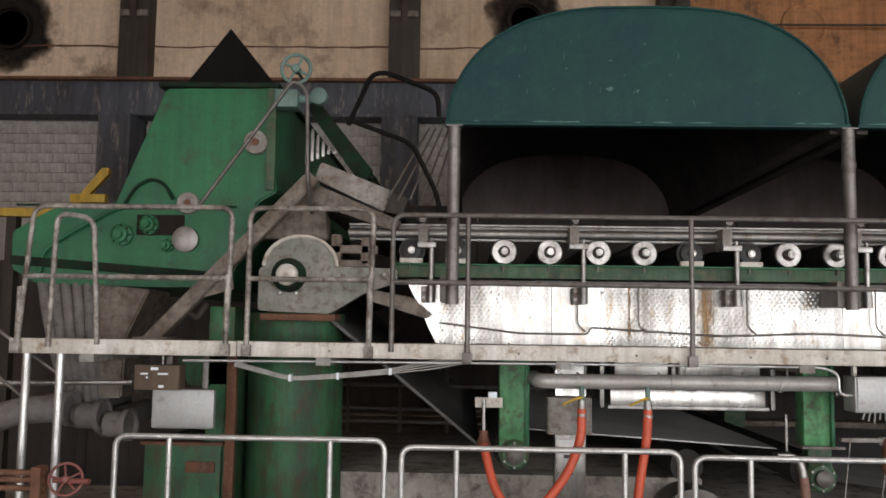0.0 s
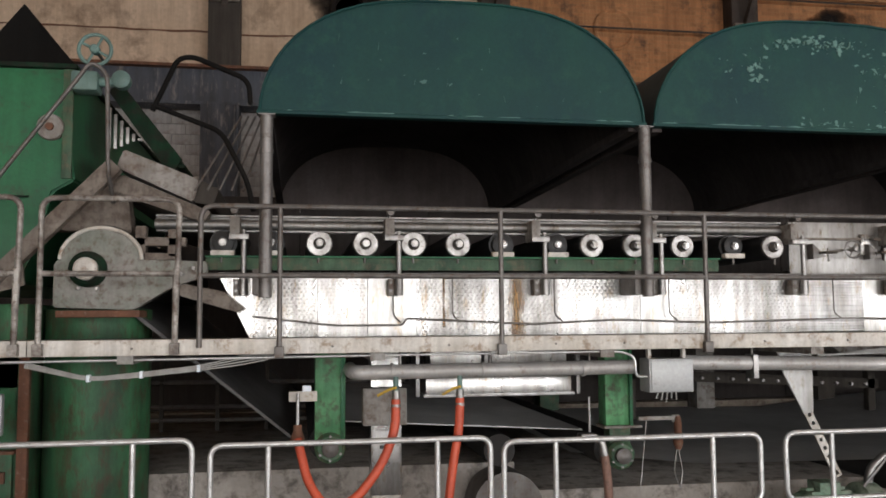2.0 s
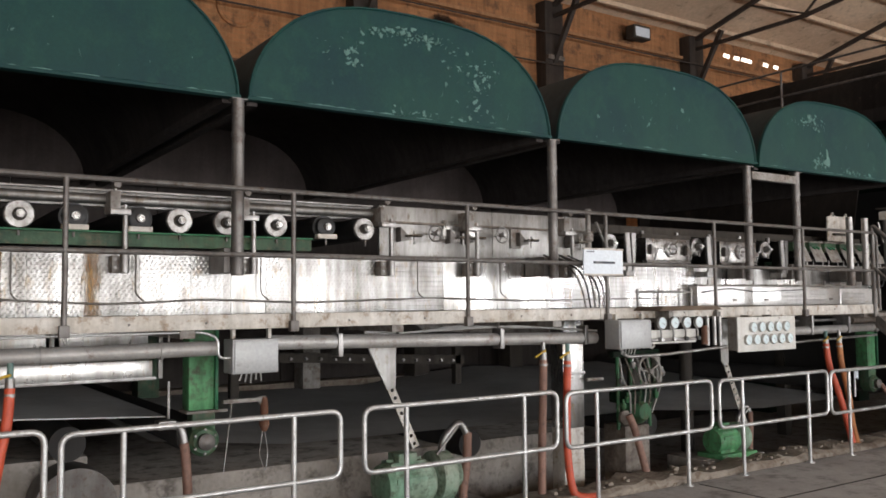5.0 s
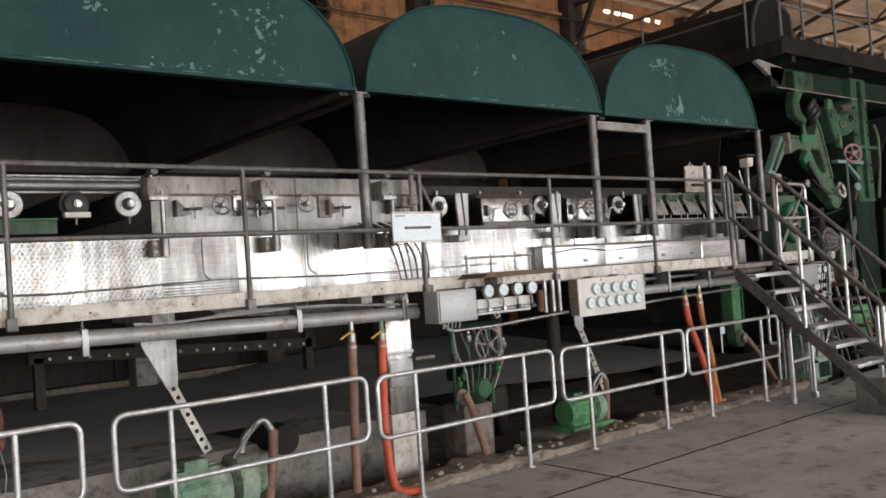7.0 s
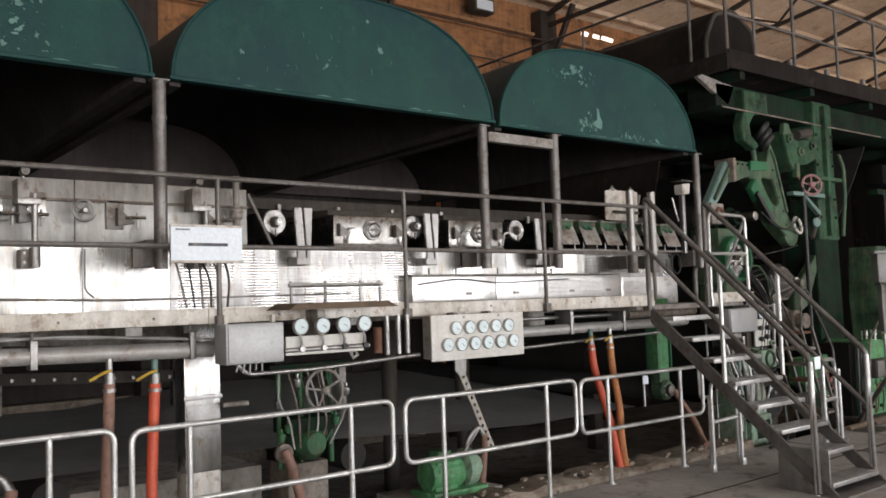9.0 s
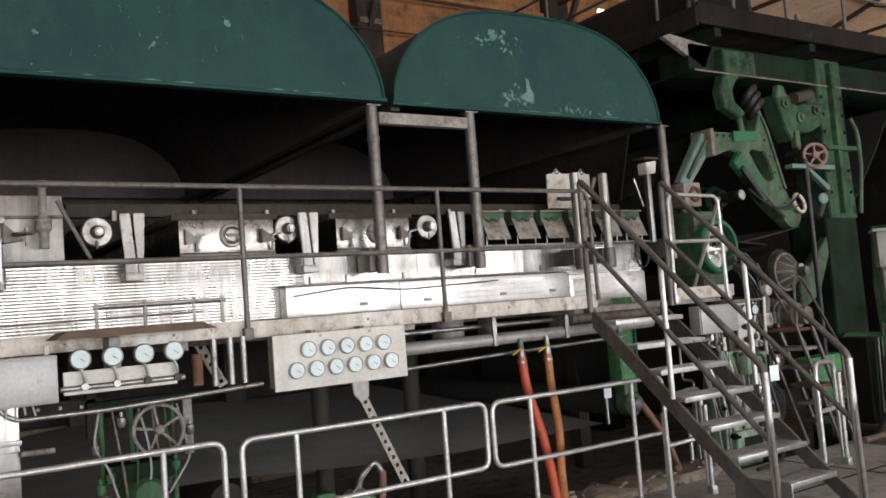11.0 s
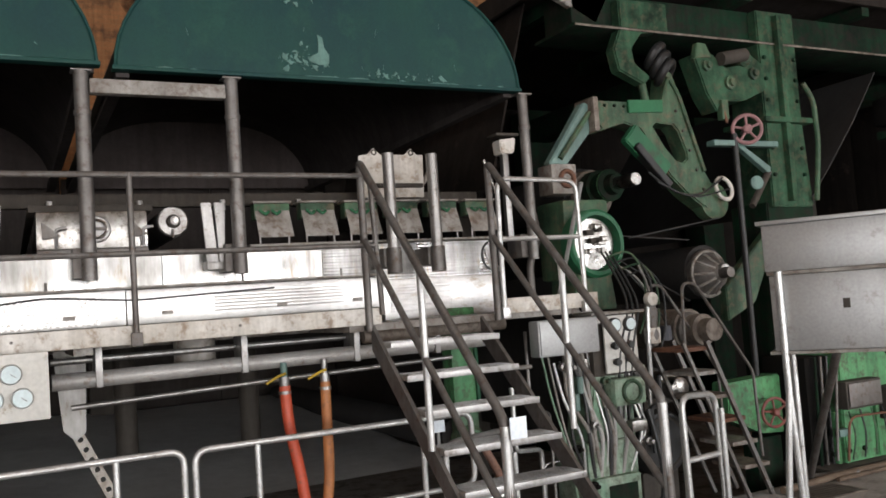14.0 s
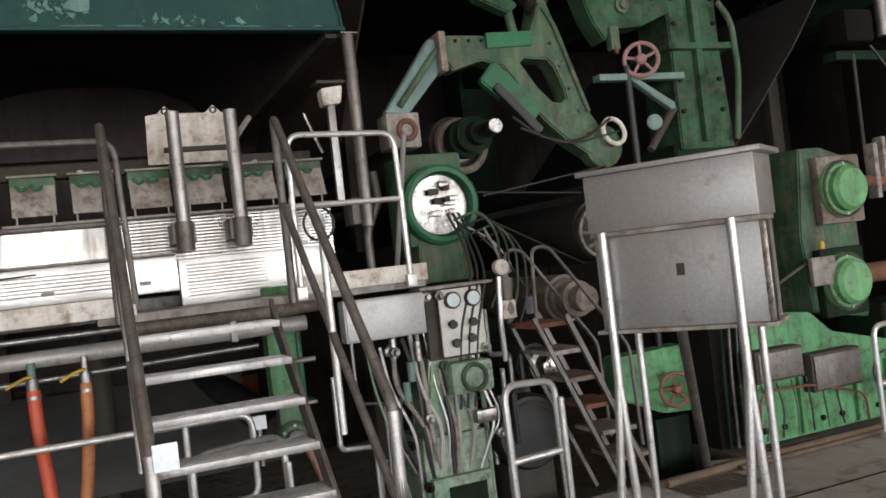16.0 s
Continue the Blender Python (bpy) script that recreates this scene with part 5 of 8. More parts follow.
# ---- under the walkway ----
def pipe(points, r, mat, label, bends=0.1, group="", name="pipe"):
    return single(name, bm_tube(points, r, 16, bends), mat, label, "pipe", group)


header = thing("water_header", (1.5, 5.85, 1.37), "thick grey steel water pipe hung under the walkway", "pipe")
part("tube", bm_tube([(0.50, 6.3, 1.415), (0.50, 5.85, 1.415), (2.48, 5.85, 1.425)], 0.05, 20, 0.08), M_PIPE, header)
for x in (0.75, 1.38, 2.1):
    part("coupling", bm_cyl((x, 5.85, 1.42), (x + 0.02, 5.85, 1.42), 0.057, 20), M_PIPE, header)
    part("hanger", bm_cyl((x + 0.06, 5.85, 1.45), (x + 0.06, 5.85, 1.6), 0.008, 8), M_DARKRAIL, header)
header_b = thing("water_header", (4.4, 5.85, 1.35), "long grey steel water pipe hung under the walkway", "pipe")
part("tube", bm_tube([(2.85, 5.85, 1.45), (6.0, 5.85, 1.385)], 0.052, 20), M_PIPE, header_b)
for x in (3.4, 4.9, 5.85):
    part("clamp", bm_box(x - 0.02, x + 0.02, 5.79, 5.91, 1.33, 1.50, 0.006), M_STEEL, header_b)
    part("hanger", bm_cyl((x, 5.85, 1.46), (x, 5.85, 1.6), 0.01, 8), M_DARKRAIL, header_b)
header_c = thing("water_header", (9.9, 6.06, 1.31), "grey steel water pipe under the stair end", "pipe")
part("tube", bm_tube([(8.5, 6.06, 1.348), (11.4, 6.06, 1.358)], 0.048, 20), M_PIPE, header_c)
part("upper_tube", bm_tube([(8.5, 6.18, 1.46), (11.6, 6.18, 1.46)], 0.02, 12), M_STEEL, header_c)
part("lower_tube", bm_tube([(8.6, 6.12, 1.19), (9.7, 6.12, 1.225), (11.1, 6.1, 1.255)], 0.016, 12), M_STEEL, header_c)
for x in (8.75, 9.6, 10.35, 10.95):
    part("clamp", bm_box(x - 0.02, x + 0.02, 6.0, 6.21, 1.30, 1.54, 0.006), M_STEEL, header_c)
pipe([(-1.9, 5.75, 1.52), (0.6, 5.75, 1.535), (2.35, 5.75, 1.54), (2.46, 5.75, 1.50), (2.46, 5.75, 1.36), (2.56, 5.76, 1.36)], 0.009, M_RAIL, "thin conduit along the underside of the walkway", 0.05, name="conduit")
cb = thing("cable_bundle", (-0.8, 5.74, 1.4), "drooping bundle of thin pale cables with ties", "cable")
for k in range(4):
    o = 0.009 * k
    part("cable", bm_tube([(-1.55, 5.74 + o, 1.49 + o), (-1.17, 5.73 + o, 1.40 + o * 0.6), (-0.85, 5.73, 1.42 + o), (-0.5, 5.74, 1.455 + o), (-0.2, 5.75 + o, 1.49 + 0.02 * k), (0.05, 5.76, 1.545)], 0.005, 6, 0.1), M_PALECABLE, cb)
for x, z in ((-1.17, 1.412), (-0.85, 1.43), (-0.5, 1.465)):
    part("tie", bm_box(x - 0.01, x + 0.01, 5.72, 5.775, z - 0.02, z + 0.025, 0.003), M_SIGN, cb)


def junction_box(x0, x1, z0, z1, y, label, mat=M_BOXGREY, hang=True):
    ob = thing("junction_box", ((x0 + x1) / 2, y, z0), label, "junction box", "junction boxes")
    part("case", bm_box(x0, x1, y - 0.08, y + 0.1, z0, z1, 0.01), mat, ob)
    part("lid", bm_box(x0 + 0.012, x1 - 0.012, y - 0.092, y - 0.08, z0 + 0.012, z1 - 0.012, 0.005), mat, ob)
    if hang:
        for x in (x0 + 0.03, x1 - 0.04):
            part("hanger", bm_box(x - 0.012, x + 0.012, y - 0.02, y + 0.02, z1, 1.6, 0.003), M_WHITEPAINT, ob)
    for k in range(5):
        x = x0 + (x1 - x0) * (0.3 + 0.1 * k)
        part("cable_gland", bm_cyl((x, y, z0 + 0.002), (x + 0.01 * (k - 2), y + 0.01 * k, z0 - 0.05 - 0.012 * (k % 3)), 0.006, 8), M_PALECABLE, ob)
    return ob


junction_box(2.55, 2.88, 1.25, 1.485, 5.8, "grey steel junction box hung under the walkway")
junction_box(5.93, 6.33, 1.295, 1.55, 5.55, "dull grey junction box below the sign", M_BOXGREY)


def green_leg(x0, x1, z0, z1, label, two=False):
    ob = thing("bearing_stand", ((x0 + x1) / 2, 6.3, z0), label, "machine leg", "green machine legs")
    c = (x0 + x1) / 2
    low = z0 + (0.22 if two else 0.05)
    part("leg", bm_box(x0, x1, 6.28, 6.44, low, 1.6, 0.012), M_GREENBRIGHT, ob)
    part("rib", bm_box(x1 - 0.035, x1 - 0.01, 6.255, 6.285, low, 1.55, 0.004), M_GREEN, ob)
    if two:
        part("lower_plate", bm_box(x0 + 0.03, x1 - 0.02, 6.29, 6.42, z0 - 0.06, low + 0.02, 0.012), M_GREENWORN, ob)
        part("ledge", bm_box(x0 - 0.02, x1 + 0.06, 6.25, 6.45, low - 0.02, low, 0.004), M_GREYPAINT, ob)
    part("bearing", bm_lathe((c, 6.27, z0), (0, -1, 0), [(-0.12, 0.11), (0.0, 0.11), (0.03, 0.085)], 28), M_GREENWORN, ob)
    part("bearing_cap", bm_lathe((c, 6.24, z0), (0, -1, 0), [(0, 0.06), (0.04, 0.06), (0.06, 0.02)], 20), M_DARKRAIL, ob)
    bolts([(c + 0.085 * math.cos(a), 6.27, z0 + 0.085 * math.sin(a)) for a in (0.5, 1.57, 2.6, 3.7, 4.7, 5.8)], (0, -1, 0), 0.011, 0.035, ob, M_STEEL)
    part("wire_roll", bm_cyl((c - 0.02, 6.45, z0 + 0.02), (c - 0.02, 11.2, z0 + 0.02), 0.13, 28), M_FELT, ob)
    return ob


green_leg(0.25, 0.47, 0.86, 1.6, "bright green steel leg with a rusty roll bearing")
green_leg(2.43, 2.65, 0.74, 1.6, "bright green steel leg with a hinged bearing plate", True)
green_leg(11.19, 11.41, 0.62, 1.5, "bright green steel leg beside the stair", True)
single("bearing_hose", bm_tube([(11.33, 6.2, 0.62), (11.38, 6.15, 0.5), (11.42, 6.02, 0.3), (11.38, 5.9, 0.12), (11.3, 5.8, 0.09)], 0.03, 12, 0.15), M_OLDHOSE, "faded pink-brown hose under the green leg", "hose")
single("valve_tag", bm_box(11.06, 11.15, 6.39, 6.4, 0.69, 0.78, 0.003), M_SIGN, "small white tag on a valve by the green leg", "tag")
single("tag_stem", bm_cyl((11.105, 6.42, 0.45), (11.105, 6.42, 0.78), 0.015, 8), M_STEEL, "thin steel valve stem behind the tag", "stem")


def white_stand(x0, x1, label):
    ob = thing("stand_post", ((x0 + x1) / 2, 6.3, -0.42), label, "post", "white machine posts")
    part("shaft", bm_box(x0, x1, 6.24, 6.42, 0.52, 1.6, 0.006), M_ALU, ob)
    part("lower_shaft", bm_box(x0 + 0.005, x1 - 0.005, 6.245, 6.42, -0.43, 0.518, 0.006), M_WHITEPAINT, ob)
    part("slot_plate", bm_box(x0 + 0.01, x1 - 0.01, 6.228, 6.24, 0.75, 0.98, 0.003), M_STEEL, ob)
    part("slot", bm_box(x0 + 0.06, x1 - 0.06, 6.222, 6.227, 0.85, 0.875), M_BLACK, ob)
    part("strap", bm_box(x0 - 0.01, x1 + 0.01, 6.225, 6.24, 1.02, 1.05, 0.003), M_STEEL, ob)
    return ob


white_stand(0.65, 0.87, "pale sheet-clad machine post with a slotted plate")
white_stand(5.96, 6.22, "pale sheet-clad machine post beside the hoses")
pb = thing("post_box", (0.73, 6.15, 1.03), "dull grey box fixed to the pale post", "box")
part("case", bm_box(0.58, 0.89, 6.08, 6.222, 1.03, 1.29, 0.01), M_GREYPAINT, pb)
part("lid", bm_box(0.59, 0.88, 6.07, 6.08, 1.04, 1.28, 0.004), M_GREYPAINT, pb)

tr = thing("drain_trough", (1.65, 6.6, 1.2), "bright sheet-metal drain trough under the rolls", "trough")
part("tray", bm_box(1.08, 2.22, 6.45, 10.9, 1.20, 1.33, 0.008), M_ALU, tr)
part("tray_lip", bm_box(1.06, 2.24, 6.43, 6.449, 1.185, 1.21, 0.004), M_STEEL, tr)
part("upper_box", bm_box(1.12, 1.52, 6.5, 10.9, 1.335, 1.62, 0.008), M_ALU, tr)
part("upper_box", bm_box(1.60, 2.2, 6.5, 10.9, 1.40, 1.62, 0.008), M_ALU, tr)
for x in (1.02, 1.55, 2.28):
    part("hanger", bm_box(x - 0.015, x + 0.015, 6.46, 6.5, 1.19, 1.62, 0.003), M_STEEL, tr)
tr2 = thing("drain_trough", (4.6, 6.7, 1.45), "grey steel catch pan under the machine frame", "trough")
part("pan", bm_prism([(4.5, 1.6), (6.4, 1.6), (6.3, 1.38), (4.7, 1.46)], 6.7, 10.9, 0.006), M_GREYPAINT, tr2)
tr3 = thing("drain_trough", (8.8, 6.7, 1.45), "round grey outlet under the machine frame", "outlet")
part("neck", bm_cyl((9.35, 6.3, 1.3), (9.35, 6.3, 1.6), 0.13, 24), M_GREYPAINT, tr3)
part("pan", bm_box(7.2, 11.6, 6.6, 10.9, 1.5, 1.62, 0.01), M_GREYPAINT, tr3)


def hose(points, r, mat, label, z_valve=None):
    ob = thing("rubber_hose", points[-1], label, "hose", "washing hoses")
    part("hose", bm_tube(points, r, 14, 0.25), mat, ob)
    p = Vector(points[0])
    part("clip", bm_cyl(p - Vector((0, 0, 0.05)), p - Vector((0, 0, 0.03)), r + 0.005, 16), M_STEEL, ob)
    part("coupling", bm_cyl(p - Vector((0, 0, 0.02)), p + Vector((0, 0, 0.06)), r * 0.9, 14), M_STEEL, ob)
    part("valve_body", bm_cyl(p + Vector((0, 0, 0.06)), p + Vector((0, 0, 0.15)), r * 0.6, 12), M_TEAL if mat is M_HOSE else M_STEEL, ob)
    part("valve_lever", bm_tube([p + Vector((0.0, -0.03, 0.08)), p + Vector((-0.05, -0.05, 0.07)), p + Vector((-0.13, -0.05, 0.03))], 0.009, 8, 0.02), M_YELLOW, ob, "yellow valve lever")
    return ob


hose([(0.775, 5.76, 1.24), (0.77, 5.74, 1.05), (0.68, 5.72, 0.82), (0.5, 5.7, 0.6), (0.32, 5.72, 0.55), (0.2, 5.8, 0.7), (0.13, 5.9, 0.98)], 0.03, M_HOSE, "orange rubber hose sagging between two valves")
hose([(1.21, 5.76, 1.24), (1.2, 5.74, 1.05), (1.15, 5.72, 0.8), (1.10, 5.72, 0.4), (1.05, 5.75, -0.05), (1.0, 5.8, -0.4)], 0.03, M_HOSE, "orange rubber hose hanging from a valve into the pit")
hose([(5.31, 5.76, 1.22), (5.30, 5.76, 0.9), (5.28, 5.76, 0.5), (5.27, 5.76, 0.1)], 0.034, M_OLDHOSE, "faded brown rubber hose hanging from a valve")
hose([(5.585, 5.76, 1.20), (5.57, 5.76, 0.9), (5.55, 5.75, 0.5), (5.56, 5.73, 0.22), (5.58, 5.70, 0.06), (5.66, 5.64, 0.035), (5.76, 5.62, 0.035)], 0.034, M_HOSE, "bright orange-red hose trailing onto the floor")
hose([(9.84, 6.0, 1.19), (9.845, 5.98, 0.95), (9.885, 5.88, 0.6), (9.885, 5.8, 0.3), (9.86, 5.73, 0.07)], 0.036, M_HOSE, "red rubber hose leaning to the kerb")
hose([(10.11, 6.0, 1.19), (10.10, 5.98, 0.95), (10.06, 5.87, 0.6), (9.98, 5.8, 0.28), (9.92, 5.71, 0.07)], 0.034, M_HOSEWORN, "worn orange-brown hose leaning to the kerb")

vl = thing("hose_valve", (0.15, 5.95, 0.95), "small valve on a pale bracket with a brown hose tail", "valve")
part("bracket", bm_box(0.07, 0.26, 5.96, 6.0, 1.22, 1.29, 0.006), M_WHITEPAINT, vl)
part("spindle", bm_cyl((0.13, 5.93, 1.02), (0.13, 5.93, 1.28), 0.012, 10), M_STEEL, vl)
part("body", bm_lathe((0.13, 5.93, 0.93), (0, 0, 1), [(0, 0.035), (0.05, 0.05), (0.1, 0.03), (0.14, 0.03)], 14), M_RUST, vl)
part("tap", bm_box(0.16, 0.22, 5.93, 5.99, 1.29, 1.33, 0.006), M_SIGN, vl)
vl2 = thing("hose_valve", (2.2, 6.0, 0.6), "tall spindle valve with a bent brown hose", "valve")
part("spindle", bm_cyl((2.22, 6.05, 0.95), (2.22, 6.05, 1.2), 0.01, 8), M_STEEL, vl2)
part("body", bm_box(2.14, 2.26, 6.0, 6.1, 0.88, 0.94, 0.008), M_STEEL, vl2)
part("elbow", bm_tube([(2.2, 6.05, 0.91), (2.3, 6.03, 0.9), (2.32, 6.02, 0.78)], 0.03, 12, 0.05), M_STEEL, vl2)
part("hose", bm_tube([(2.32, 6.02, 0.78), (2.34, 6.02, 0.6), (2.36, 6.02, 0.2), (2.36, 6.02, -0.4)], 0.032, 12, 0.08), M_OLDHOSE, vl2)
vl3 = thing("hanging_chain_hook", (2.9, 6.1, 0.5), "rusty hook block hanging on thin wires", "hook")
part("arm", bm_box(2.66, 2.95, 6.2, 6.25, 1.0, 1.03, 0.004), M_GREYPAINT, vl3)
part("block", bm_lathe((2.97, 6.2, 0.78), (0, 0, 1), [(0, 0.02), (0.05, 0.04), (0.12, 0.03), (0.2, 0.03), (0.25, 0.02)], 12), M_RUST, vl3)
part("wire", bm_tube([(2.96, 6.2, 0.8), (2.93, 6.2, 0.62), (2.98, 6.2, 0.48), (3.0, 6.2, 0.62), (2.97, 6.2, 0.8)], 0.004, 6, 0.03), M_STEEL, vl3)
part("rod", bm_cyl((2.96, 6.22, 0.98), (2.96, 6.22, 1.04), 0.03, 10), M_GREYPAINT, vl3)
part("wire", bm_tube([(2.72, 6.2, 1.0), (2.66, 6.2, 0.5)], 0.004, 6), M_STEEL, vl3)


def perforated_strut(fork, start, end, y, label):
    ob = thing("perforated_strut", (end[0], y, end[1]), label, "strut", "perforated struts")
    a, b = Vector((start[0], y, start[1])), Vector((end[0], y, end[1]))
    d = (b - a).normalized()
    n = Vector((d.z, 0, -d.x))
    w, hole, pitch = 0.034, 0.017, 0.072
    for k in range(int((b - a).length / pitch)):
        c = a + d * pitch * (k + 0.5)
        corner = [c + d * pitch * u * 0.5 + n * w * v for u, v in ((-1, -1), (1, -1), (1, 1), (-1, 1))]
        ring = [c + d * hole * math.cos(q * 0.6283) + n * hole * math.sin(q * 0.6283) for q in range(10)]
        part("link", bm_pierced([(p.x, p.z) for p in corner], [(p.x, p.z) for p in ring], y - 0.006, y + 0.006, 0), M_WHITEPAINT, ob, smooth=False)
    if fork:
        part("fork_plate", bm_prism(fork, y - 0.01, y + 0.01, 0.004), M_GREYALU, ob)
    return ob


perforated_strut([(3.83, 1.62), (4.17, 1.62), (4.16, 1.02), (4.08, 1.0), (3.92, 1.31)], (4.11, 1.03), (4.36, 0.5), 6.3, "tapered ribbed plate with a perforated steel strut")
perforated_strut([(8.52, 1.6), (8.72, 1.6), (8.7, 1.0), (8.64, 0.95), (8.57, 1.02)], (8.65, 0.99), (8.98, 0.27), 6.5, "white perforated strut below the gauge panel")


def pump(x, y, z, label, mat, size=1.0):
    ob = thing("pump_motor", (x, y, z), label, "motor", "pit motors")
    part("motor", bm_lathe((x - 0.32, y, z + 0.2), (1, 0, 0), [(0, 0.06), (0.01, 0.15), (0.05, 0.165), (0.38, 0.165), (0.42, 0.14), (0.43, 0.05)], 28), mat, ob)
    for k in range(7):
        a = math.pi * (0.1 + 0.8 * k / 6)
        part("cooling_fin", bm_box(x - 0.26, x + 0.04, y - 0.17 * math.cos(a) - 0.006, y - 0.17 * math.cos(a) + 0.006, z + 0.18 + 0.15 * math.sin(a), z + 0.22 + 0.165 * math.sin(a), 0.003), mat, ob)
    part("terminal_box", bm_box(x - 0.2, x - 0.04, y - 0.08, y + 0.08, z + 0.35, z + 0.43, 0.01), mat, ob)
    part("casing", bm_lathe((x + 0.12, y, z + 0.22), (1, 0, 0), [(0, 0.1), (0.02, 0.19), (0.14, 0.19), (0.17, 0.12), (0.24, 0.1)], 28), M_GREENPALE, ob)
    part("base", bm_box(x - 0.36, x + 0.34, y - 0.2, y + 0.2, z - 0.01, z + 0.05, 0.008), mat, ob)
    part("foot", bm_box(x - 0.28, x + 0.0, y - 0.12, y + 0.12, z + 0.05, z + 0.12, 0.008), mat, ob)
    part("outlet", bm_tube([(x + 0.22, y, z + 0.36), (x + 0.24, y, z + 0.5), (x + 0.4, y, z + 0.62), (x + 0.46, y - 0.02, z + 0.5)], 0.03, 12, 0.08), M_STEEL, ob)
    part("outlet_hose", bm_tube([(x + 0.46, y - 0.02, z + 0.52), (x + 0.44, y - 0.04, z + 0.35), (x + 0.36, y - 0.08, z + 0.02), (x + 0.36, y - 0.08, z - 0.1)], 0.034, 12, 0.1), M_OLDHOSE, ob)
    part("lever", bm_tube([(x + 0.12, y - 0.1, z + 0.4), (x + 0.3, y - 0.12, z + 0.6)], 0.012, 8), M_STEEL, ob)
    ob.scale = (size, size, size)
    return ob


pump(4.36, 6.3, 0.0, "worn pale green pump motor on a plinth in the pit", M_GREENPALE, 1.12)
structure("plinth", bm_box(3.85, 5.1, 6.05, 6.98, -0.43, -0.01, 0.015), M_PIT, "concrete plinth in the pit", "plinth")
pump(8.2, 6.15, 0.06, "green pump motor beside the kerb", M_GREENBRIGHT, 0.82)
structure("plinth_east", bm_box(7.75, 8.7, 6.05, 6.6, -0.43, 0.05, 0.015), M_PIT, "concrete plinth behind the kerb", "plinth")

# return fabric and rolls under the machine
fab = thing("return_fabric", (5, 8.5, 0.6), "wide dark forming fabric stretched under the machine", "fabric")


def sagging_sheet(stations, rise, y0, y1, rows=14):
    """A fabric that rises from the near to the far side, with slack folds."""
    bm = bmesh.new()
    rng = random.Random(9)
    xs = [stations[0][0] + (stations[-1][0] - stations[0][0]) * k / 60 for k in range(61)]
    fold = [rng.uniform(-0.012, 0.012) for _ in range(rows + 1)]
    grid = []
    for r in range(rows + 1):
        f = r / rows
        line = []
        for k, x in enumerate(xs):
            for (xa, za), (xb, zb) in zip(stations, stations[1:]):
                if xa <= x <= xb + 1e-6:
                    z = za + (zb - za) * (x - xa) / (xb - xa)
            z += rise * f * min(1.0, max(0.0, (x - 6.5) / 2.0)) + fold[r] * math.sin(x * 1.3 + r) * (1 if x > 6.5 else 0.3)
            line.append(bm.verts.new((x, y0 + (y1 - y0) * f, z)))
        grid.append(line)
    for a, b in zip(grid, grid[1:]):
        for k in range(60):
            bm.faces.new((a[k], a[k + 1], b[k + 1], b[k]))
    bmesh.ops.solidify(bm, geom=bm.faces[:], thickness=0.01)
    bmesh.ops.recalc_face_normals(bm, faces=bm.faces[:])
    return bm


# Lighter tone and an added rise make up for the little light under here.
part("sheet", sagging_sheet([(2.3, 0.70), (3.4, 0.57), (5.2, 0.55), (7.6, 0.52), (8.6, 0.44), (9.7, 0.385), (11.35, 0.40)], 0.26, 6.75, 11.2), M_FABRIC, fab)
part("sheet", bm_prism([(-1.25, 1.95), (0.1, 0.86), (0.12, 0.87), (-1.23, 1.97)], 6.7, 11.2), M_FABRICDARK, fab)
part("sheet", bm_prism([(0.4, 1.0), (2.4, 0.88), (2.4, 0.87), (0.4, 0.99)], 6.75, 11.2), M_FABRIC, fab)
for x, z in ((5.2, 0.40), (7.6, 0.37), (1.7, 0.74)):
    single("guide_roll", bm_cyl((x, 6.7, z), (x, 11.3, z), 0.125, 28), M_FELT, "dark rubber-covered guide roll under the fabric", "roll", "guide rolls")
single("save_all_roll", bm_cyl((1.75, 6.62, 0.3), (1.75, 6.98, 0.3), 0.28, 36), M_DARKRAIL, "large dark grey roll low in the pit", "roll")
rack = thing("fabric_rack", (6.5, 10.2, 1.0), "long dark steel rack with holes behind the fabric", "rack")
part("beam", bm_prism([(4.0, 1.16), (7.4, 0.98), (7.4, 0.86), (4.0, 1.04)], 9.9, 9.96, 0.004), M_DARKSTEEL, rack)
for k in range(16):
    x = 4.2 + 0.2 * k
    part("peg", bm_cyl((x, 9.86, 1.09 - (x - 4) * 0.053), (x, 9.9, 1.09 - (x - 4) * 0.053), 0.018, 8), M_STEEL, rack)
for x in (4.1, 7.3):
    part("leg", bm_box(x - 0.05, x + 0.05, 9.9, 10.0, 0.34 if x < 6.9 else -0.43, 1.1, 0.004), M_DARKSTEEL, rack)
for x, mat, lab in ((3.4, M_GREENWORN, "dim green far-side machine leg"), (5.6, M_GREYPAINT, "grey far-side machine leg"), (7.4, M_DARKSTEEL, "dark far-side machine leg"), (9.2, M_DARKSTEEL, "dark far-side machine leg")):
    single("far_leg", bm_box(x - 0.13, x + 0.13, 11.0, 11.3, 0.34 if x < 6.8 else -0.43, 1.6, 0.01), mat, lab + " standing in the pit", "machine leg", "far machine legs")

# gauge panels
def dial(parent, x, y, z, r, mat_ring=M_RAIL):
    g = part("gauge", bm_lathe((x, y, z), (0, -1, 0), [(0, r), (0.025, r), (0.03, r * 0.93), (0.024, r * 0.86)], 28), mat_ring, parent)
    part("dial", bm_lathe((x, y - 0.0225, z), (0, -1, 0), [(0, r * 0.86), (0.0035, r * 0.86)], 28), M_DIAL, g)
    part("needle", bm_box(x - 0.0018, x + 0.0018, y - 0.029, y - 0.027, z - r * 0.1, z + r * 0.5, m=Matrix.Translation((x, 0, z)) @ Matrix.Rotation(2.2, 4, 'Y') @ Matrix.Translation((-x, 0, -z))), M_DARKRAIL, g)


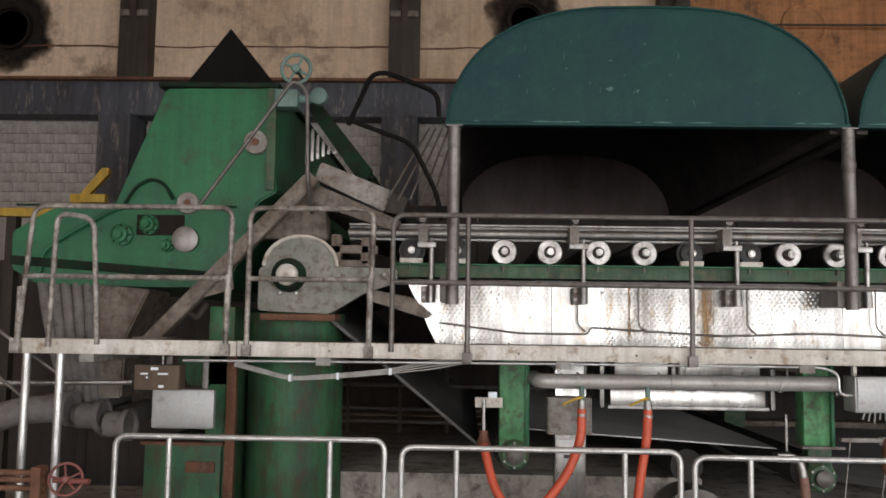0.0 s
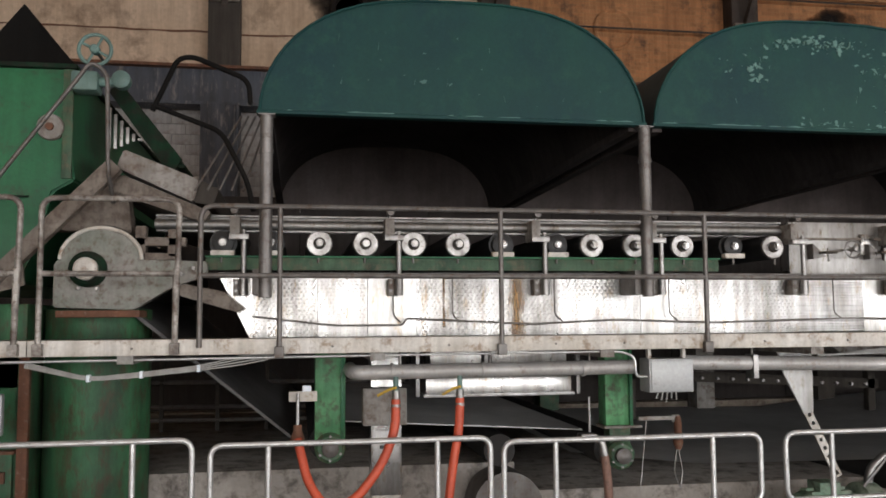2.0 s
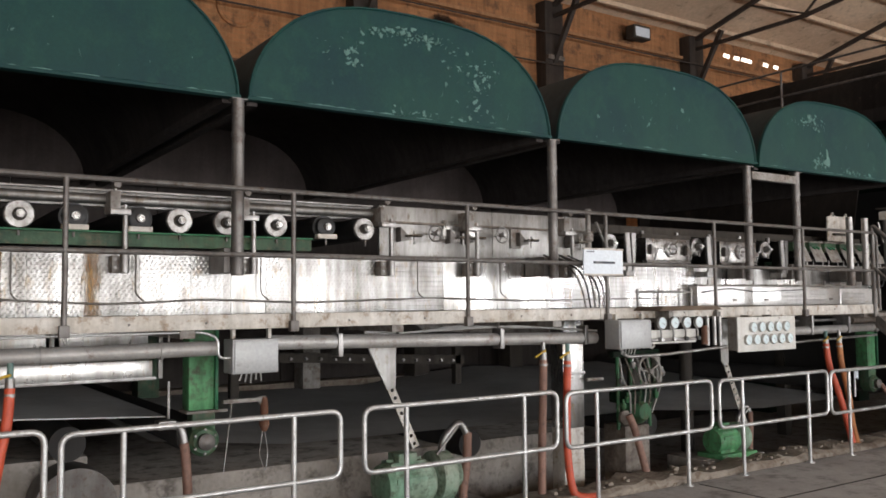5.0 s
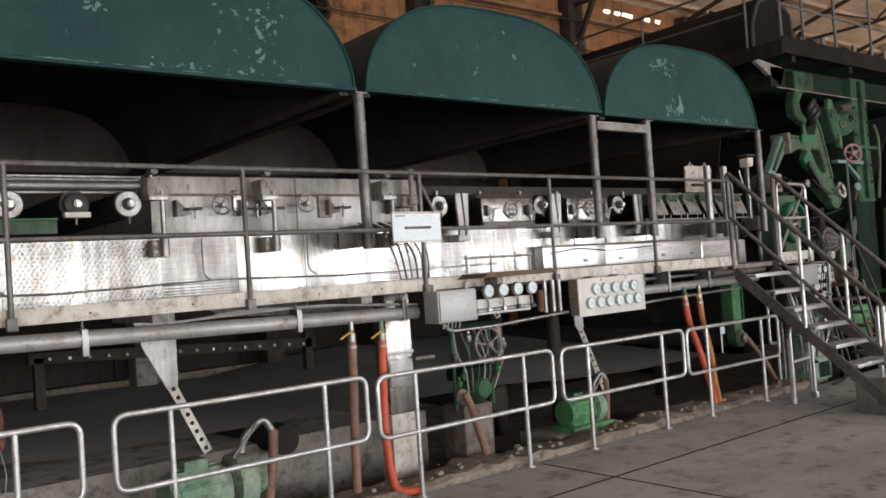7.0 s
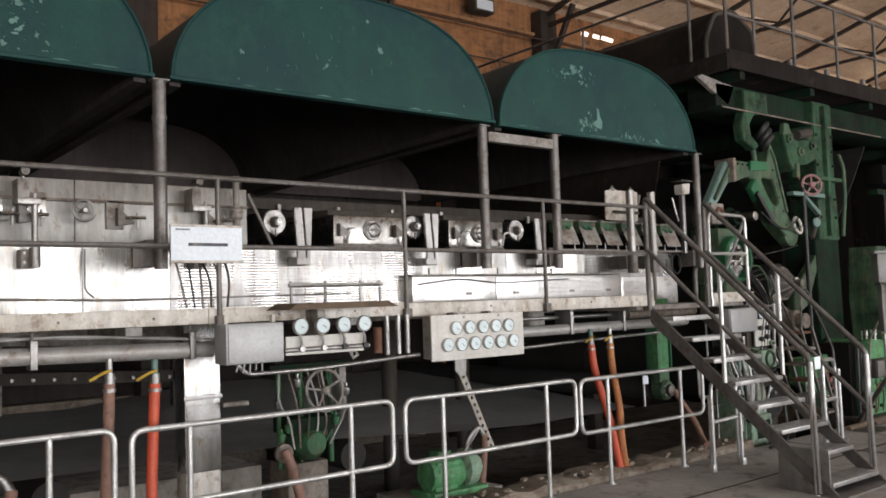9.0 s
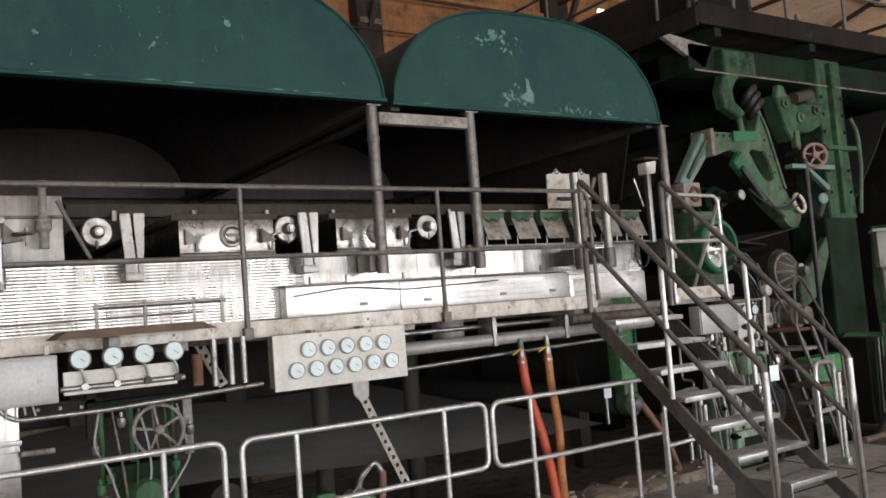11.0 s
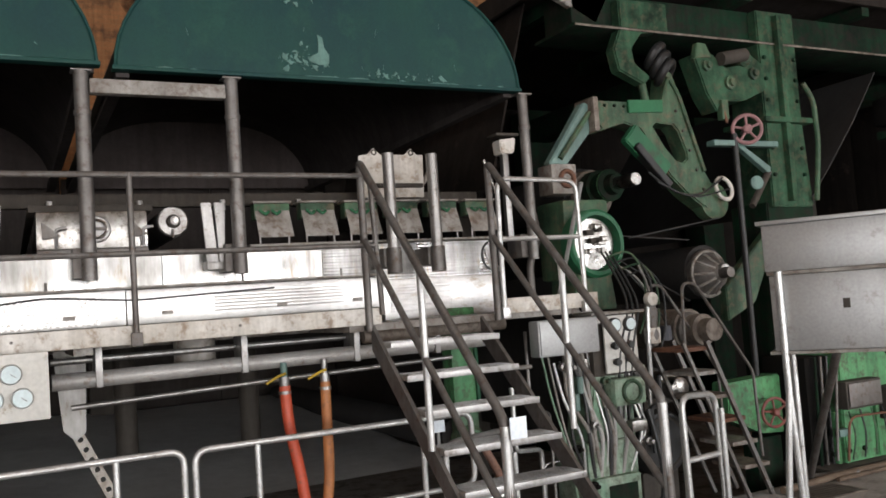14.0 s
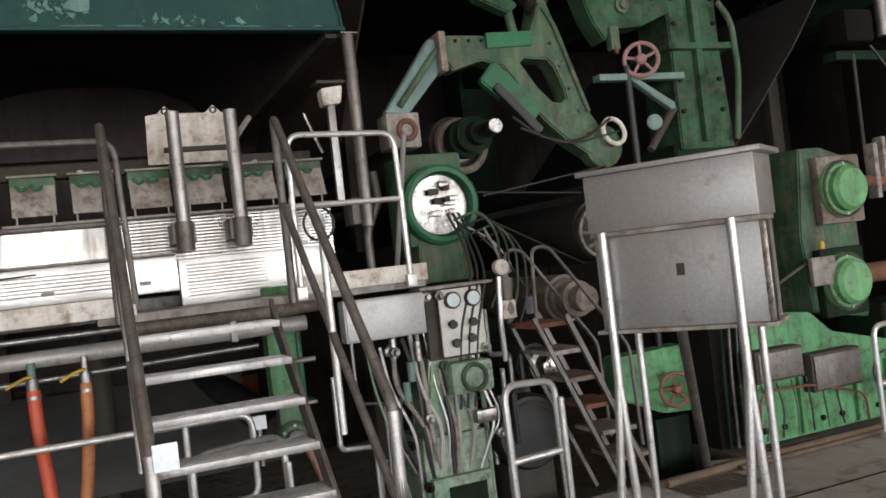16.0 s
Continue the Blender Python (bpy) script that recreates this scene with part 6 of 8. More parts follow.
gp = thing("pressure_gauge_board", (8.0, 5.47, 1.2), "pale steel panel with eleven round pressure gauges", "gauge panel")
part("panel", bm_box(7.535, 8.465, 5.47, 5.485, 1.205, 1.545, 0.004), M_PANEL, gp)
part("back_box", bm_box(7.55, 8.45, 5.486, 5.6, 1.22, 1.54, 0.006), M_GREYPAINT, gp)
for k in range(5):
    dial(gp, 7.76 + 0.133 * k, 5.47, 1.445, 0.052)
for k in range(6):
    dial(gp, 7.675 + 0.133 * k, 5.47, 1.322, 0.052)
for x in (7.85, 8.2):
    part("screw", bm_lathe((x, 5.47, 1.525), (0, -1, 0), [(0, 0.009), (0.006, 0.009)], 8), M_STEEL, gp)
    part("hanger", bm_box(x - 0.015, x + 0.015, 5.57, 5.66, 1.53, 1.56), M_GREYPAINT, gp)

mf = thing("gauge_manifold", (6.7, 5.5, 1.32), "four pressure gauges on a pipe manifold under a small canopy", "gauge manifold")
part("canopy", bm_prism([(6.30, 1.625), (6.36, 1.665), (7.08, 1.665), (7.16, 1.625)], 5.34, 5.66, 0.004), M_WOOD, mf)
part("tray", bm_box(6.36, 6.96, 5.5, 5.52, 1.325, 1.45, 0.004), M_PANEL, mf)
for k in range(4):
    x = 6.44 + 0.165 * k
    dial(mf, x, 5.46, 1.515, 0.055)
    part("stem", bm_tube([(x, 5.47, 1.47), (x + 0.02, 5.47, 1.42), (x + 0.02, 5.48, 1.37)], 0.009, 8, 0.02), M_STEEL, mf)
    part("knob", bm_lathe((x + 0.02, 5.5, 1.365), (0, -1, 0), [(0, 0.012), (0.03, 0.022), (0.045, 0.02)], 12), M_BLACK if k > 1 else M_STEEL, mf)
part("manifold", bm_cyl((6.34, 5.49, 1.36), (7.0, 5.49, 1.36), 0.016, 12), M_STEEL, mf)
part("bracket", bm_box(6.6, 6.66, 5.5, 5.68, 1.44, 1.62, 0.004), M_GREYPAINT, mf)
part("side_filter", bm_cyl((7.08, 5.5, 1.30), (7.08, 5.5, 1.48), 0.03, 14), M_RUST, mf)
for x in (7.2, 7.3, 7.38):
    part("side_tube", bm_cyl((x, 5.56, 1.28), (x, 5.56, 1.56), 0.02, 12), M_STEEL, mf)
pipe([(6.05, 5.58, 1.29), (6.12, 5.58, 1.22), (6.6, 5.58, 1.22), (7.5, 5.58, 1.26)], 0.014, M_STEEL, "bent thin pipe between the gauge panels", 0.06, name="link_pipe")

rg = thing("regulator_stand", (6.85, 6.2, -0.42), "tangle of green valves and pipes with a handwheel", "valve stand")
part("cross_arm", bm_box(6.6, 7.25, 6.22, 6.3, 1.16, 1.22, 0.008), M_GREENDARK, rg)
for x in (6.68, 6.86, 7.12):
    part("upright", bm_cyl((x, 6.25, 0.45), (x, 6.25, 1.18), 0.02, 12), M_GREENSTREAK, rg)
part("body", bm_lathe((6.92, 6.36, 0.62), (0, -1, 0), [(0, 0.14), (0.1, 0.15), (0.18, 0.12), (0.24, 0.08)], 24), M_GREENSTREAK, rg)
part("body_top", bm_box(6.7, 7.1, 6.15, 6.4, 0.70, 0.82, 0.02), M_GREENDARK, rg)
part("lower_stand", bm_box(6.72, 7.06, 6.2, 6.5, -0.43, 0.48, 0.012), M_DIRTY, rg)
for k in range(7):
    a = 0.9 * k
    part("copper_tube", bm_tube([(6.66 + 0.08 * k, 6.2, 1.15), (6.6 + 0.1 * k + 0.06 * math.sin(a), 6.1, 0.95), (6.68 + 0.09 * k, 6.08 + 0.02 * k, 0.78 + 0.05 * math.cos(a)), (6.75 + 0.05 * k, 6.15, 0.6)], 0.008, 6, 0.08), (M_PALECABLE, M_DIRTY, M_GREENSTREAK)[k % 3], rg)
part("drain_hose", bm_tube([(6.62, 6.05, 0.62), (6.66, 6.02, 0.5), (6.74, 5.96, 0.1), (6.76, 5.95, 0.05)], 0.036, 12, 0.08), M_OLDHOSE, rg)
part("side_plate", bm_box(7.18, 7.24, 6.2, 6.26, 0.82, 1.18, 0.005), M_GREYPAINT, rg)
for x, z in ((6.62, 0.9), (6.78, 1.05), (7.2, 0.95), (6.7, 0.72), (7.1, 0.74), (6.64, 0.66)):
    part("fitting", bm_lathe((x, 6.14, z), (0, 0, 1), [(0, 0.015), (0.02, 0.028), (0.06, 0.028), (0.07, 0.012), (0.1, 0.012)], 10), M_STEEL if z > 0.8 else M_GREENSTREAK, rg)
part("flange", bm_lathe((6.66, 6.16, 0.58), (0, -1, 0), [(0, 0.07), (0.03, 0.07), (0.035, 0.05)], 20), M_DIRTY, rg)
handwheel((7.0, 6.12, 1.01), (0, -1, 0.1), 0.155, M_GREYPAINT, "grey handwheel on the green valve stand", 5, 0.013, 0.14)
single("bent_arm", bm_tube([(6.22, 6.2, 0.97), (6.40, 6.17, 0.97)], 0.018, 10), M_GREYPAINT, "short pale bar beside the machine post", "bar")

# sign on the walkway railing
sg = thing("notice_board", (5.85, 5.57, 1.95), "white notice board with a blue-grey line of writing", "sign")
part("board", bm_box(5.63, 6.10, 5.575, 5.59, 1.945, 2.175, 0.004), M_SIGN, sg)
for a, b in (((5.625, 6.105), (2.165, 2.18)), ((5.625, 6.105), (1.94, 1.955))):
    part("frame_edge", bm_box(a[0], a[1], 5.568, 5.592, b[0], b[1], 0.003), M_WHITEPAINT, sg)
part("writing_bar", bm_box(5.74, 6.0, 5.5715, 5.5745, 2.045, 2.065), M_BLUESTEEL, sg)
part("writing_bar", bm_box(5.66, 5.75, 5.5715, 5.5745, 2.145, 2.152), M_BLUESTEEL, sg)
for k in range(6):
    x = 5.78 + 0.055 * k
    single("control_hose", bm_tube([(x, 5.72, 1.66), (x - 0.03 + 0.012 * k, 5.74, 1.85), (x + 0.03 * (k % 3 - 1), 5.85, 2.0), (x + 0.05 + 0.03 * (k % 2), 6.34, 2.16)], 0.008, 8, 0.1), M_CABLE if k % 2 else M_DARKRAIL, "dark control hose rising behind the notice board", "hose", "control hoses")

# cable run lying on the long pipe
cr = thing("cable_run", (5.1, 5.86, 1.45), "pale cables lying along the water pipe", "cable")
for k in range(3):
    part("cable", bm_tube([(3.95 + 0.1 * k, 5.88 + 0.02 * k, 1.485), (4.5, 5.88 + 0.02 * k, 1.50 + 0.014 * k), (5.1, 5.88 + 0.02 * k, 1.515 - 0.008 * k), (5.6, 5.88 + 0.02 * k, 1.475 + 0.004 * k), (5.98, 5.8, 1.45)], 0.008, 6, 0.2), M_PALECABLE, cr)
single("rusty_pipe", bm_tube([(10.4, 6.02, 1.455), (11.5, 6.02, 1.465)], 0.045, 14), M_DIRTY, "dull brown pipe behind the stair", "pipe")
for x, z in ((9.15, 0.0), (10.2, 0.0)):
    single("far_leg", bm_cyl((x, 8.4, -0.43), (x, 8.4, 1.5), 0.09, 16), M_DARKSTEEL, "dark round leg deep under the machine", "machine leg", "far machine legs")
ps = perforated_strut([], (7.43, 1.52), (7.6, 1.2), 6.62, "short perforated strut behind the valve stand")

# ---- fittings on the machine side ----
def clamp(x, label, tall=2.56):
    ob = thing("frame_clamp", (x, 6.38, 1.95), label, "clamp", "frame clamps")
    part("rod", bm_cyl((x, 6.30, 1.99), (x, 6.30, 2.36), 0.02, 12), M_STEEL, ob)
    part("sleeve", bm_cyl((x, 6.30, 1.95), (x, 6.30, 2.08), 0.032, 14), M_STEEL, ob)
    part("wall_plate", bm_box(x - 0.075, x + 0.02, 6.34, CLAD_Y - 0.006, 1.95, 2.07, 0.004), M_GREYPAINT, ob)
    part("arm", bm_box(x - 0.105, x + 0.035, 6.272, 6.34, 2.352, 2.395, 0.008), M_STEEL, ob)
    part("rod_cap", bm_cyl((x, 6.30, 2.394), (x, 6.30, 2.425), 0.014, 10), M_STEEL, ob)
    part("upper_block", bm_box(x - 0.10, x - 0.03, 6.3, 6.5, 2.36, 2.52, 0.008), M_GREYPAINT, ob)
    part("knob", bm_lathe((x - 0.065, 6.3, tall), (0, -1, 0), [(-0.05, 0.02), (0.03, 0.03), (0.06, 0.026)], 14), M_DARKRAIL, ob)
    part("screw", bm_cyl((x - 0.065, 6.32, 2.5), (x - 0.065, 6.32, tall), 0.012, 10), M_STEEL, ob)
    for dz in (1.985, 2.045):
        part("bolt", bm_lathe((x - 0.055, 6.34, dz), (0, -1, 0), [(0, 0.012), (0.012, 0.012)], 6), M_STEEL, ob)
    return ob


for x in (-0.26, 0.86, 1.98, 2.92, 4.13, 5.02, 6.16):
    clamp(x, "steel screw clamp on the machine frame")


def crank_bracket(x, z, label="small dark crank bracket on the aluminium side"):
    ob = thing("crank_bracket", (x, 6.4, z), label, "bracket", "crank brackets")
    part("wedge", bm_prism([(x - 0.06, z + 0.08), (x - 0.06, z - 0.05), (x + 0.06, z - 0.03)], 6.36, CLAD_Y - 0.002, 0.005), M_DARKRAIL, ob)
    part("spindle", bm_tube([(x, 6.42, z), (x, 6.3, z), (x + 0.1, 6.28, z)], 0.012, 8, 0.02), M_BRIGHTSTEEL, ob)
    part("stud", bm_cyl((x + 0.07, 6.35, z - 0.07), (x + 0.07, 6.35, z + 0.04), 0.01, 8), M_STEEL, ob)
    return ob


for x in (4.32, 4.83, 5.0, 5.62, 6.25):
    crank_bracket(x, 2.29)
for x, z in ((4.6, 2.32), (5.33, 2.33)):
    handwheel((x, 6.33, z), (0, -1, 0), 0.07, M_STEEL, "small steel handwheel on the aluminium side", 4, 0.009, 0.11)
for x, z0, z1 in ((4.8, 2.28, 2.45), (5.06, 2.28, 2.45), (5.56, 2.22, 2.42)):
    single("bearing_plate", bm_box(x - 0.06, x + 0.06, 6.42, CLAD_Y - 0.003, z0, z1, 0.006), M_BRIGHTSTEEL if x < 5.5 else M_GREYPAINT, "small steel plate bolted to the machine side", "plate", "bearing plates")
single("side_ledge", bm_box(4.1, 6.55, CLAD_Y - 0.03, CLAD_Y - 0.002, 2.40, 2.42, 0.003), M_DIRTY, "rust-stained ledge along the aluminium side", "ledge")
single("seam_strip", bm_box(-0.45, 6.55, CLAD_Y - 0.014, CLAD_Y - 0.006, 2.095, 2.125, 0.003), M_DARKRAIL, "dark joint strip above the cladding", "strip")

# rust run on the cladding and thin conduits along its foot
for x, w, h in ((1.79, 0.16, 0.44), (1.22, 0.03, 0.38)):
    single("rust_run", bm_box(x - w / 2, x + w / 2, CLAD_Y - 0.0052, CLAD_Y - 0.0042, 2.09 - h, 2.09), M_STAIN, "brown rust stain running down the cladding", "stain", "rust stains")
cond = thing("side_conduit", (3, 6.35, 1.72), "thin grey conduit looping along the cladding foot", "conduit")
part("tube", bm_tube([(-0.2, 6.36, 1.80), (0.4, 6.36, 1.73), (0.9, 6.36, 1.73), (0.92, 6.36, 1.78), (1.9, 6.36, 1.73), (2.6, 6.36, 1.76), (3.4, 6.36, 1.73), (4.6, 6.36, 1.76), (5.6, 6.36, 1.73), (7.4, 6.36, 1.74)], 0.007, 6, 0.06), M_DARKRAIL, cond)
for x in (0.83, 1.28, 2.08, 3.02, 4.45, 5.35):
    part("riser", bm_tube([(x, 6.40, 2.08), (x, 6.40, 1.80), (x + 0.05, 6.36, 1.75)], 0.006, 6, 0.04), M_DARKRAIL, cond)
cond2 = thing("side_conduit", (8.4, 6.1, 1.92), "thin cable with clips along the skirt box", "conduit")
part("tube", bm_tube([(8.05, 6.31, 1.80), (8.5, 6.31, 1.845), (9.0, 6.31, 1.80), (9.9, 6.31, 1.83)], 0.006, 6, 0.1), M_CABLE, cond2)
for x in (8.2, 8.5, 9.0, 9.7, 10.4):
    part("clip", bm_cyl((x, 6.35, 1.88), (x, 6.35, 1.94), 0.008, 8), M_DARKRAIL, cond2)
pipe([(6.6, 5.9, 1.80), (7.4, 5.9, 1.80)], 0.014, M_STEEL, "thin steel pipe above the walkway deck", 0, name="deck_pipe")
for x in (6.62, 6.9, 7.2, 7.38):
    single("pipe_rest", bm_cyl((x, 5.9, 1.645), (x, 5.9, 1.83), 0.012, 8), M_STEEL, "small upright rest under the deck pipe", "rest", "pipe rests")

# suction boxes, support plates and couch-end rolls
def suction_box(x0, x1):
    c = (x0 + x1) / 2
    ob = thing("suction_box", (c, 6.4, 2.13), "bright steel suction box with a hand valve on the end", "suction box", "suction boxes")
    part("box", bm_box(x0, x1, 6.38, 10.9, 2.14, 2.375, 0.01), M_BRIGHTSTEEL, ob)
    part("top_plate", bm_box(x0 - 0.04, x1 + 0.04, 6.4, 10.9, 2.376, 2.42, 0.006), M_DARKSTEEL, ob)
    part("valve_flange", bm_lathe((c + 0.02, 6.379, 2.26), (0, -1, 0), [(0, 0.085), (0.012, 0.085), (0.02, 0.075)], 28), M_STEEL, ob)
    part("valve_wheel", bm_ring((c + 0.02, 6.33, 2.26), (0, -1, 0), 0.055, 0.009, 24, 8), M_BRIGHTSTEEL, ob)
    part("valve_bar", bm_box(c - 0.035, c + 0.075, 6.32, 6.34, 2.25, 2.27, 0.004), M_DARKRAIL, ob)
    for x in (x0 + 0.09, x1 - 0.05):
        part("crank_block", bm_prism([(x - 0.06, 2.31), (x - 0.06, 2.2), (x + 0.05, 2.22)], 6.33, 6.379, 0.005), M_DARKRAIL, ob)
        part("crank_rod", bm_tube([(x + 0.02, 6.36, 2.15), (x + 0.02, 6.33, 2.26), (x + 0.08, 6.33, 2.27)], 0.011, 8, 0.02), M_STEEL, ob)
    part("foot_strip", bm_box(x0, x1, 6.37, 6.44, 2.112, 2.138, 0.003), M_DARKRAIL, ob)
    return ob


suction_box(7.27, 7.96)
suction_box(8.46, 9.11)


def support_plates(x):
    ob = thing("support_plates", (x, 6.3, 1.98), "pair of leaning steel support plates", "support", "support plates")
    part("plate", bm_prism([(x - 0.085, 2.41), (x - 0.02, 2.41), (x + 0.01, 2.02), (x - 0.06, 2.02)], 6.28, 6.31, 0.005), M_STEEL, ob)
    part("plate", bm_prism([(x + 0.0, 2.41), (x + 0.075, 2.41), (x + 0.05, 2.02), (x + 0.02, 2.02)], 6.28, 6.31, 0.005), M_STEEL, ob)
    part("foot", bm_box(x - 0.06, x + 0.06, 6.3, CLAD_Y - 0.002, 1.97, 2.03, 0.005), M_STEEL, ob)
    return ob


for x in (6.95, 8.2, 9.52):
    support_plates(x)
for x in (6.74, 8.06, 9.27):
    ob = table_roll(x, 0.10, z=2.30)
for x0, x1 in ((6.6, 11.7),):
    tb2 = thing("top_beam", (9, 6.6, 2.42), "dark upper frame beam above the suction boxes", "beam")
    part("web", bm_box(x0, x1, 6.62, 6.7, 2.43, 2.52, 0.005), M_DARKSTEEL, tb2)
    for k in range(9):
        part("stud", bm_cyl((6.9 + 0.55 * k, 6.6, 2.40), (6.9 + 0.55 * k, 6.6, 2.47), 0.02, 8), M_STEEL, tb2)
single("valve_tower", bm_lathe((6.42, 6.35, 2.2), (0, 0, 1), [(0, 0.03), (0.1, 0.03), (0.12, 0.05), (0.18, 0.05), (0.2, 0.025), (0.38, 0.025), (0.4, 0.04), (0.43, 0.03)], 16), M_GREYPAINT, "grey upright valve on the machine side", "valve")
single("leaning_bar", bm_tube([(6.5, 6.32, 2.5), (6.68, 6.3, 2.12)], 0.014, 8), M_DARKRAIL, "thin dark bar leaning on the machine side", "bar")

def flap(x):
    ob = thing("doctor_flap", (x, 6.4, 2.12), "green hinged flap with a grey lower lip", "flap", "row of flaps")
    part("hinge_plate", bm_box(x - 0.125, x + 0.125, 6.36, 6.46, 2.30, 2.41, 0.008), M_GREENWORN, ob)
    part("top_edge", bm_box(x - 0.135, x + 0.135, 6.34, 6.48, 2.411, 2.425, 0.003), M_GREYPAINT, ob)
    part("lip", bm_prism([(0, 0), (0.15, 0.05), (0.15, 0.06), (0, 0.012)], x - 0.12, x + 0.12, m=Matrix.Translation((0, 6.28, 2.17)) @ Matrix(((0, 1, 0, 0), (0.55, 0, 0, 0), (0.9, 0, 1, 0), (0, 0, 0, 1)))), M_GREYPAINT, ob)
    for dx in (-0.06, 0.02):
        part("wing_nut", bm_tube([(x + dx - 0.03, 6.34, 2.36), (x + dx, 6.32, 2.33), (x + dx + 0.03, 6.34, 2.35)], 0.011, 8, 0.01), M_GREEN, ob)
    for dx in (-0.1, 0.1):
        part("stay", bm_cyl((x + dx, 6.33, 2.11), (x + dx, 6.33, 2.2), 0.007, 6), M_STEEL, ob)
    return ob


for k in range(6):
    flap(9.93 + 0.328 * k)
single("flap_ledge", bm_box(9.75, 11.75, 6.3, CLAD_Y + 0.1, 2.112, 2.128, 0.003), M_GREYPAINT, "grey ledge under the row of flaps", "ledge")

lug = thing("lug_plate", (10.86, 6.4, 2.42), "pale lifting plate with two eye lugs", "plate")
part("plate", bm_prism([(10.60, 2.45), (10.61, 2.76), (10.68, 2.77), (10.73, 2.82), (10.78, 2.77), (10.98, 2.77), (11.03, 2.82), (11.08, 2.77), (11.13, 2.77), (11.12, 2.45)], 6.40, 6.42, 0.003), M_WHITEPAINT, lug)
for x in (10.73, 11.03):
    part("eye", bm_ring((x, 6.398, 2.785), (0, 1, 0), 0.018, 0.006, 16, 6), M_DARKSTEEL, lug)
part("rail", bm_box(10.7, 11.1, 6.36, 6.399, 2.52, 2.55, 0.004), M_DARKSTEEL, lug)
part("stay", bm_tube([(11.12, 6.42, 2.55), (11.28, 6.5, 2.75)], 0.02, 6), M_GREYPAINT, lug)
for x in (10.75, 11.10):
    tb = thing("guide_tube", (x, 6.2, 1.9), "short upright grey steel guide tube", "tube", "guide tubes")
    part("tube", bm_cyl((x, 6.2, 1.95), (x, 6.2, 2.74), 0.042, 20), M_STEEL, tb)
    part("socket", bm_cyl((x, 6.2, 1.88), (x, 6.2, 2.06), 0.055, 20), M_DARKRAIL, tb)
    part("bracket", bm_box(x - 0.07, x + 0.07, 6.22, CLAD_Y - 0.002, 1.93, 2.06, 0.005), M_DARKRAIL, tb)
ll = thing("spot_lamp", (11.8, 6.3, 2.1), "small square lamp on a post beside the stair", "lamp")
part("post", bm_box(11.765, 11.815, 6.28, 6.33, 2.1, 2.78, 0.005), M_STEEL, ll)
part("head", bm_prism([(11.72, 2.87), (11.87, 2.89), (11.85, 2.77), (11.73, 2.76)], 6.24, 6.36, 0.008), M_WHITEPAINT, ll)
part("hood", bm_box(11.69, 11.89, 6.22, 6.38, 2.90, 2.92, 0.003), M_DARKSTEEL, ll)
part("bracket_arm", bm_tube([(11.6, 6.3, 2.72), (11.66, 6.3, 2.55), (11.7, 6.3, 2.45)], 0.012, 8, 0.03), M_BRIGHTSTEEL, ll)
single("cable_loop", bm_ring((11.62, 6.30, 1.98), (0.2, -1, 0), 0.11, 0.009, 28, 8), M_CABLE, "coiled black cable on the cladding", "cable")
single("outlet_pipe", bm_tube([(11.95, 6.3, 1.55), (11.95, 6.3, 1.9), (12.05, 6.3, 2.1), (12.05, 6.35, 2.3)], 0.03, 12, 0.06), M_DARKRAIL, "dark upright pipe at the cladding end", "pipe")

# ---- stair up to the walkway ----
stair = thing("steel_stair", (10.8, 4.8, 0.0), "open steel stair with ridged treads up to the walkway", "stair")
SX0, SX1, RAIL_X, TOP_Y, TOP_Z, FOOT_Y = 10.33, 11.12, 11.25, 5.66, 1.52, 4.0
for x in (SX0, SX1):
    bm = bmesh.new()
    w = 0.085
    prof = [(TOP_Y, TOP_Z + 0.02), (TOP_Y, TOP_Z - 0.14), (FOOT_Y + 0.05, 0.0), (FOOT_Y - 0.1, 0.0)]
    a = [bm.verts.new((x - 0.012, y, z)) for y, z in prof]
    b = [bm.verts.new((x + 0.012, y, z)) for y, z in prof]
    bm.faces.new(a)
    bm.faces.new(b[::-1])
    for i in range(4):
        bm.faces.new((a[(i + 1) % 4], a[i], b[i], b[(i + 1) % 4]))
    bmesh.ops.recalc_face_normals(bm, faces=bm.faces[:])
    part("stringer", bm, M_DARKRAIL, stair)
for k in range(1, 9):
    z = TOP_Z - 0.19 * (k - 0.5)
    y = TOP_Y - (TOP_Y - FOOT_Y) * (k - 0.5) / 8
    t = part("tread", bm_box(SX0 + 0.013, SX1 - 0.013, y - 0.13, y + 0.09, z - 0.03, z, 0.004), M_GREYPAINT, stair, "ridged grey stair tread")
    part("nosing", bm_box(SX0 + 0.013, SX1 - 0.013, y - 0.137, y - 0.131, z - 0.035, z + 0.002, 0.002), M_STEEL, t)
    for j in range(7):
        part("ridge", bm_box(SX0 + 0.03, SX1 - 0.03, y - 0.11 + 0.028 * j, y - 0.10 + 0.028 * j, z, z + 0.004), M_STEEL, t)
part("foot_plate", bm_box(SX0 - 0.05, SX1 + 0.05, FOOT_Y - 0.15, FOOT_Y + 0.1, -0.005, 0.012, 0.003), M_DARKRAIL, stair)
part("kick_plate", bm_box(SX0 - 0.008, SX0 + 0.004, 3.98, 4.42, 0.0, 0.36, 0.003), M_STEEL, stair)
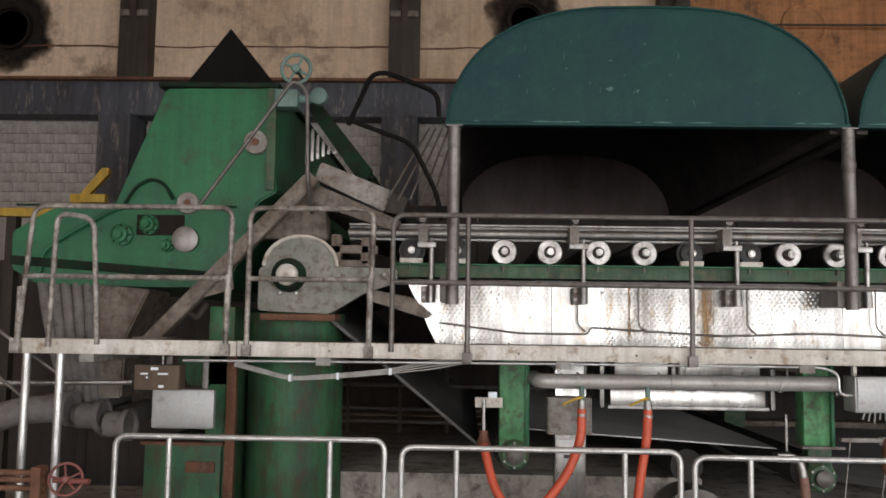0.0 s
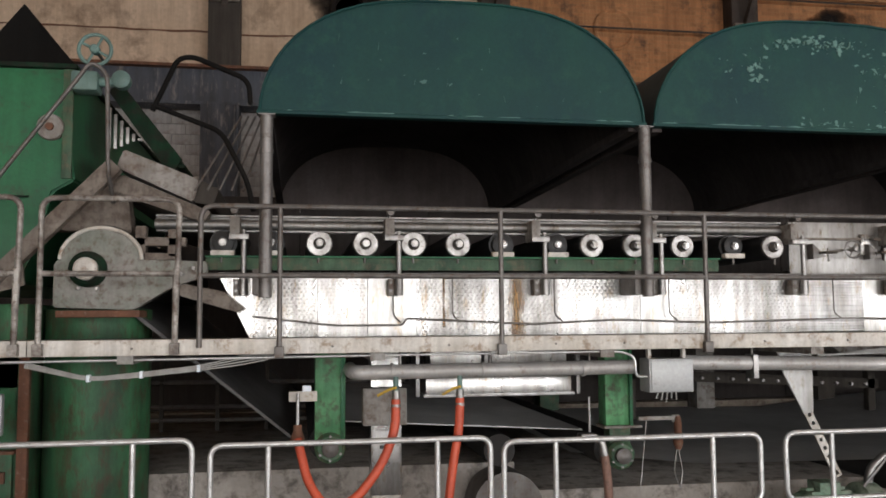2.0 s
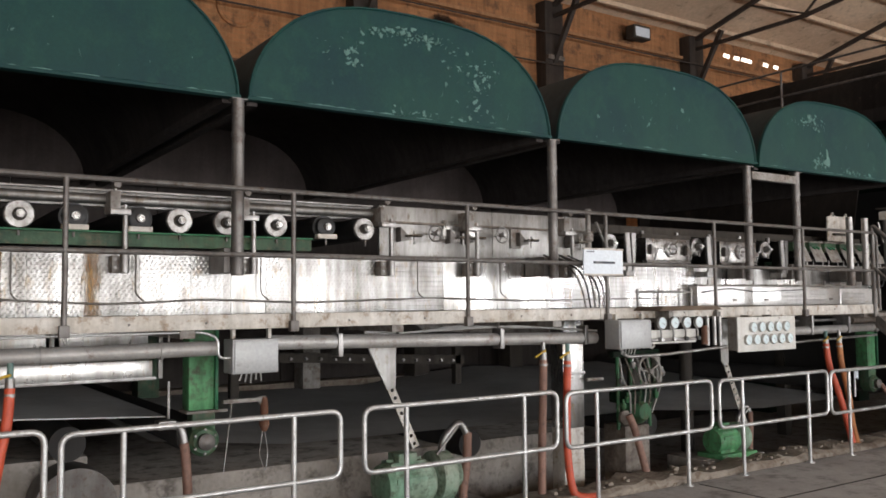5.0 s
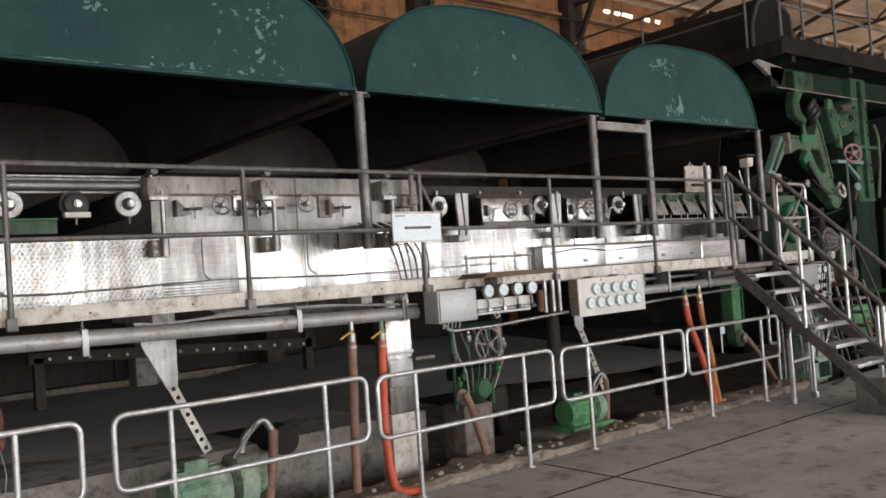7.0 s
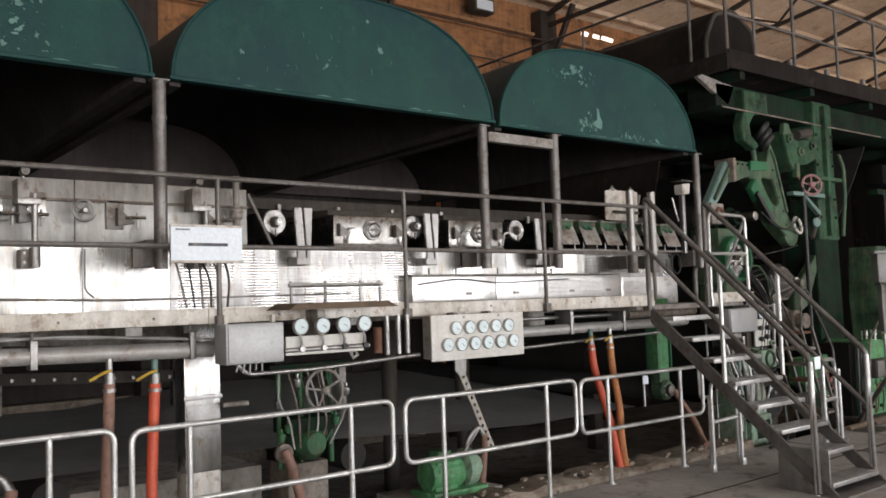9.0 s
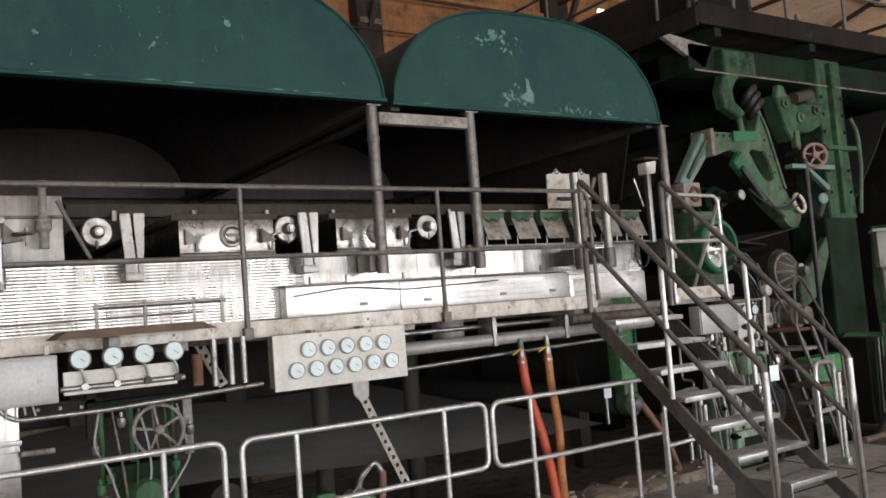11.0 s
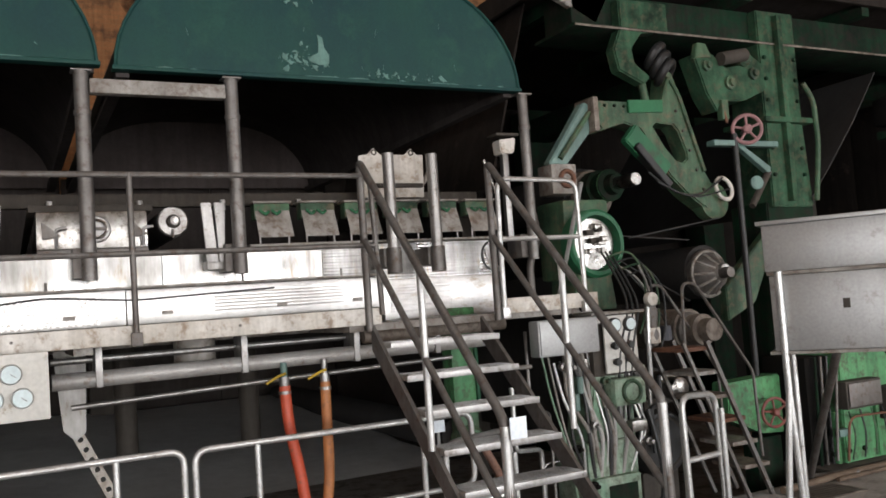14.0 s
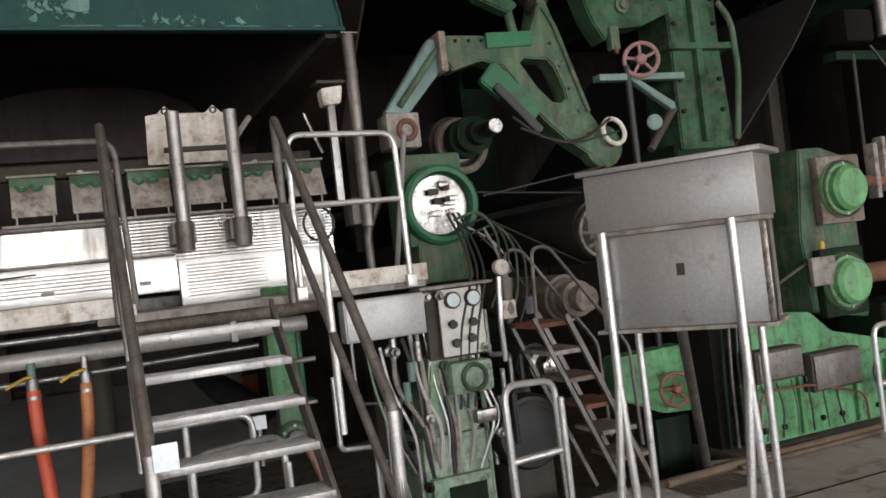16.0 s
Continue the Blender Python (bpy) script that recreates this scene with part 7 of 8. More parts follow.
for x in (SX0 - 0.02, RAIL_X):
    hr = thing("stair_railing", (x, 4.1, 0.0), "thick dull steel handrail of the stair with newel posts", "railing", "stair railings")
    part("top_rail", bm_tube([(x, TOP_Y, 1.5), (x, TOP_Y, 2.58), (x, 4.09, 1.09), (x, 4.07, 0.0)], 0.024, 14, 0.05), M_DARKRAIL, hr)
    part("mid_rail", bm_tube([(x, TOP_Y, 2.08), (x, 4.1, 0.62)], 0.02, 12), M_DARKRAIL, hr)
    part("baluster", bm_cyl((x, 4.88, 0.85), (x, 4.88, 1.83), 0.02, 12), M_RAIL, hr)
    if x == RAIL_X:
        for y, z in ((5.3, 1.2), (4.3, 0.3)):
            part("stand_off", bm_cyl((SX1 + 0.01, y, z), (x, y, z), 0.014, 10), M_DARKRAIL, hr)
    part("newel", bm_cyl((x, 4.085, -0.005), (x, 4.085, 1.06), 0.025, 14), M_RAIL, hr)
    part("newel_foot", bm_cyl((x, 4.085, -0.005), (x, 4.085, 0.01), 0.05, 14), M_RAIL, hr)
tag = single("stair_tag", bm_box(10.315, 10.405, 4.045, 4.05, 1.0, 1.1, 0.002), M_SIGN, "small white tag fixed to the stair newel", "tag")
railing("landing_railing", [[(11.30, Y, 1.52), (11.31, Y, 2.47), (11.97, Y, 2.455), (11.98, Y, 1.52)], [(11.30, Y, 2.05), (11.98, Y, 2.05)], [(12.06, Y + 0.5, 1.52), (12.06, Y + 0.05, 2.45)]],
        [(11.30, 1.55, 2.1), (11.98, 1.55, 2.1)], Y, M_RAIL, 0.017, "galvanised landing railing beside the stair")
# fence that runs behind the stair
railing("low_railing", [[(10.55, 5.2, -0.01), (10.55, 5.2, 0.82), (11.02, 5.25, 0.84), (11.03, 5.25, -0.01)], [(10.55, 5.2, 0.45), (11.03, 5.25, 0.45)]], [(10.55, 0.03, 0.7), (11.03, 0.03, 0.7)], 5.22, M_RAIL, 0.018, "low tube railing behind the stair")

# ---- electrical cabinet on a stand, seen from behind ----
def cabinet():
    a, b = Vector((12.585, 4.53, 0)), Vector((13.05, 3.85, 0))
    d = (b - a).normalized()
    back = Vector((-d.y, d.x, 0)) * -1
    if back.dot(Vector((1, 0.6, 0))) < 0:
        back = -back
    w = (b - a).length
    m = Matrix.Translation(a) @ Matrix((Vector((d.x, back.x, 0, 0)), Vector((d.y, back.y, 0, 0)), Vector((0, 0, 1, 0)), Vector((0, 0, 0, 1))))
    ob = thing("control_cabinet", (a + b) / 2, "grey steel control cabinet on splayed tube legs, seen from behind", "cabinet")
    part("lower_case", bm_box(0.0, w, 0.0, 0.28, 1.19, 1.665, 0.008, m=m), M_CABSHEET, ob)
    part("upper_case", bm_box(-0.02, w + 0.01, -0.015, 0.34, 1.69, 1.985, 0.008, m=m), M_CABSHEET, ob)
    part("lid", bm_box(-0.05, w + 0.05, -0.04, 0.38, 1.986, 2.012, 0.004, m=m), M_CABSHEET, ob)
    part("joint_strip", bm_box(-0.01, w + 0.005, -0.02, 0.3, 1.666, 1.689, 0.003, m=m), M_GREYPAINT, ob)
    part("bottom_lip", bm_box(-0.03, w + 0.03, -0.02, 0.3, 1.17, 1.189, 0.003, m=m), M_GREYPAINT, ob)
    part("edge_strip", bm_box(w + 0.0, w + 0.03, -0.01, 0.06, 1.19, 1.665, 0.004, m=m), M_BRIGHTSTEEL, ob)
    part("stain", bm_box(w * 0.5, w * 0.5 + 0.04, -0.004, -0.001, 1.44, 1.5, 0.001, m=m), M_DARKSTEEL, ob)
    for u in (0.06, w - 0.12):
        p = m @ Vector((u, -0.035, 0))
        leg = part("leg", bm_cyl((p.x, p.y, 0.9), (p.x, p.y, 1.69), 0.022, 14), M_RAIL, ob)
        for off in ((-0.13, -0.03), (0.05, 0.03)):
            q = p + d * off[0] * 0.6 + back * off[1]
            part("leg_tube", bm_cyl((q.x, q.y, -0.005), (p.x, p.y, 0.95), 0.021, 12), M_RAIL, leg)
        q = p + back * 0.35
        part("rear_leg", bm_cyl((q.x, q.y, -0.005), (q.x, q.y, 1.18), 0.02, 12), M_RAIL, ob)
    p = m @ Vector((w * 0.42, 0.16, 0))
    part("cable_duct", bm_tube([(p.x, p.y, 1.19), (13.9, 5.5, 0.06), (13.98, 5.58, 0.03), (14.4, 5.45, 0.03)], 0.028, 12, 0.05), M_DARKRAIL, ob)
    return ob


cabinet()

# ---- press section ----
def plate(parent, name, profile, y0, y1, mat, bevel=0.012, label=""):
    return part(name, bm_prism(profile, y0, y1, bevel), mat, parent, label)


pf = thing("paper_press", (14.8, 6.3, -0.42), "tall worn green press frame with columns and beams", "press frame")
plate(pf, "column", [(14.58, 2.3), (14.58, 4.15), (15.07, 4.15), (15.07, 3.1), (15.12, 2.3)], 6.2, 6.6, M_PRESSGREEN)
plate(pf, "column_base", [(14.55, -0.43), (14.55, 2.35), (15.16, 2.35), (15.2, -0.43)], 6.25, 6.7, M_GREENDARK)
part("column_rib", bm_box(14.78, 14.84, 6.14, 6.22, 2.35, 4.1, 0.006), M_PRESSGREEN, pf)
part("column_cap", bm_box(14.5, 15.15, 6.12, 6.65, 3.08, 3.13, 0.006), M_PRESSGREEN, pf)
plate(pf, "column", [(17.57, -0.43), (17.57, 4.15), (18.05, 4.15), (18.05, -0.43)], 6.2, 6.6, M_PRESSGREEN)
part("column_rib", bm_box(17.76, 17.82, 6.14, 6.22, 0, 4.1, 0.006), M_PRESSGREEN, pf)
# Beams and ties below the catwalk: their shade is part of the dark green.
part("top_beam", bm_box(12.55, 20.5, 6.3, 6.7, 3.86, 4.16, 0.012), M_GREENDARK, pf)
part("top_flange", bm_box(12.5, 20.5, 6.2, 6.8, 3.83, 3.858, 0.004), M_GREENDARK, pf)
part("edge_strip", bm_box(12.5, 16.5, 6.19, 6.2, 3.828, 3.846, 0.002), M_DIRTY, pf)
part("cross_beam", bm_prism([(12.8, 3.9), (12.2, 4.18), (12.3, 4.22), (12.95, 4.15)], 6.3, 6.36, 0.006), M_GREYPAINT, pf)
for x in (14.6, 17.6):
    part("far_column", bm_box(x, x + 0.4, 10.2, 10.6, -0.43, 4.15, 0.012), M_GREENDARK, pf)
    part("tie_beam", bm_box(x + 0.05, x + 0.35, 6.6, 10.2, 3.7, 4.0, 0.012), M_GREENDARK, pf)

la = thing("lifting_arm", (13.2, 6.2, 2.27), "worn green swing arm with an opening in its side", "swing arm")
part("casting", bm_pierced([(12.56, 3.10), (12.60, 3.20), (12.95, 3.20), (13.24, 3.195), (13.31, 3.22), (13.38, 3.46), (13.42, 3.495), (13.46, 3.47), (13.52, 3.30), (13.64, 2.90), (13.74, 2.62), (13.87, 2.42), (13.86, 2.28), (13.72, 2.29),
                            (13.52, 2.42), (13.34, 2.58), (13.14, 2.86), (13.06, 2.97), (12.90, 3.02), (12.78, 2.99), (12.66, 2.95)],
                           [(13.20, 3.0), (13.24, 3.035), (13.42, 3.02), (13.47, 2.97), (13.54, 2.79), (13.545, 2.73), (13.50, 2.695), (13.43, 2.71), (13.32, 2.82)], 6.16, 6.34), M_GREENWORN, la)
part("casting_rib", bm_tube([(13.30, 6.15, 3.20), (13.40, 6.15, 3.44), (13.50, 6.15, 3.28), (13.72, 6.15, 2.62)], 0.018, 8, 0.05), M_GREENWORN, la)
part("rubber_pad", bm_prism([(12.90, 2.80), (12.95, 2.84), (13.27, 2.50), (13.22, 2.46)], 6.05, 6.14, 0.006), M_BLACK, la)
part("end_flange", bm_box(12.56, 12.61, 6.12, 6.38, 2.94, 3.22, 0.008), M_DIRTY, la)
plate(la, "cover", [(12.82, 2.86), (12.95, 3.0), (13.30, 2.66), (13.19, 2.53)], 6.08, 6.16, M_GREEN, label="bright green cover plate")
plate(la, "cover", [(12.93, 3.1), (12.93, 3.21), (13.3, 3.225), (13.3, 3.12)], 6.13, 6.158, M_GREEN, 0.005)
part("pivot", bm_lathe((13.84, 6.2, 2.36), (0, -1, 0), [(-0.1, 0.16), (0.02, 0.16), (0.05, 0.1)], 24), M_GREENWORN, la)
part("guard_hoop", bm_ring((13.90, 6.12, 2.46), (0.1, -1, 0.2), 0.1, 0.018, 24, 8), M_WHITEPAINT, la)
part("left_link", bm_prism([(12.14, 2.68), (12.30, 2.66), (12.62, 3.0), (12.60, 3.17), (12.52, 3.19)], 6.2, 6.3, 0.01), M_TEAL, la)
part("link_groove", bm_tube([(12.24, 6.185, 2.72), (12.56, 6.185, 3.1)], 0.022, 8), M_GREENWORN, la)
part("end_block", bm_box(12.12, 12.36, 6.15, 6.35, 2.43, 2.67, 0.015), M_GREYPAINT, la)
part("block_ring", bm_ring((12.26, 6.14, 2.55), (0, -1, 0), 0.06, 0.02, 24, 8), M_RUST, la)
for k in range(7):
    part("bolt", bm_lathe((12.7 + 0.1 * k, 6.16, 3.16), (0, -1, 0), [(0, 0.014), (0.015, 0.012)], 6), M_GREENDARK, la)
part("hook_arm", bm_prism([(12.97, 4.1), (12.97, 3.85), (12.88, 3.66), (12.92, 3.48), (13.18, 3.37), (13.26, 3.44), (13.1, 3.55), (13.08, 3.68), (13.2, 3.82), (13.5, 3.84), (13.5, 4.1)], 6.2, 6.32, 0.012), M_PRESSGREEN, la)
part("link_rod", bm_tube([(13.18, 6.25, 3.45), (13.22, 6.25, 3.22)], 0.035, 12), M_GREENWORN, la)
for k in range(3):
    part("air_bellows", bm_ring((13.32 + 0.05 * k, 6.2, 3.62 - 0.07 * k), (0.5, -0.6, -0.6), 0.10, 0.04, 24, 10), M_BLACK, la)
part("air_hose", bm_tube([(13.05, 6.1, 2.6), (13.25, 6.05, 2.42), (13.55, 6.05, 2.38), (13.85, 6.08, 2.55)], 0.01, 8, 0.15), M_CABLE, la)

ua = thing("roll_lifter", (14.2, 6.2, 3.16), "worn green upper roll arm bolted to the column", "roll arm")
plate(ua, "arm", [(13.72, 3.66), (13.78, 3.5), (13.84, 3.32), (13.95, 3.15), (14.02, 3.25), (14.3, 3.27), (14.58, 3.38), (14.58, 3.62), (14.4, 3.72), (14.3, 3.6), (14.1, 3.56), (13.95, 3.68)], 6.16, 6.36, M_PRESSGREEN)
part("cylinder", bm_cyl((14.0, 6.12, 3.62), (14.3, 6.12, 3.68), 0.06, 18), M_DARKSTEEL, ua)
part("cap", bm_lathe((14.32, 6.2, 3.66), (0, -1, 0), [(-0.1, 0.08), (0.06, 0.08), (0.08, 0.06)], 20), M_GREENWORN, ua)
for cx, cz, r in ((13.86, 3.56, 0.05), (14.12, 3.42, 0.06), (14.42, 3.52, 0.055)):
    part("boss", bm_lathe((cx, 6.16, cz), (0, -1, 0), [(0, r), (0.03, r), (0.035, r * 0.6), (0.06, r * 0.55)], 18), M_GREENWORN, ua)
part("lug", bm_prism([(13.72, 3.62), (13.76, 3.76), (13.86, 3.76), (13.92, 3.64)], 6.14, 6.2, 0.006), M_GREENWORN, ua)
part("hanger", bm_box(13.98, 14.06, 6.13, 6.2, 3.08, 3.26, 0.01), M_GREENWORN, ua)
part("chain", bm_tube([(14.0, 6.15, 3.2), (14.02, 6.13, 3.05)], 0.015, 8), M_RUST, ua)

def press_roll(x, z, r, label, mat, y0=6.4, y1=10.6, end=M_STEEL, shaft=0.06, y_shaft=None):
    ob = thing("press_roll", (x, y0, z - r), label, "roll", "press rolls")
    part("shell", bm_cyl((x, y0, z), (x, y1, z), r, 40), mat, ob)
    part("end_ring", bm_lathe((x, y0 - 0.001, z), (0, -1, 0), [(0, r * 0.85), (0.03, r * 0.85), (0.05, r * 0.75), (0.05, r * 0.5), (0.1, r * 0.45), (0.14, r * 0.3)], 32), M_DARKRAIL, ob)
    part("shaft", bm_lathe((x, y0 - 0.05, z), (0, -1, 0), [(0, shaft * 1.4), (0.12, shaft * 1.4), (0.13, shaft), ((y0 - 0.05) - (y_shaft or y0 - 0.25), shaft), ((y0 - 0.05) - (y_shaft or y0 - 0.25) + 0.006, shaft * 0.9)], 24), end, ob)
    return ob


press_roll(12.9, 2.54, 0.21, "dark felt roll with a green bearing and bright shaft", M_FELT, 6.82, 10.6, M_BRIGHTSTEEL, 0.055, 6.085)
rb = thing("roll_bearing", (12.9, 6.5, 2.38), "stepped dark green bearing housing on the felt roll", "bearing")
part("housing", bm_lathe((12.9, 6.66, 2.54), (0, -1, 0), [(0, 0.15), (0.1, 0.15), (0.11, 0.12), (0.2, 0.12), (0.21, 0.135), (0.25, 0.135), (0.26, 0.09), (0.34, 0.085)], 32), M_GREENDARK, rb)
part("bright_ring", bm_ring((12.9, 6.43, 2.54), (0, -1, 0), 0.125, 0.012, 32, 8), M_GREENBRIGHT, rb)
part("worn_rim", bm_ring((12.91, 6.7, 2.5), (0, -1, 0), 0.19, 0.03, 36, 8), M_DIRTY, rb)
press_roll(13.86, 1.75, 0.24, "dark wrapped roll with a slotted hub", M_FELT, 6.4, 10.6)
hub = thing("slotted_hub", (13.82, 6.3, 1.5), "pale slotted roll end hub", "hub")
part("cone", bm_lathe((13.84, 6.41, 1.73), (0, -1, 0), [(0, 0.2), (0.08, 0.19), (0.2, 0.1), (0.24, 0.05), (0.34, 0.045)], 36), M_DARKRAIL, hub)
for k in range(10):
    a = 2 * math.pi * k / 10
    part("spoke", bm_tube([(13.84 + 0.19 * math.cos(a), 6.32, 1.73 + 0.19 * math.sin(a)), (13.84 + 0.07 * math.cos(a), 6.19, 1.73 + 0.07 * math.sin(a))], 0.014, 6), M_GREYPAINT, hub)
part("rim", bm_ring((13.84, 6.33, 1.73), (0, -1, 0), 0.2, 0.014, 36, 8), M_GREYPAINT, hub)
press_roll(13.25, 1.28, 0.17, "small pale roll beside the ladder", M_DIRTY, 6.0, 10.6, M_DIRTY, 0.09, 5.72)
press_roll(13.1, 0.82, 0.15, "bright roll end low beside the valve stand", M_FELT, 6.3, 10.6, M_BRIGHTSTEEL, 0.09, 6.0)

# felt runs
felt = thing("press_felt", (14, 8.5, 1.6), "dark grey press felt running between rolls", "felt")
def felt_run(p, q):
    (x0, z0), (x1, z1) = p, q
    n = Vector((z1 - z0, -(x1 - x0))).normalized() * 0.006
    part("run", bm_prism([(x0 + n.x, z0 + n.y), (x1 + n.x, z1 + n.y), (x1 - n.x, z1 - n.y), (x0 - n.x, z0 - n.y)], 6.5, 10.4), M_FELT, felt)
felt_run((12.5, 2.15), (13.8, 2.05))
felt_run((12.6, 2.1), (13.75, 1.5))
felt_run((15.35, 2.3), (15.75, 2.72))
felt_run((15.75, 2.72), (16.2, 3.22))
felt_run((16.2, 3.22), (16.62, 3.76))
felt_run((12.4, 1.8), (12.6, 0.4))

# drum with a see-through green ring on its stand
dr = thing("drive_drum", (12.38, 6.0, 1.5), "green ringed drum with bright fittings inside", "drum")
part("body", bm_box(12.18, 12.62, 6.12, 6.5, 1.75, 2.38, 0.03), M_GREENWORN, dr)
part("ring", bm_lathe((12.40, 6.12, 2.02), (0, -1, 0), [(0, 0.27), (0.1, 0.27), (0.12, 0.25), (0.12, 0.22), (0.04, 0.21)], 40), M_GREEN, dr)
part("face", bm_lathe((12.40, 6.078, 2.02), (0, -1, 0), [(0, 0.208), (0.01, 0.2)], 36), M_BRIGHTSTEEL, dr, "pale inner disc with fittings")
rngd = random.Random(8)
for k in range(9):
    a, rr = rngd.uniform(0, 6.28), rngd.uniform(0.02, 0.14)
    x, z = 12.40 + rr * math.cos(a), 2.02 + rr * math.sin(a)
    part("fitting", bm_box(x - rngd.uniform(0.02, 0.05), x + rngd.uniform(0.02, 0.05), 6.02, 6.07, z - 0.02, z + 0.02, 0.006), M_DARKSTEEL if k % 2 else M_BRIGHTSTEEL, dr)
part("pedestal", bm_prism([(12.22, 1.5), (12.24, 1.8), (12.58, 1.8), (12.62, 1.5)], 6.1, 6.45, 0.012), M_GREENWORN, dr)
for k in range(3):
    part("cable", bm_tube([(12.42 + 0.04 * k, 6.0, 1.95), (12.46 + 0.04 * k, 5.85, 1.7), (12.42 + 0.05 * k, 5.72, 1.52), (12.3 + 0.06 * k, 5.72, 1.2), (12.25 + 0.05 * k, 5.74, 0.7)], 0.009, 8, 0.12), M_CABLE, dr)
part("loop_wire", bm_tube([(12.55, 6.0, 1.85), (12.7, 5.95, 1.75), (12.85, 5.95, 1.55), (12.72, 5.9, 1.4)], 0.008, 8, 0.1), M_PALECABLE, dr)

vs = thing("valve_cluster", (12.2, 5.8, -0.02), "worn green hydraulic stand with valves, gauges and hoses", "hydraulic stand")
part("pedestal", bm_box(11.98, 12.42, 5.78, 6.2, -0.43, 0.55, 0.02), M_GREENPALE, vs)
part("lower_block", bm_box(12.0, 12.4, 5.72, 5.78, 0.02, 0.30, 0.012), M_GREENPALE, vs)
part("panel_open", bm_box(12.1, 12.36, 5.712, 5.719, 0.05, 0.24, 0.004), M_GREENDARK, vs)
part("neck", bm_prism([(12.02, 0.55), (12.1, 1.05), (12.36, 1.05), (12.4, 0.55)], 5.8, 6.1, 0.015), M_GREENPALE, vs)
part("valve_block", bm_box(12.18, 12.47, 5.66, 5.8, 0.80, 1.0, 0.03), M_GREENPALE, vs)
part("valve_ring", bm_ring((12.33, 5.65, 0.9), (0, -1, 0), 0.08, 0.015, 20, 8), M_GREENWORN, vs)
part("switch", bm_box(12.33, 12.47, 5.68, 5.76, 0.60, 0.68, 0.008), M_BRIGHTSTEEL, vs)
gpan = part("gauge_plate", bm_box(12.17, 12.47, 5.72, 5.74, 1.04, 1.46, 0.006), M_PANEL, vs, "pale gauge plate with two dials")
for x in (12.26, 12.40):
    part("gauge", bm_lathe((x, 5.72, 1.39), (0, -1, 0), [(0, 0.055), (0.025, 0.055), (0.03, 0.05)], 24), M_BLACK, gpan)
    part("dial", bm_lathe((x, 5.689, 1.39), (0, -1, 0), [(0, 0.043), (0.002, 0.043)], 24), M_DIAL, gpan)
for x, z in ((12.24, 1.24), (12.38, 1.24), (12.25, 1.12), (12.36, 1.14)):
    part("knob", bm_lathe((x, 5.72, z), (0, -1, 0), [(0, 0.02), (0.03, 0.03), (0.05, 0.025)], 14), M_BLACK, gpan)
part("plate_shelf", bm_box(12.05, 12.55, 5.70, 5.9, 1.47, 1.49, 0.004), M_GREYPAINT, vs)
part("back_plate", bm_box(12.1, 12.5, 5.78, 6.1, 1.02, 1.468, 0.01), M_DARKSTEEL, vs)
rngv = random.Random(12)
for k in range(16):
    x = 11.7 + 0.05 * k
    z1 = rngv.uniform(1.15, 1.3)
    part("hose", bm_tube([(x, 5.86, z1), (x + rngv.uniform(-0.06, 0.06), 5.80, 0.9), (x + rngv.uniform(-0.02, 0.14), 5.76, 0.6), (11.9 + 0.03 * k, 5.8, rngv.uniform(0.0, 0.4))], rngv.choice((0.008, 0.012, 0.016)), 8, 0.1), rngv.choice((M_PALECABLE, M_RAIL, M_GREENPALE, M_CABLE, M_GREYPAINT)), vs)
for x, z in ((11.86, 1.14), (11.96, 0.98), (12.02, 1.1), (11.92, 0.86)):
    part("fitting", bm_cyl((x, 5.78, z - 0.06), (x, 5.78, z + 0.06), 0.025, 12), M_BRIGHTSTEEL if z > 1.05 else M_TEAL, vs)
part("side_valve", bm_lathe((12.68, 5.78, 1.2), (0, 0, 1), [(0, 0.03), (0.08, 0.05), (0.16, 0.035), (0.24, 0.05), (0.34, 0.05), (0.38, 0.02)], 16), M_DARKRAIL, vs)
part("side_gauge", bm_lathe((12.62, 5.7, 1.56), (0, -1, 0), [(-0.03, 0.05), (0.02, 0.05), (0.025, 0.04)], 20), M_WHITEPAINT, vs)
part("side_pipe", bm_tube([(12.62, 5.75, 1.5), (12.6, 5.75, 1.2), (12.62, 5.78, 0.95)], 0.018, 10, 0.05), M_RAIL, vs)
part("side_lever", bm_tube([(12.66, 5.75, 1.55), (12.6, 5.72, 1.7), (12.54, 5.72, 1.82)], 0.01, 8), M_STEEL, vs)
part("trailing_cable", bm_tube([(12.5, 5.7, 0.75), (12.55, 5.65, 0.4), (12.5, 5.6, 0.1), (12.3, 5.5, 0.02), (11.9, 5.45, 0.015)], 0.018, 8, 0.12), M_CABLE, vs)
cbx = thing("cable_cabinet", (11.78, 5.66, 1.22), "flat grey steel terminal box beside the landing", "terminal box")
part("case", bm_box(11.52, 12.03, 5.6, 5.72, 1.22, 1.47, 0.012), M_BOXGREY, cbx)
part("lid", bm_box(11.53, 12.02, 5.588, 5.6, 1.23, 1.46, 0.006), M_BOXGREY, cbx)

# small guard rail and steps before the press
railing("low_railing", [[(12.21, 5.0, -0.01), (12.20, 5.0, 0.92), (12.54, 5.05, 0.90), (12.56, 5.05, -0.01)], [(12.21, 5.0, 0.5), (12.56, 5.05, 0.5)]], [(12.21, 0.03, 0.8), (12.56, 0.03, 0.8)], 5.02, M_RAIL, 0.02, "short galvanised hoop rail before the press")
st2 = thing("press_steps", (13.1, 5.6, 0.0), "narrow rusty step ladder leading up into the press", "steps")
for k in range(6):
    x, z = 13.48 - 0.105 * k, 0.25 + 0.186 * k
    part("step", bm_box(x - 0.26, x + 0.0, 5.5, 5.85, z - 0.03, z, 0.004), (M_DIRTY, M_GREYPAINT, M_RUST)[k % 3], st2)
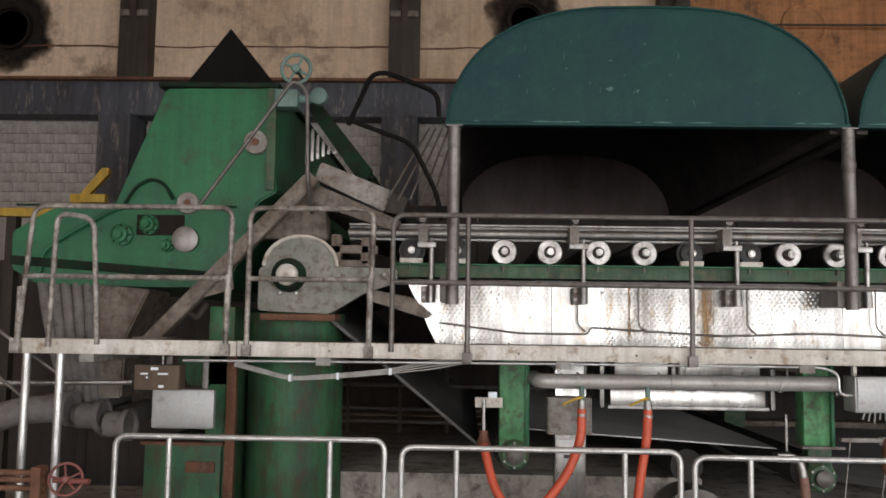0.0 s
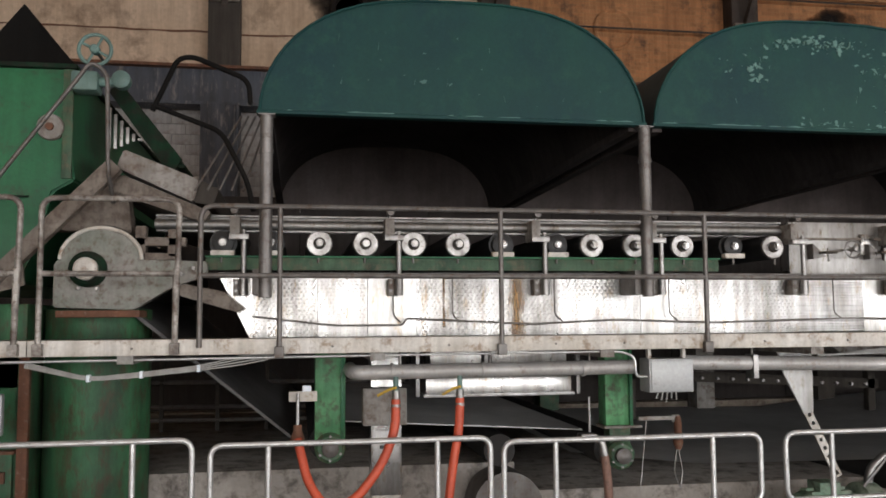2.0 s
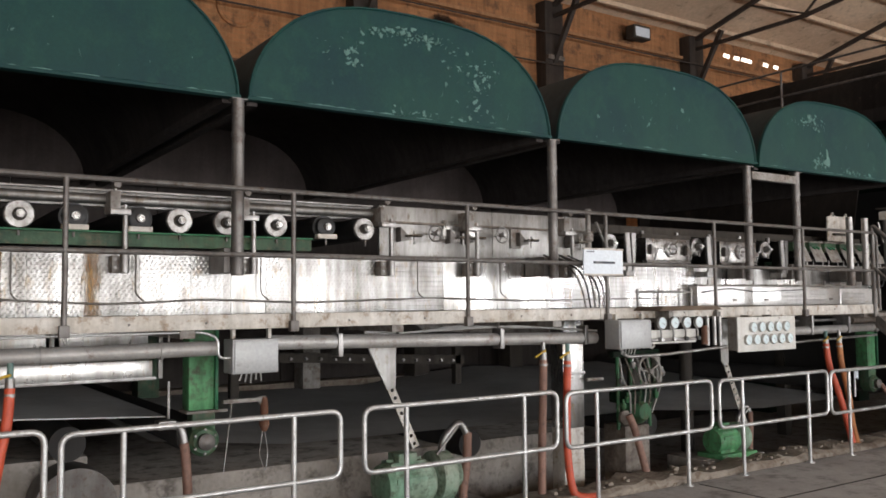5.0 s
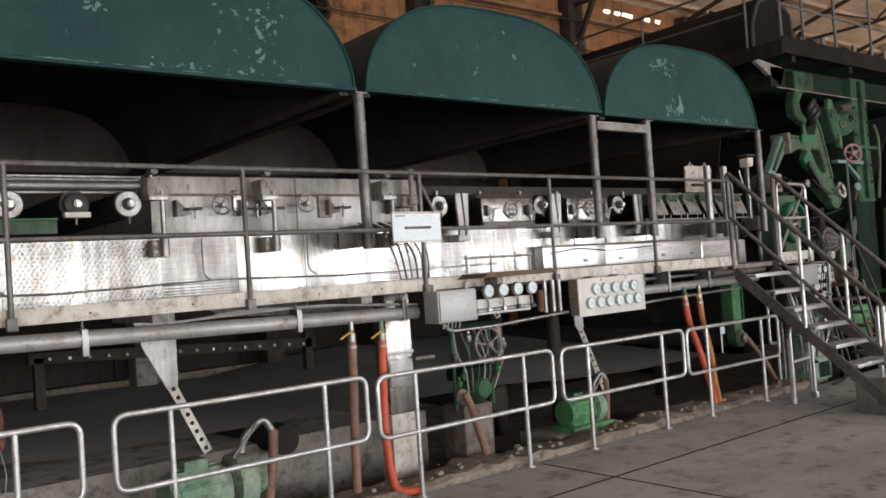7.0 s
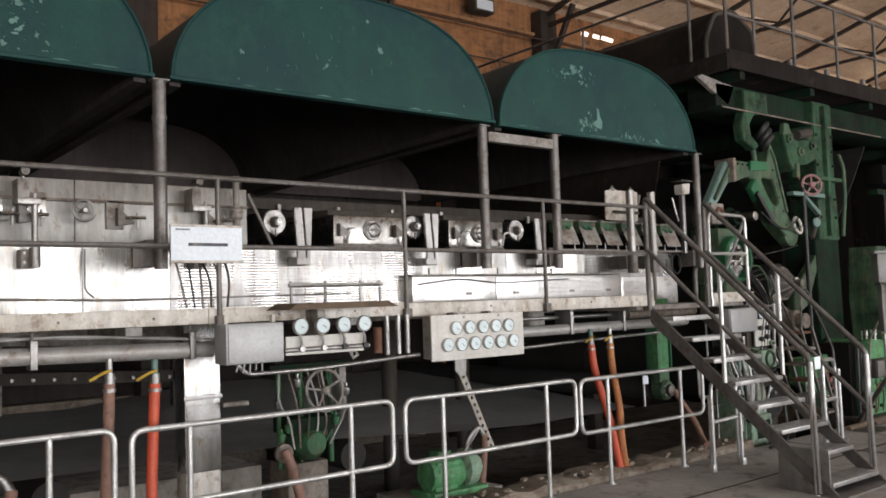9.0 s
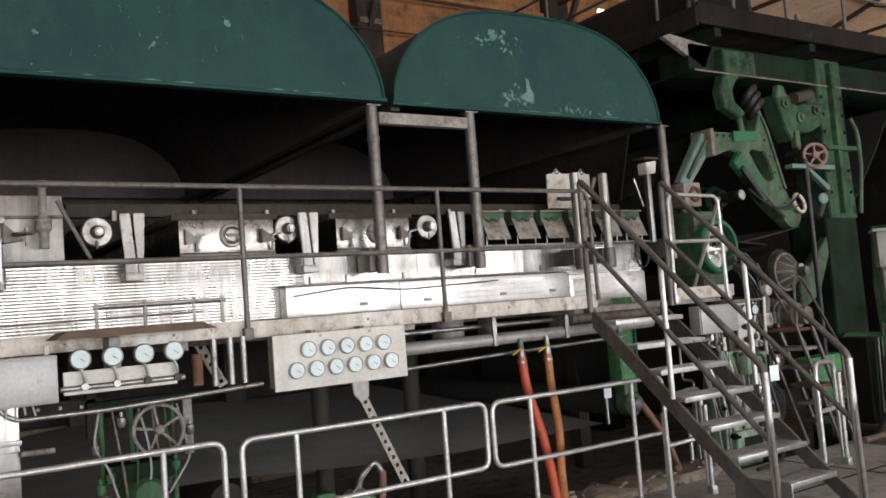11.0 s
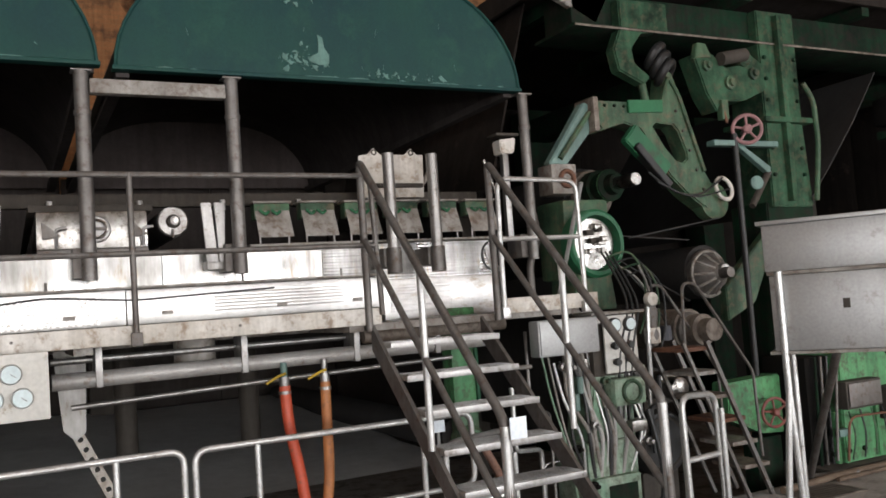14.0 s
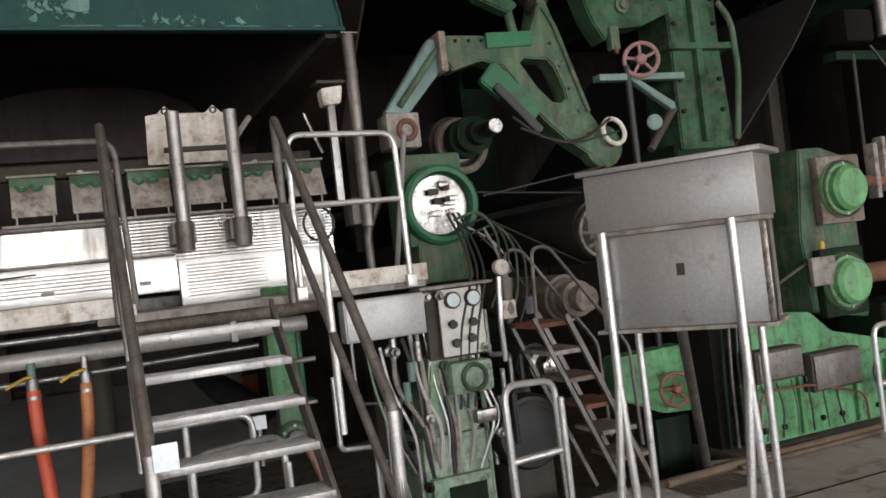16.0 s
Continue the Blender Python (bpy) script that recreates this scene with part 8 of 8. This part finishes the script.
for y in (5.49, 5.86):
    part("stringer", bm_tube([(13.47, y, -0.01), (12.93, y, 1.22)], 0.022, 4), M_DARKRAIL, st2)
    part("stringer", bm_tube([(13.24, y, -0.01), (12.70, y, 1.22)], 0.018, 4), M_DARKRAIL, st2)
    part("handrail", bm_tube([(13.40, y, 0.3), (13.38, y, 0.95), (12.86, y, 1.66), (12.74, y, 1.66), (12.72, y, 1.2)], 0.012, 10, 0.06), M_DARKRAIL, st2)

# bright green gear base and bearing housings
gb = thing("press_gearbox", (15.1, 5.9, -0.02), "bright green cast press base with junction boxes", "press base")
plate(gb, "base", [(14.5, 0.06), (14.5, 0.95), (14.62, 1.0), (15.1, 0.95), (15.3, 0.78), (15.96, 0.62), (15.98, 0.06)], 5.62, 6.2, M_GREENBRIGHT)
# Solid black block in place of the shaded gap beside the base.
part("shade_block", bm_box(14.24, 14.5, 5.74, 6.2, 0.0, 0.96, 0.01), M_LID, gb)
for k in range(3):
    part("recess_pipe", bm_tube([(14.29 + 0.07 * k, 5.7, 0.05), (14.29 + 0.07 * k, 5.69, 0.5 + 0.1 * k), (14.32 + 0.07 * k, 5.7, 0.96)], 0.012, 8, 0.05), (M_GREENDARK, M_DARKRAIL, M_CABLE)[k], gb)
part("foot", bm_box(14.2, 18.5, 5.52, 6.3, -0.43, 0.06, 0.01), M_DARKSTEEL, gb)
plate(gb, "rear_block", [(16.0, 0.06), (16.0, 0.9), (17.5, 0.9), (17.5, 0.06)], 5.75, 6.2, M_GREENDARK)
for x0, x1, z0, z1 in ((14.42, 14.86, 0.52, 0.75), (14.93, 15.42, 0.38, 0.66)):
    jb = part("junction_box", bm_box(x0, x1, 5.5, 5.62, z0, z1, 0.012), M_DARKSTEEL, gb, "dark grey junction box")
    part("box_lid", bm_box(x0 + 0.02, x1 - 0.02, 5.488, 5.5, z0 + 0.02, z1 - 0.02, 0.004), M_DARKRAIL, jb)
part("push_button", bm_box(14.36, 14.5, 5.55, 5.62, 0.30, 0.36, 0.008), M_TEAL, gb)
for k in range(6):
    part("wire", bm_tube([(14.5 + 0.14 * k, 5.56, 0.5), (14.54 + 0.13 * k, 5.54, 0.3), (14.5 + 0.15 * k, 5.56, 0.1)], 0.008, 6, 0.08), M_CABLE if k % 2 else M_GREENWORN, gb)
part("wire_loop", bm_ring((15.75, 5.56, 0.42), (0, -1, 0), 0.15, 0.008, 28, 6), M_CABLE, gb)
plate(gb, "bearing_frame", [(15.4, 0.9), (15.34, 1.5), (15.42, 2.2), (15.66, 2.2), (15.95, 2.1), (15.98, 0.8)], 5.86, 6.25, M_GREENWORN)
for cx, cz in ((15.73, 1.85), (15.66, 1.12)):
    h = part("bearing_housing", bm_box(cx - 0.22, cx + 0.24, 5.78, 5.86, cz - 0.27, cz + 0.27, 0.02), M_DIRTY if cz > 1.5 else M_GREENDARK, gb)
    part("cover", bm_lathe((cx, 5.78, cz), (0, -1, 0), [(0, 0.23), (0.04, 0.23), (0.05, 0.18), (0.1, 0.18), (0.13, 0.15), (0.135, 0.05)], 36), M_GREENLIGHT, h)
    part("ring", bm_ring((cx, 5.74, cz), (0, -1, 0), 0.215, 0.014, 36, 8), M_DARKSTEEL, h)
    for k in range(8):
        a = 2 * math.pi * k / 8
        part("bolt", bm_lathe((cx + 0.2 * math.cos(a), 5.74, cz + 0.2 * math.sin(a)), (0, -1, 0), [(0, 0.012), (0.015, 0.012)], 6), M_STEEL, h)
part("yellow_cap", bm_lathe((15.42, 5.74, 1.4), (0, 0, 1), [(0, 0.022), (0.05, 0.022), (0.06, 0.012)], 16), M_YELLOW, gb)
part("terminal_plate", bm_box(15.28, 15.52, 5.72, 5.76, 1.12, 1.34, 0.006), M_GREYPAINT, gb)
part("adjust_post", bm_box(16.17, 16.22, 5.8, 5.9, 1.75, 2.2, 0.008), M_GREYPAINT, gb)
part("adjust_post", bm_box(16.28, 16.32, 5.8, 5.9, 1.8, 2.25, 0.008), M_GREYPAINT, gb)
part("adjust_screw", bm_cyl((15.95, 5.85, 1.9), (16.5, 5.85, 1.88), 0.05, 16), M_RUST, gb)
part("adjust_screw", bm_cyl((15.9, 5.85, 1.15), (16.4, 5.85, 1.15), 0.08, 16), M_RUST, gb)
handwheel((16.86, 5.86, 2.33), (-0.75, -0.65, 0), 0.125, M_PINK, "faded pink handwheel on the press", 5, 0.017, 0.4)
handwheel((16.9, 5.75, 0.95), (-0.75, -0.65, 0), 0.125, M_RED, "dark red handwheel low on the press", 5, 0.015, 0.3)
handwheel((14.17, 6.05, 2.98), (-0.55, -0.83, 0), 0.125, M_PINK, "faded pink handwheel on a black spindle post", 5, 0.017, 0.2)
sp = thing("spindle_post", (14.05, 6.1, 0.4), "black spindle post with a pale teal bracket", "spindle post")
part("post", bm_cyl((14.08, 6.12, 0.4), (14.08, 6.12, 2.95), 0.028, 12), M_BLACK, sp)
part("bracket", bm_box(13.82, 14.6, 6.1, 6.2, 2.84, 2.89, 0.006), M_TEAL, sp)
part("stay", bm_prism([(14.1, 2.85), (14.18, 2.85), (14.5, 2.66), (14.5, 2.58)], 6.12, 6.18, 0.005), M_TEAL, sp)
part("small_disc", bm_lathe((14.22, 6.05, 2.5), (-0.3, -1, 0), [(0, 0.06), (0.02, 0.06), (0.03, 0.04)], 20), M_TEAL, sp)
part("cross_arm", bm_tube([(14.2, 6.1, 2.3), (14.5, 6.15, 2.62)], 0.03, 10), M_DARKSTEEL, sp)
lb = thing("low_stand", (14.0, 6.1, -0.42), "green low press beam with a red handwheel", "beam")
plate(lb, "beam", [(13.62, 0.80), (13.6, 0.50), (13.98, 0.34), (14.23, 0.32), (14.23, 0.82)], 6.0, 6.2, M_GREENBRIGHT)
part("support", bm_box(13.9, 14.2, 6.02, 6.18, -0.43, 0.3, 0.01), M_GREENDARK, lb)
handwheel((14.02, 5.9, 0.52), (-0.2, -1, 0), 0.12, M_RED, "dull red handwheel on the low green beam", 5, 0.013, 0.12)
part("upper_bracket", bm_prism([(13.95, 1.3), (14.3, 1.45), (14.55, 1.9), (14.55, 2.1), (14.3, 1.9), (13.95, 1.6)], 6.25, 6.35, 0.01), M_GREENWORN, lb)

railing("floor_railing", [[(15.35, 5.3, -0.01), (15.35, 5.3, 0.82), (17.3, 5.3, 0.82), (17.3, 5.3, -0.01)], [(15.35, 5.3, 0.4), (17.3, 5.3, 0.4)]], [(15.35, 0.03, 0.7), (17.3, 0.03, 0.7)], 5.3, M_RAIL, 0.02, "galvanised floor railing beside the press")
mt = thing("upper_motor", (16.9, 6.3, 3.3), "dark adjusting motor with a bright cylinder on the frame", "motor")
part("body", bm_box(16.5, 16.85, 6.2, 6.5, 3.15, 3.45, 0.05), M_LID, mt)
part("cylinder", bm_cyl((16.95, 6.2, 3.2), (16.95, 6.2, 3.55), 0.055, 18), M_STEEL, mt)
part("bracket", bm_box(16.4, 17.6, 6.25, 6.4, 3.0, 3.08, 0.008), M_GREENDARK, mt)
part("rod", bm_cyl((16.6, 6.25, 1.9), (16.6, 6.25, 3.05), 0.015, 8), M_DARKSTEEL, mt)
part("cable", bm_tube([(16.7, 6.15, 3.1), (16.9, 6.1, 2.8), (17.2, 6.1, 2.9), (17.5, 6.15, 3.2)], 0.012, 8, 0.12), M_CABLE, mt)
single("supply_hose", bm_tube([(16.9, 5.9, 2.2), (17.0, 5.9, 1.9), (17.2, 5.95, 1.6), (17.35, 6.1, 1.1), (17.35, 6.2, 0.4)], 0.03, 12, 0.2), M_DARKRAIL, "dark hose curving down beside the press column", "hose")

# added dark backdrop for the dim space behind the press, and the raised catwalk
enc = thing("press_backdrop", (16, 10.8, -0.42), "near-black backdrop sheets added behind the press rolls", "enclosure")
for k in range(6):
    part("sheet", bm_box(11.9 + 2.0 * k, 13.89 + 2.0 * k, 10.8, 10.86, -0.43, 4.295, 0.006), M_SOOTSHADE, enc)
part("side_sheet", bm_prism([(12.0, 2.6), (12.02, 2.6), (12.5, 4.25), (12.48, 4.25)], 6.9, 10.8), M_SOOTSHADE, enc)
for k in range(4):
    part("sheet", bm_box(20.4, 20.46, 6.4 + 1.1 * k, 7.49 + 1.1 * k, -0.43, 4.2, 0.006), M_SOOTSHADE, enc)
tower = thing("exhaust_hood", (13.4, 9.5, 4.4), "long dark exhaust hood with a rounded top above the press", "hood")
part("casing", bm_prism([(13.7, 4.405), (13.7, 5.05), (13.8, 5.36), (14.05, 5.57), (14.4, 5.66), (14.7, 5.55), (14.92, 5.25), (14.95, 4.405)], 7.2, 13.6, 0.01), M_SOOTSHADE, tower)
part("end_frame", bm_tube([(13.72, 7.19, 4.42), (13.72, 7.19, 5.1), (13.95, 7.19, 5.5), (14.4, 7.19, 5.63), (14.85, 7.19, 5.4), (14.93, 7.19, 4.42)], 0.03, 8, 0.1), M_DARKSTEEL, tower)

cw = thing("catwalk", (16, 7, 4.2), "grey steel catwalk with tube railings above the press", "catwalk")
# The shade on the deck's underside is put into its near-black colour.
part("deck", bm_box(12.4, 22.0, 6.05, 10.86, 4.30, 4.40, 0.008), M_SOOTSHADE, cw)
part("edge_channel", bm_box(12.4, 22.0, 6.0, 6.05, 4.25, 4.47, 0.006), M_SOOTSHADE, cw)
part("edge_channel", bm_box(12.36, 12.4, 6.0, 13.5, 4.22, 4.42, 0.006), M_SOOTSHADE, cw)
part("deck", bm_box(12.4, 13.4, 10.87, 13.5, 4.30, 4.40, 0.008), M_DARKSTEEL, cw)
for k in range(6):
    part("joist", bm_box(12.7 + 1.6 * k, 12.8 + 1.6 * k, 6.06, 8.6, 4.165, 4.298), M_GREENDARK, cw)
for x in (12.42, 13.0, 13.9, 15.0, 16.1, 17.3, 18.5, 19.7):
    part("post", bm_cyl((x, 6.03, 4.3), (x, 6.03, 5.40), 0.02, 10), M_DARKRAIL, cw)
part("rail", bm_tube([(12.42, 6.03, 4.4), (12.42, 6.03, 5.36), (13.9, 6.03, 5.50), (13.9, 6.03, 4.4)], 0.022, 10, 0.1), M_DARKRAIL, cw)
part("rail", bm_tube([(13.9, 6.03, 5.42), (20.5, 6.03, 5.40)], 0.02, 10), M_DARKRAIL, cw)
part("rail", bm_tube([(12.42, 6.03, 4.9), (20.5, 6.03, 4.9)], 0.018, 10), M_DARKRAIL, cw)
for z in (5.3, 4.9):
    part("rail", bm_tube([(12.38, 6.5, z), (12.38, 13.4, z)], 0.018, 10), M_DARKRAIL, cw)
for y in (6.5, 8.2, 9.9, 11.6, 13.3):
    part("post", bm_cyl((12.38, y, 4.3), (12.38, y, 5.3), 0.018, 10), M_DARKRAIL, cw)
for x in (12.6, 17.8):
    for y in (8.5, 13.3):
        part("support", bm_box(x - 0.08, x + 0.08, y - 0.08, y + 0.08, -0.43, 4.3, 0.006), M_DARKSTEEL, cw)
for x in (15.7, 16.8, 18.0):
    dv = thing("catwalk_gearbox", (x, 7.4, 4.4), "dark gearbox standing on the catwalk", "gearbox", "catwalk gearboxes")
    part("case", bm_box(x - 0.3, x + 0.3, 7.1, 7.7, 4.4, 4.75, 0.03), M_DARKSTEEL, dv)
    part("motor", bm_cyl((x - 0.1, 7.3, 4.9), (x + 0.5, 7.3, 4.9), 0.16, 20), M_LID, dv)
    part("flange", bm_cyl((x - 0.16, 7.3, 4.9), (x - 0.1, 7.3, 4.9), 0.21, 24), M_DARKSTEEL, dv)
    part("oil_cup", bm_cyl((x + 0.2, 7.2, 5.0), (x + 0.2, 7.2, 5.16), 0.04, 12), M_STEEL, dv)

# lamps on the rear wall
for x, z in ((16.75, 8.55),):
    wl = thing("flood_lamp", (x, HALL_Y1 - 0.3, z), "grey flood lamp on the brick wall", "lamp")
    part("body", bm_box(x - 0.3, x + 0.3, HALL_Y1 - 0.5, HALL_Y1 - 0.2, z - 0.16, z + 0.18, 0.02), M_DARKSTEEL, wl)
    part("glass", bm_box(x - 0.25, x + 0.25, HALL_Y1 - 0.51, HALL_Y1 - 0.502, z - 0.12, z + 0.12, 0.003), M_SIGN, wl)
    part("bracket", bm_box(x - 0.05, x + 0.05, HALL_Y1 - 0.2, HALL_Y1 + 0.01, z - 0.05, z + 0.05), M_DARKSTEEL, wl)

# pipes, ribs and bolts on the press
for k in range(9):
    part("edge_bolt", bm_lathe((14.34 + 0.19 * k, 5.62, 0.16), (0, -1, 0), [(0, 0.022), (0.02, 0.022), (0.026, 0.014)], 6), M_GREENDARK, gb)
for x in (14.38, 14.9, 15.46, 15.8):
    part("rib", bm_box(x - 0.02, x + 0.02, 5.585, 5.625, 0.08, 0.5, 0.006), M_GREENBRIGHT, gb)
part("oil_pipe", bm_tube([(14.3, 5.55, 0.12), (14.34, 5.54, 0.6), (14.4, 5.55, 1.0), (14.7, 5.6, 1.15), (15.3, 5.8, 1.3)], 0.012, 8, 0.12), M_DARKRAIL, gb)
part("oil_pipe", bm_tube([(14.42, 5.54, 0.1), (14.45, 5.52, 0.46), (14.9, 5.5, 0.45), (15.45, 5.52, 0.3), (15.5, 5.56, 0.08)], 0.01, 8, 0.1), M_RUST, gb)
for k in range(4):
    part("lubricator", bm_lathe((14.5 + 0.12 * k, 5.7, 0.98), (0, 0, 1), [(0, 0.015), (0.05, 0.015), (0.055, 0.025), (0.12, 0.025), (0.13, 0.01)], 10), M_STEEL if k % 2 else M_GREENWORN, gb)
for z in (2.6, 2.85, 3.3, 3.5, 3.7):
    for x in (14.63, 15.02):
        part("bolt", bm_lathe((x, 6.2, z), (0, -1, 0), [(0, 0.02), (0.02, 0.02), (0.025, 0.012)], 6), M_GREENDARK, pf)
part("conduit", bm_tube([(15.1, 6.15, 2.35), (15.16, 6.12, 2.9), (15.12, 6.1, 3.3), (15.0, 6.1, 3.45)], 0.025, 10, 0.1), M_GREENWORN, pf)
part("side_pipe", bm_tube([(17.5, 6.1, 0.1), (17.5, 6.1, 4.1)], 0.03, 10), M_DARKRAIL, pf)
part("side_pipe", bm_tube([(18.15, 6.1, 0.1), (18.15, 6.1, 4.1)], 0.045, 10), M_DARKRAIL, pf)
for k in range(5):
    part("bracket_bolt", bm_lathe((13.46 + 0.06 * k, 6.16, 3.14 - 0.17 * k), (0, -1, 0), [(0, 0.014), (0.014, 0.012)], 6), M_DARKSTEEL, la)
hang = thing("hanging_cables", (13.3, 6.0, 1.4), "thin cables looping between the press rolls", "cable")
for a, m_, c_ in (((12.7, 6.0, 2.05), (13.2, 5.95, 2.12), (13.75, 6.05, 2.2)), ((12.6, 5.95, 1.8), (12.85, 5.9, 1.5), (12.95, 5.85, 1.2)), ((13.05, 6.0, 2.5), (13.4, 5.98, 2.35), (13.9, 6.05, 2.45))):
    part("cable", bm_tube([a, m_, c_], 0.007, 6, 0.3), M_CABLE, hang)

# dark drum motor low behind the hoop rail
bd = thing("drum_motor", (12.84, 6.05, -0.1), "dark round drum motor low beside the hydraulic stand", "motor")
part("casing", bm_lathe((12.84, 6.4, 0.42), (0, -1, 0), [(0, 0.24), (0.02, 0.26), (0.42, 0.26), (0.45, 0.24), (0.46, 0.1)], 36), M_BLACK, bd)
part("cover_ring", bm_ring((12.84, 5.95, 0.42), (0, -1, 0), 0.2, 0.014, 32, 8), M_DARKSTEEL, bd)
part("foot", bm_box(12.66, 13.02, 6.02, 6.36, -0.43, 0.2, 0.012), M_DARKSTEEL, bd)
part("terminal_box", bm_box(12.76, 12.92, 6.05, 6.2, 0.66, 0.76, 0.01), M_DARKSTEEL, bd)

# pipework and small valves round the hydraulic stand
pw = thing("hydraulic_pipework", (12.3, 5.8, 0.0), "tangle of thin hydraulic pipes and valves, green and grey", "pipework")
rngp = random.Random(31)
for k in range(14):
    x = rngp.uniform(11.75, 12.75)
    z0, z1 = rngp.uniform(-0.3, 0.5), rngp.uniform(0.7, 1.45)
    y = rngp.uniform(5.84, 6.15)
    side = rngp.choice((-1, 1)) * rngp.uniform(0.06, 0.25)
    part("pipe", bm_tube([(x, y, z0), (x, y, z0 + 0.6 * (z1 - z0)), (x + side, y - 0.04, z0 + 0.62 * (z1 - z0)), (x + side, y - 0.04, z1)], rngp.choice((0.009, 0.012, 0.018)), 8, 0.04), rngp.choice((M_GREENPALE, M_RAIL, M_STEEL, M_GREENPALE, M_CABLE)), pw)
for k in range(16):
    x, z, y = rngp.uniform(11.8, 12.75), rngp.uniform(0.2, 1.7), rngp.uniform(5.68, 5.78)
    part("valve", bm_lathe((x, y + 0.06, z), (0, -1, 0), [(0, 0.018), (0.03, 0.03), (0.06, 0.03), (0.065, 0.015), (0.1, 0.015)], 12), rngp.choice((M_GREENPALE, M_DARKRAIL, M_STEEL, M_GREENWORN, M_LID)), pw)
for k in range(4):
    x, z = 12.55 + 0.06 * k, 1.9 - 0.05 * k
    part("hose_loop", bm_tube([(x - 0.1, 5.98, z), (x + 0.06, 5.9, z + 0.06), (x + 0.16, 5.86, z - 0.12), (x + 0.12, 5.82, z - 0.42), (x + 0.02, 5.8, z - 0.6)], 0.009, 8, 0.15), M_CABLE if k % 2 else M_GREENWORN, pw)
part("pale_box", bm_box(12.62, 12.72, 5.74, 5.82, 1.22, 1.34, 0.01), M_WHITEPAINT, pw)
part("blue_box", bm_box(12.84, 12.92, 5.84, 5.92, 1.22, 1.34, 0.01), M_BLUESTEEL, pw)
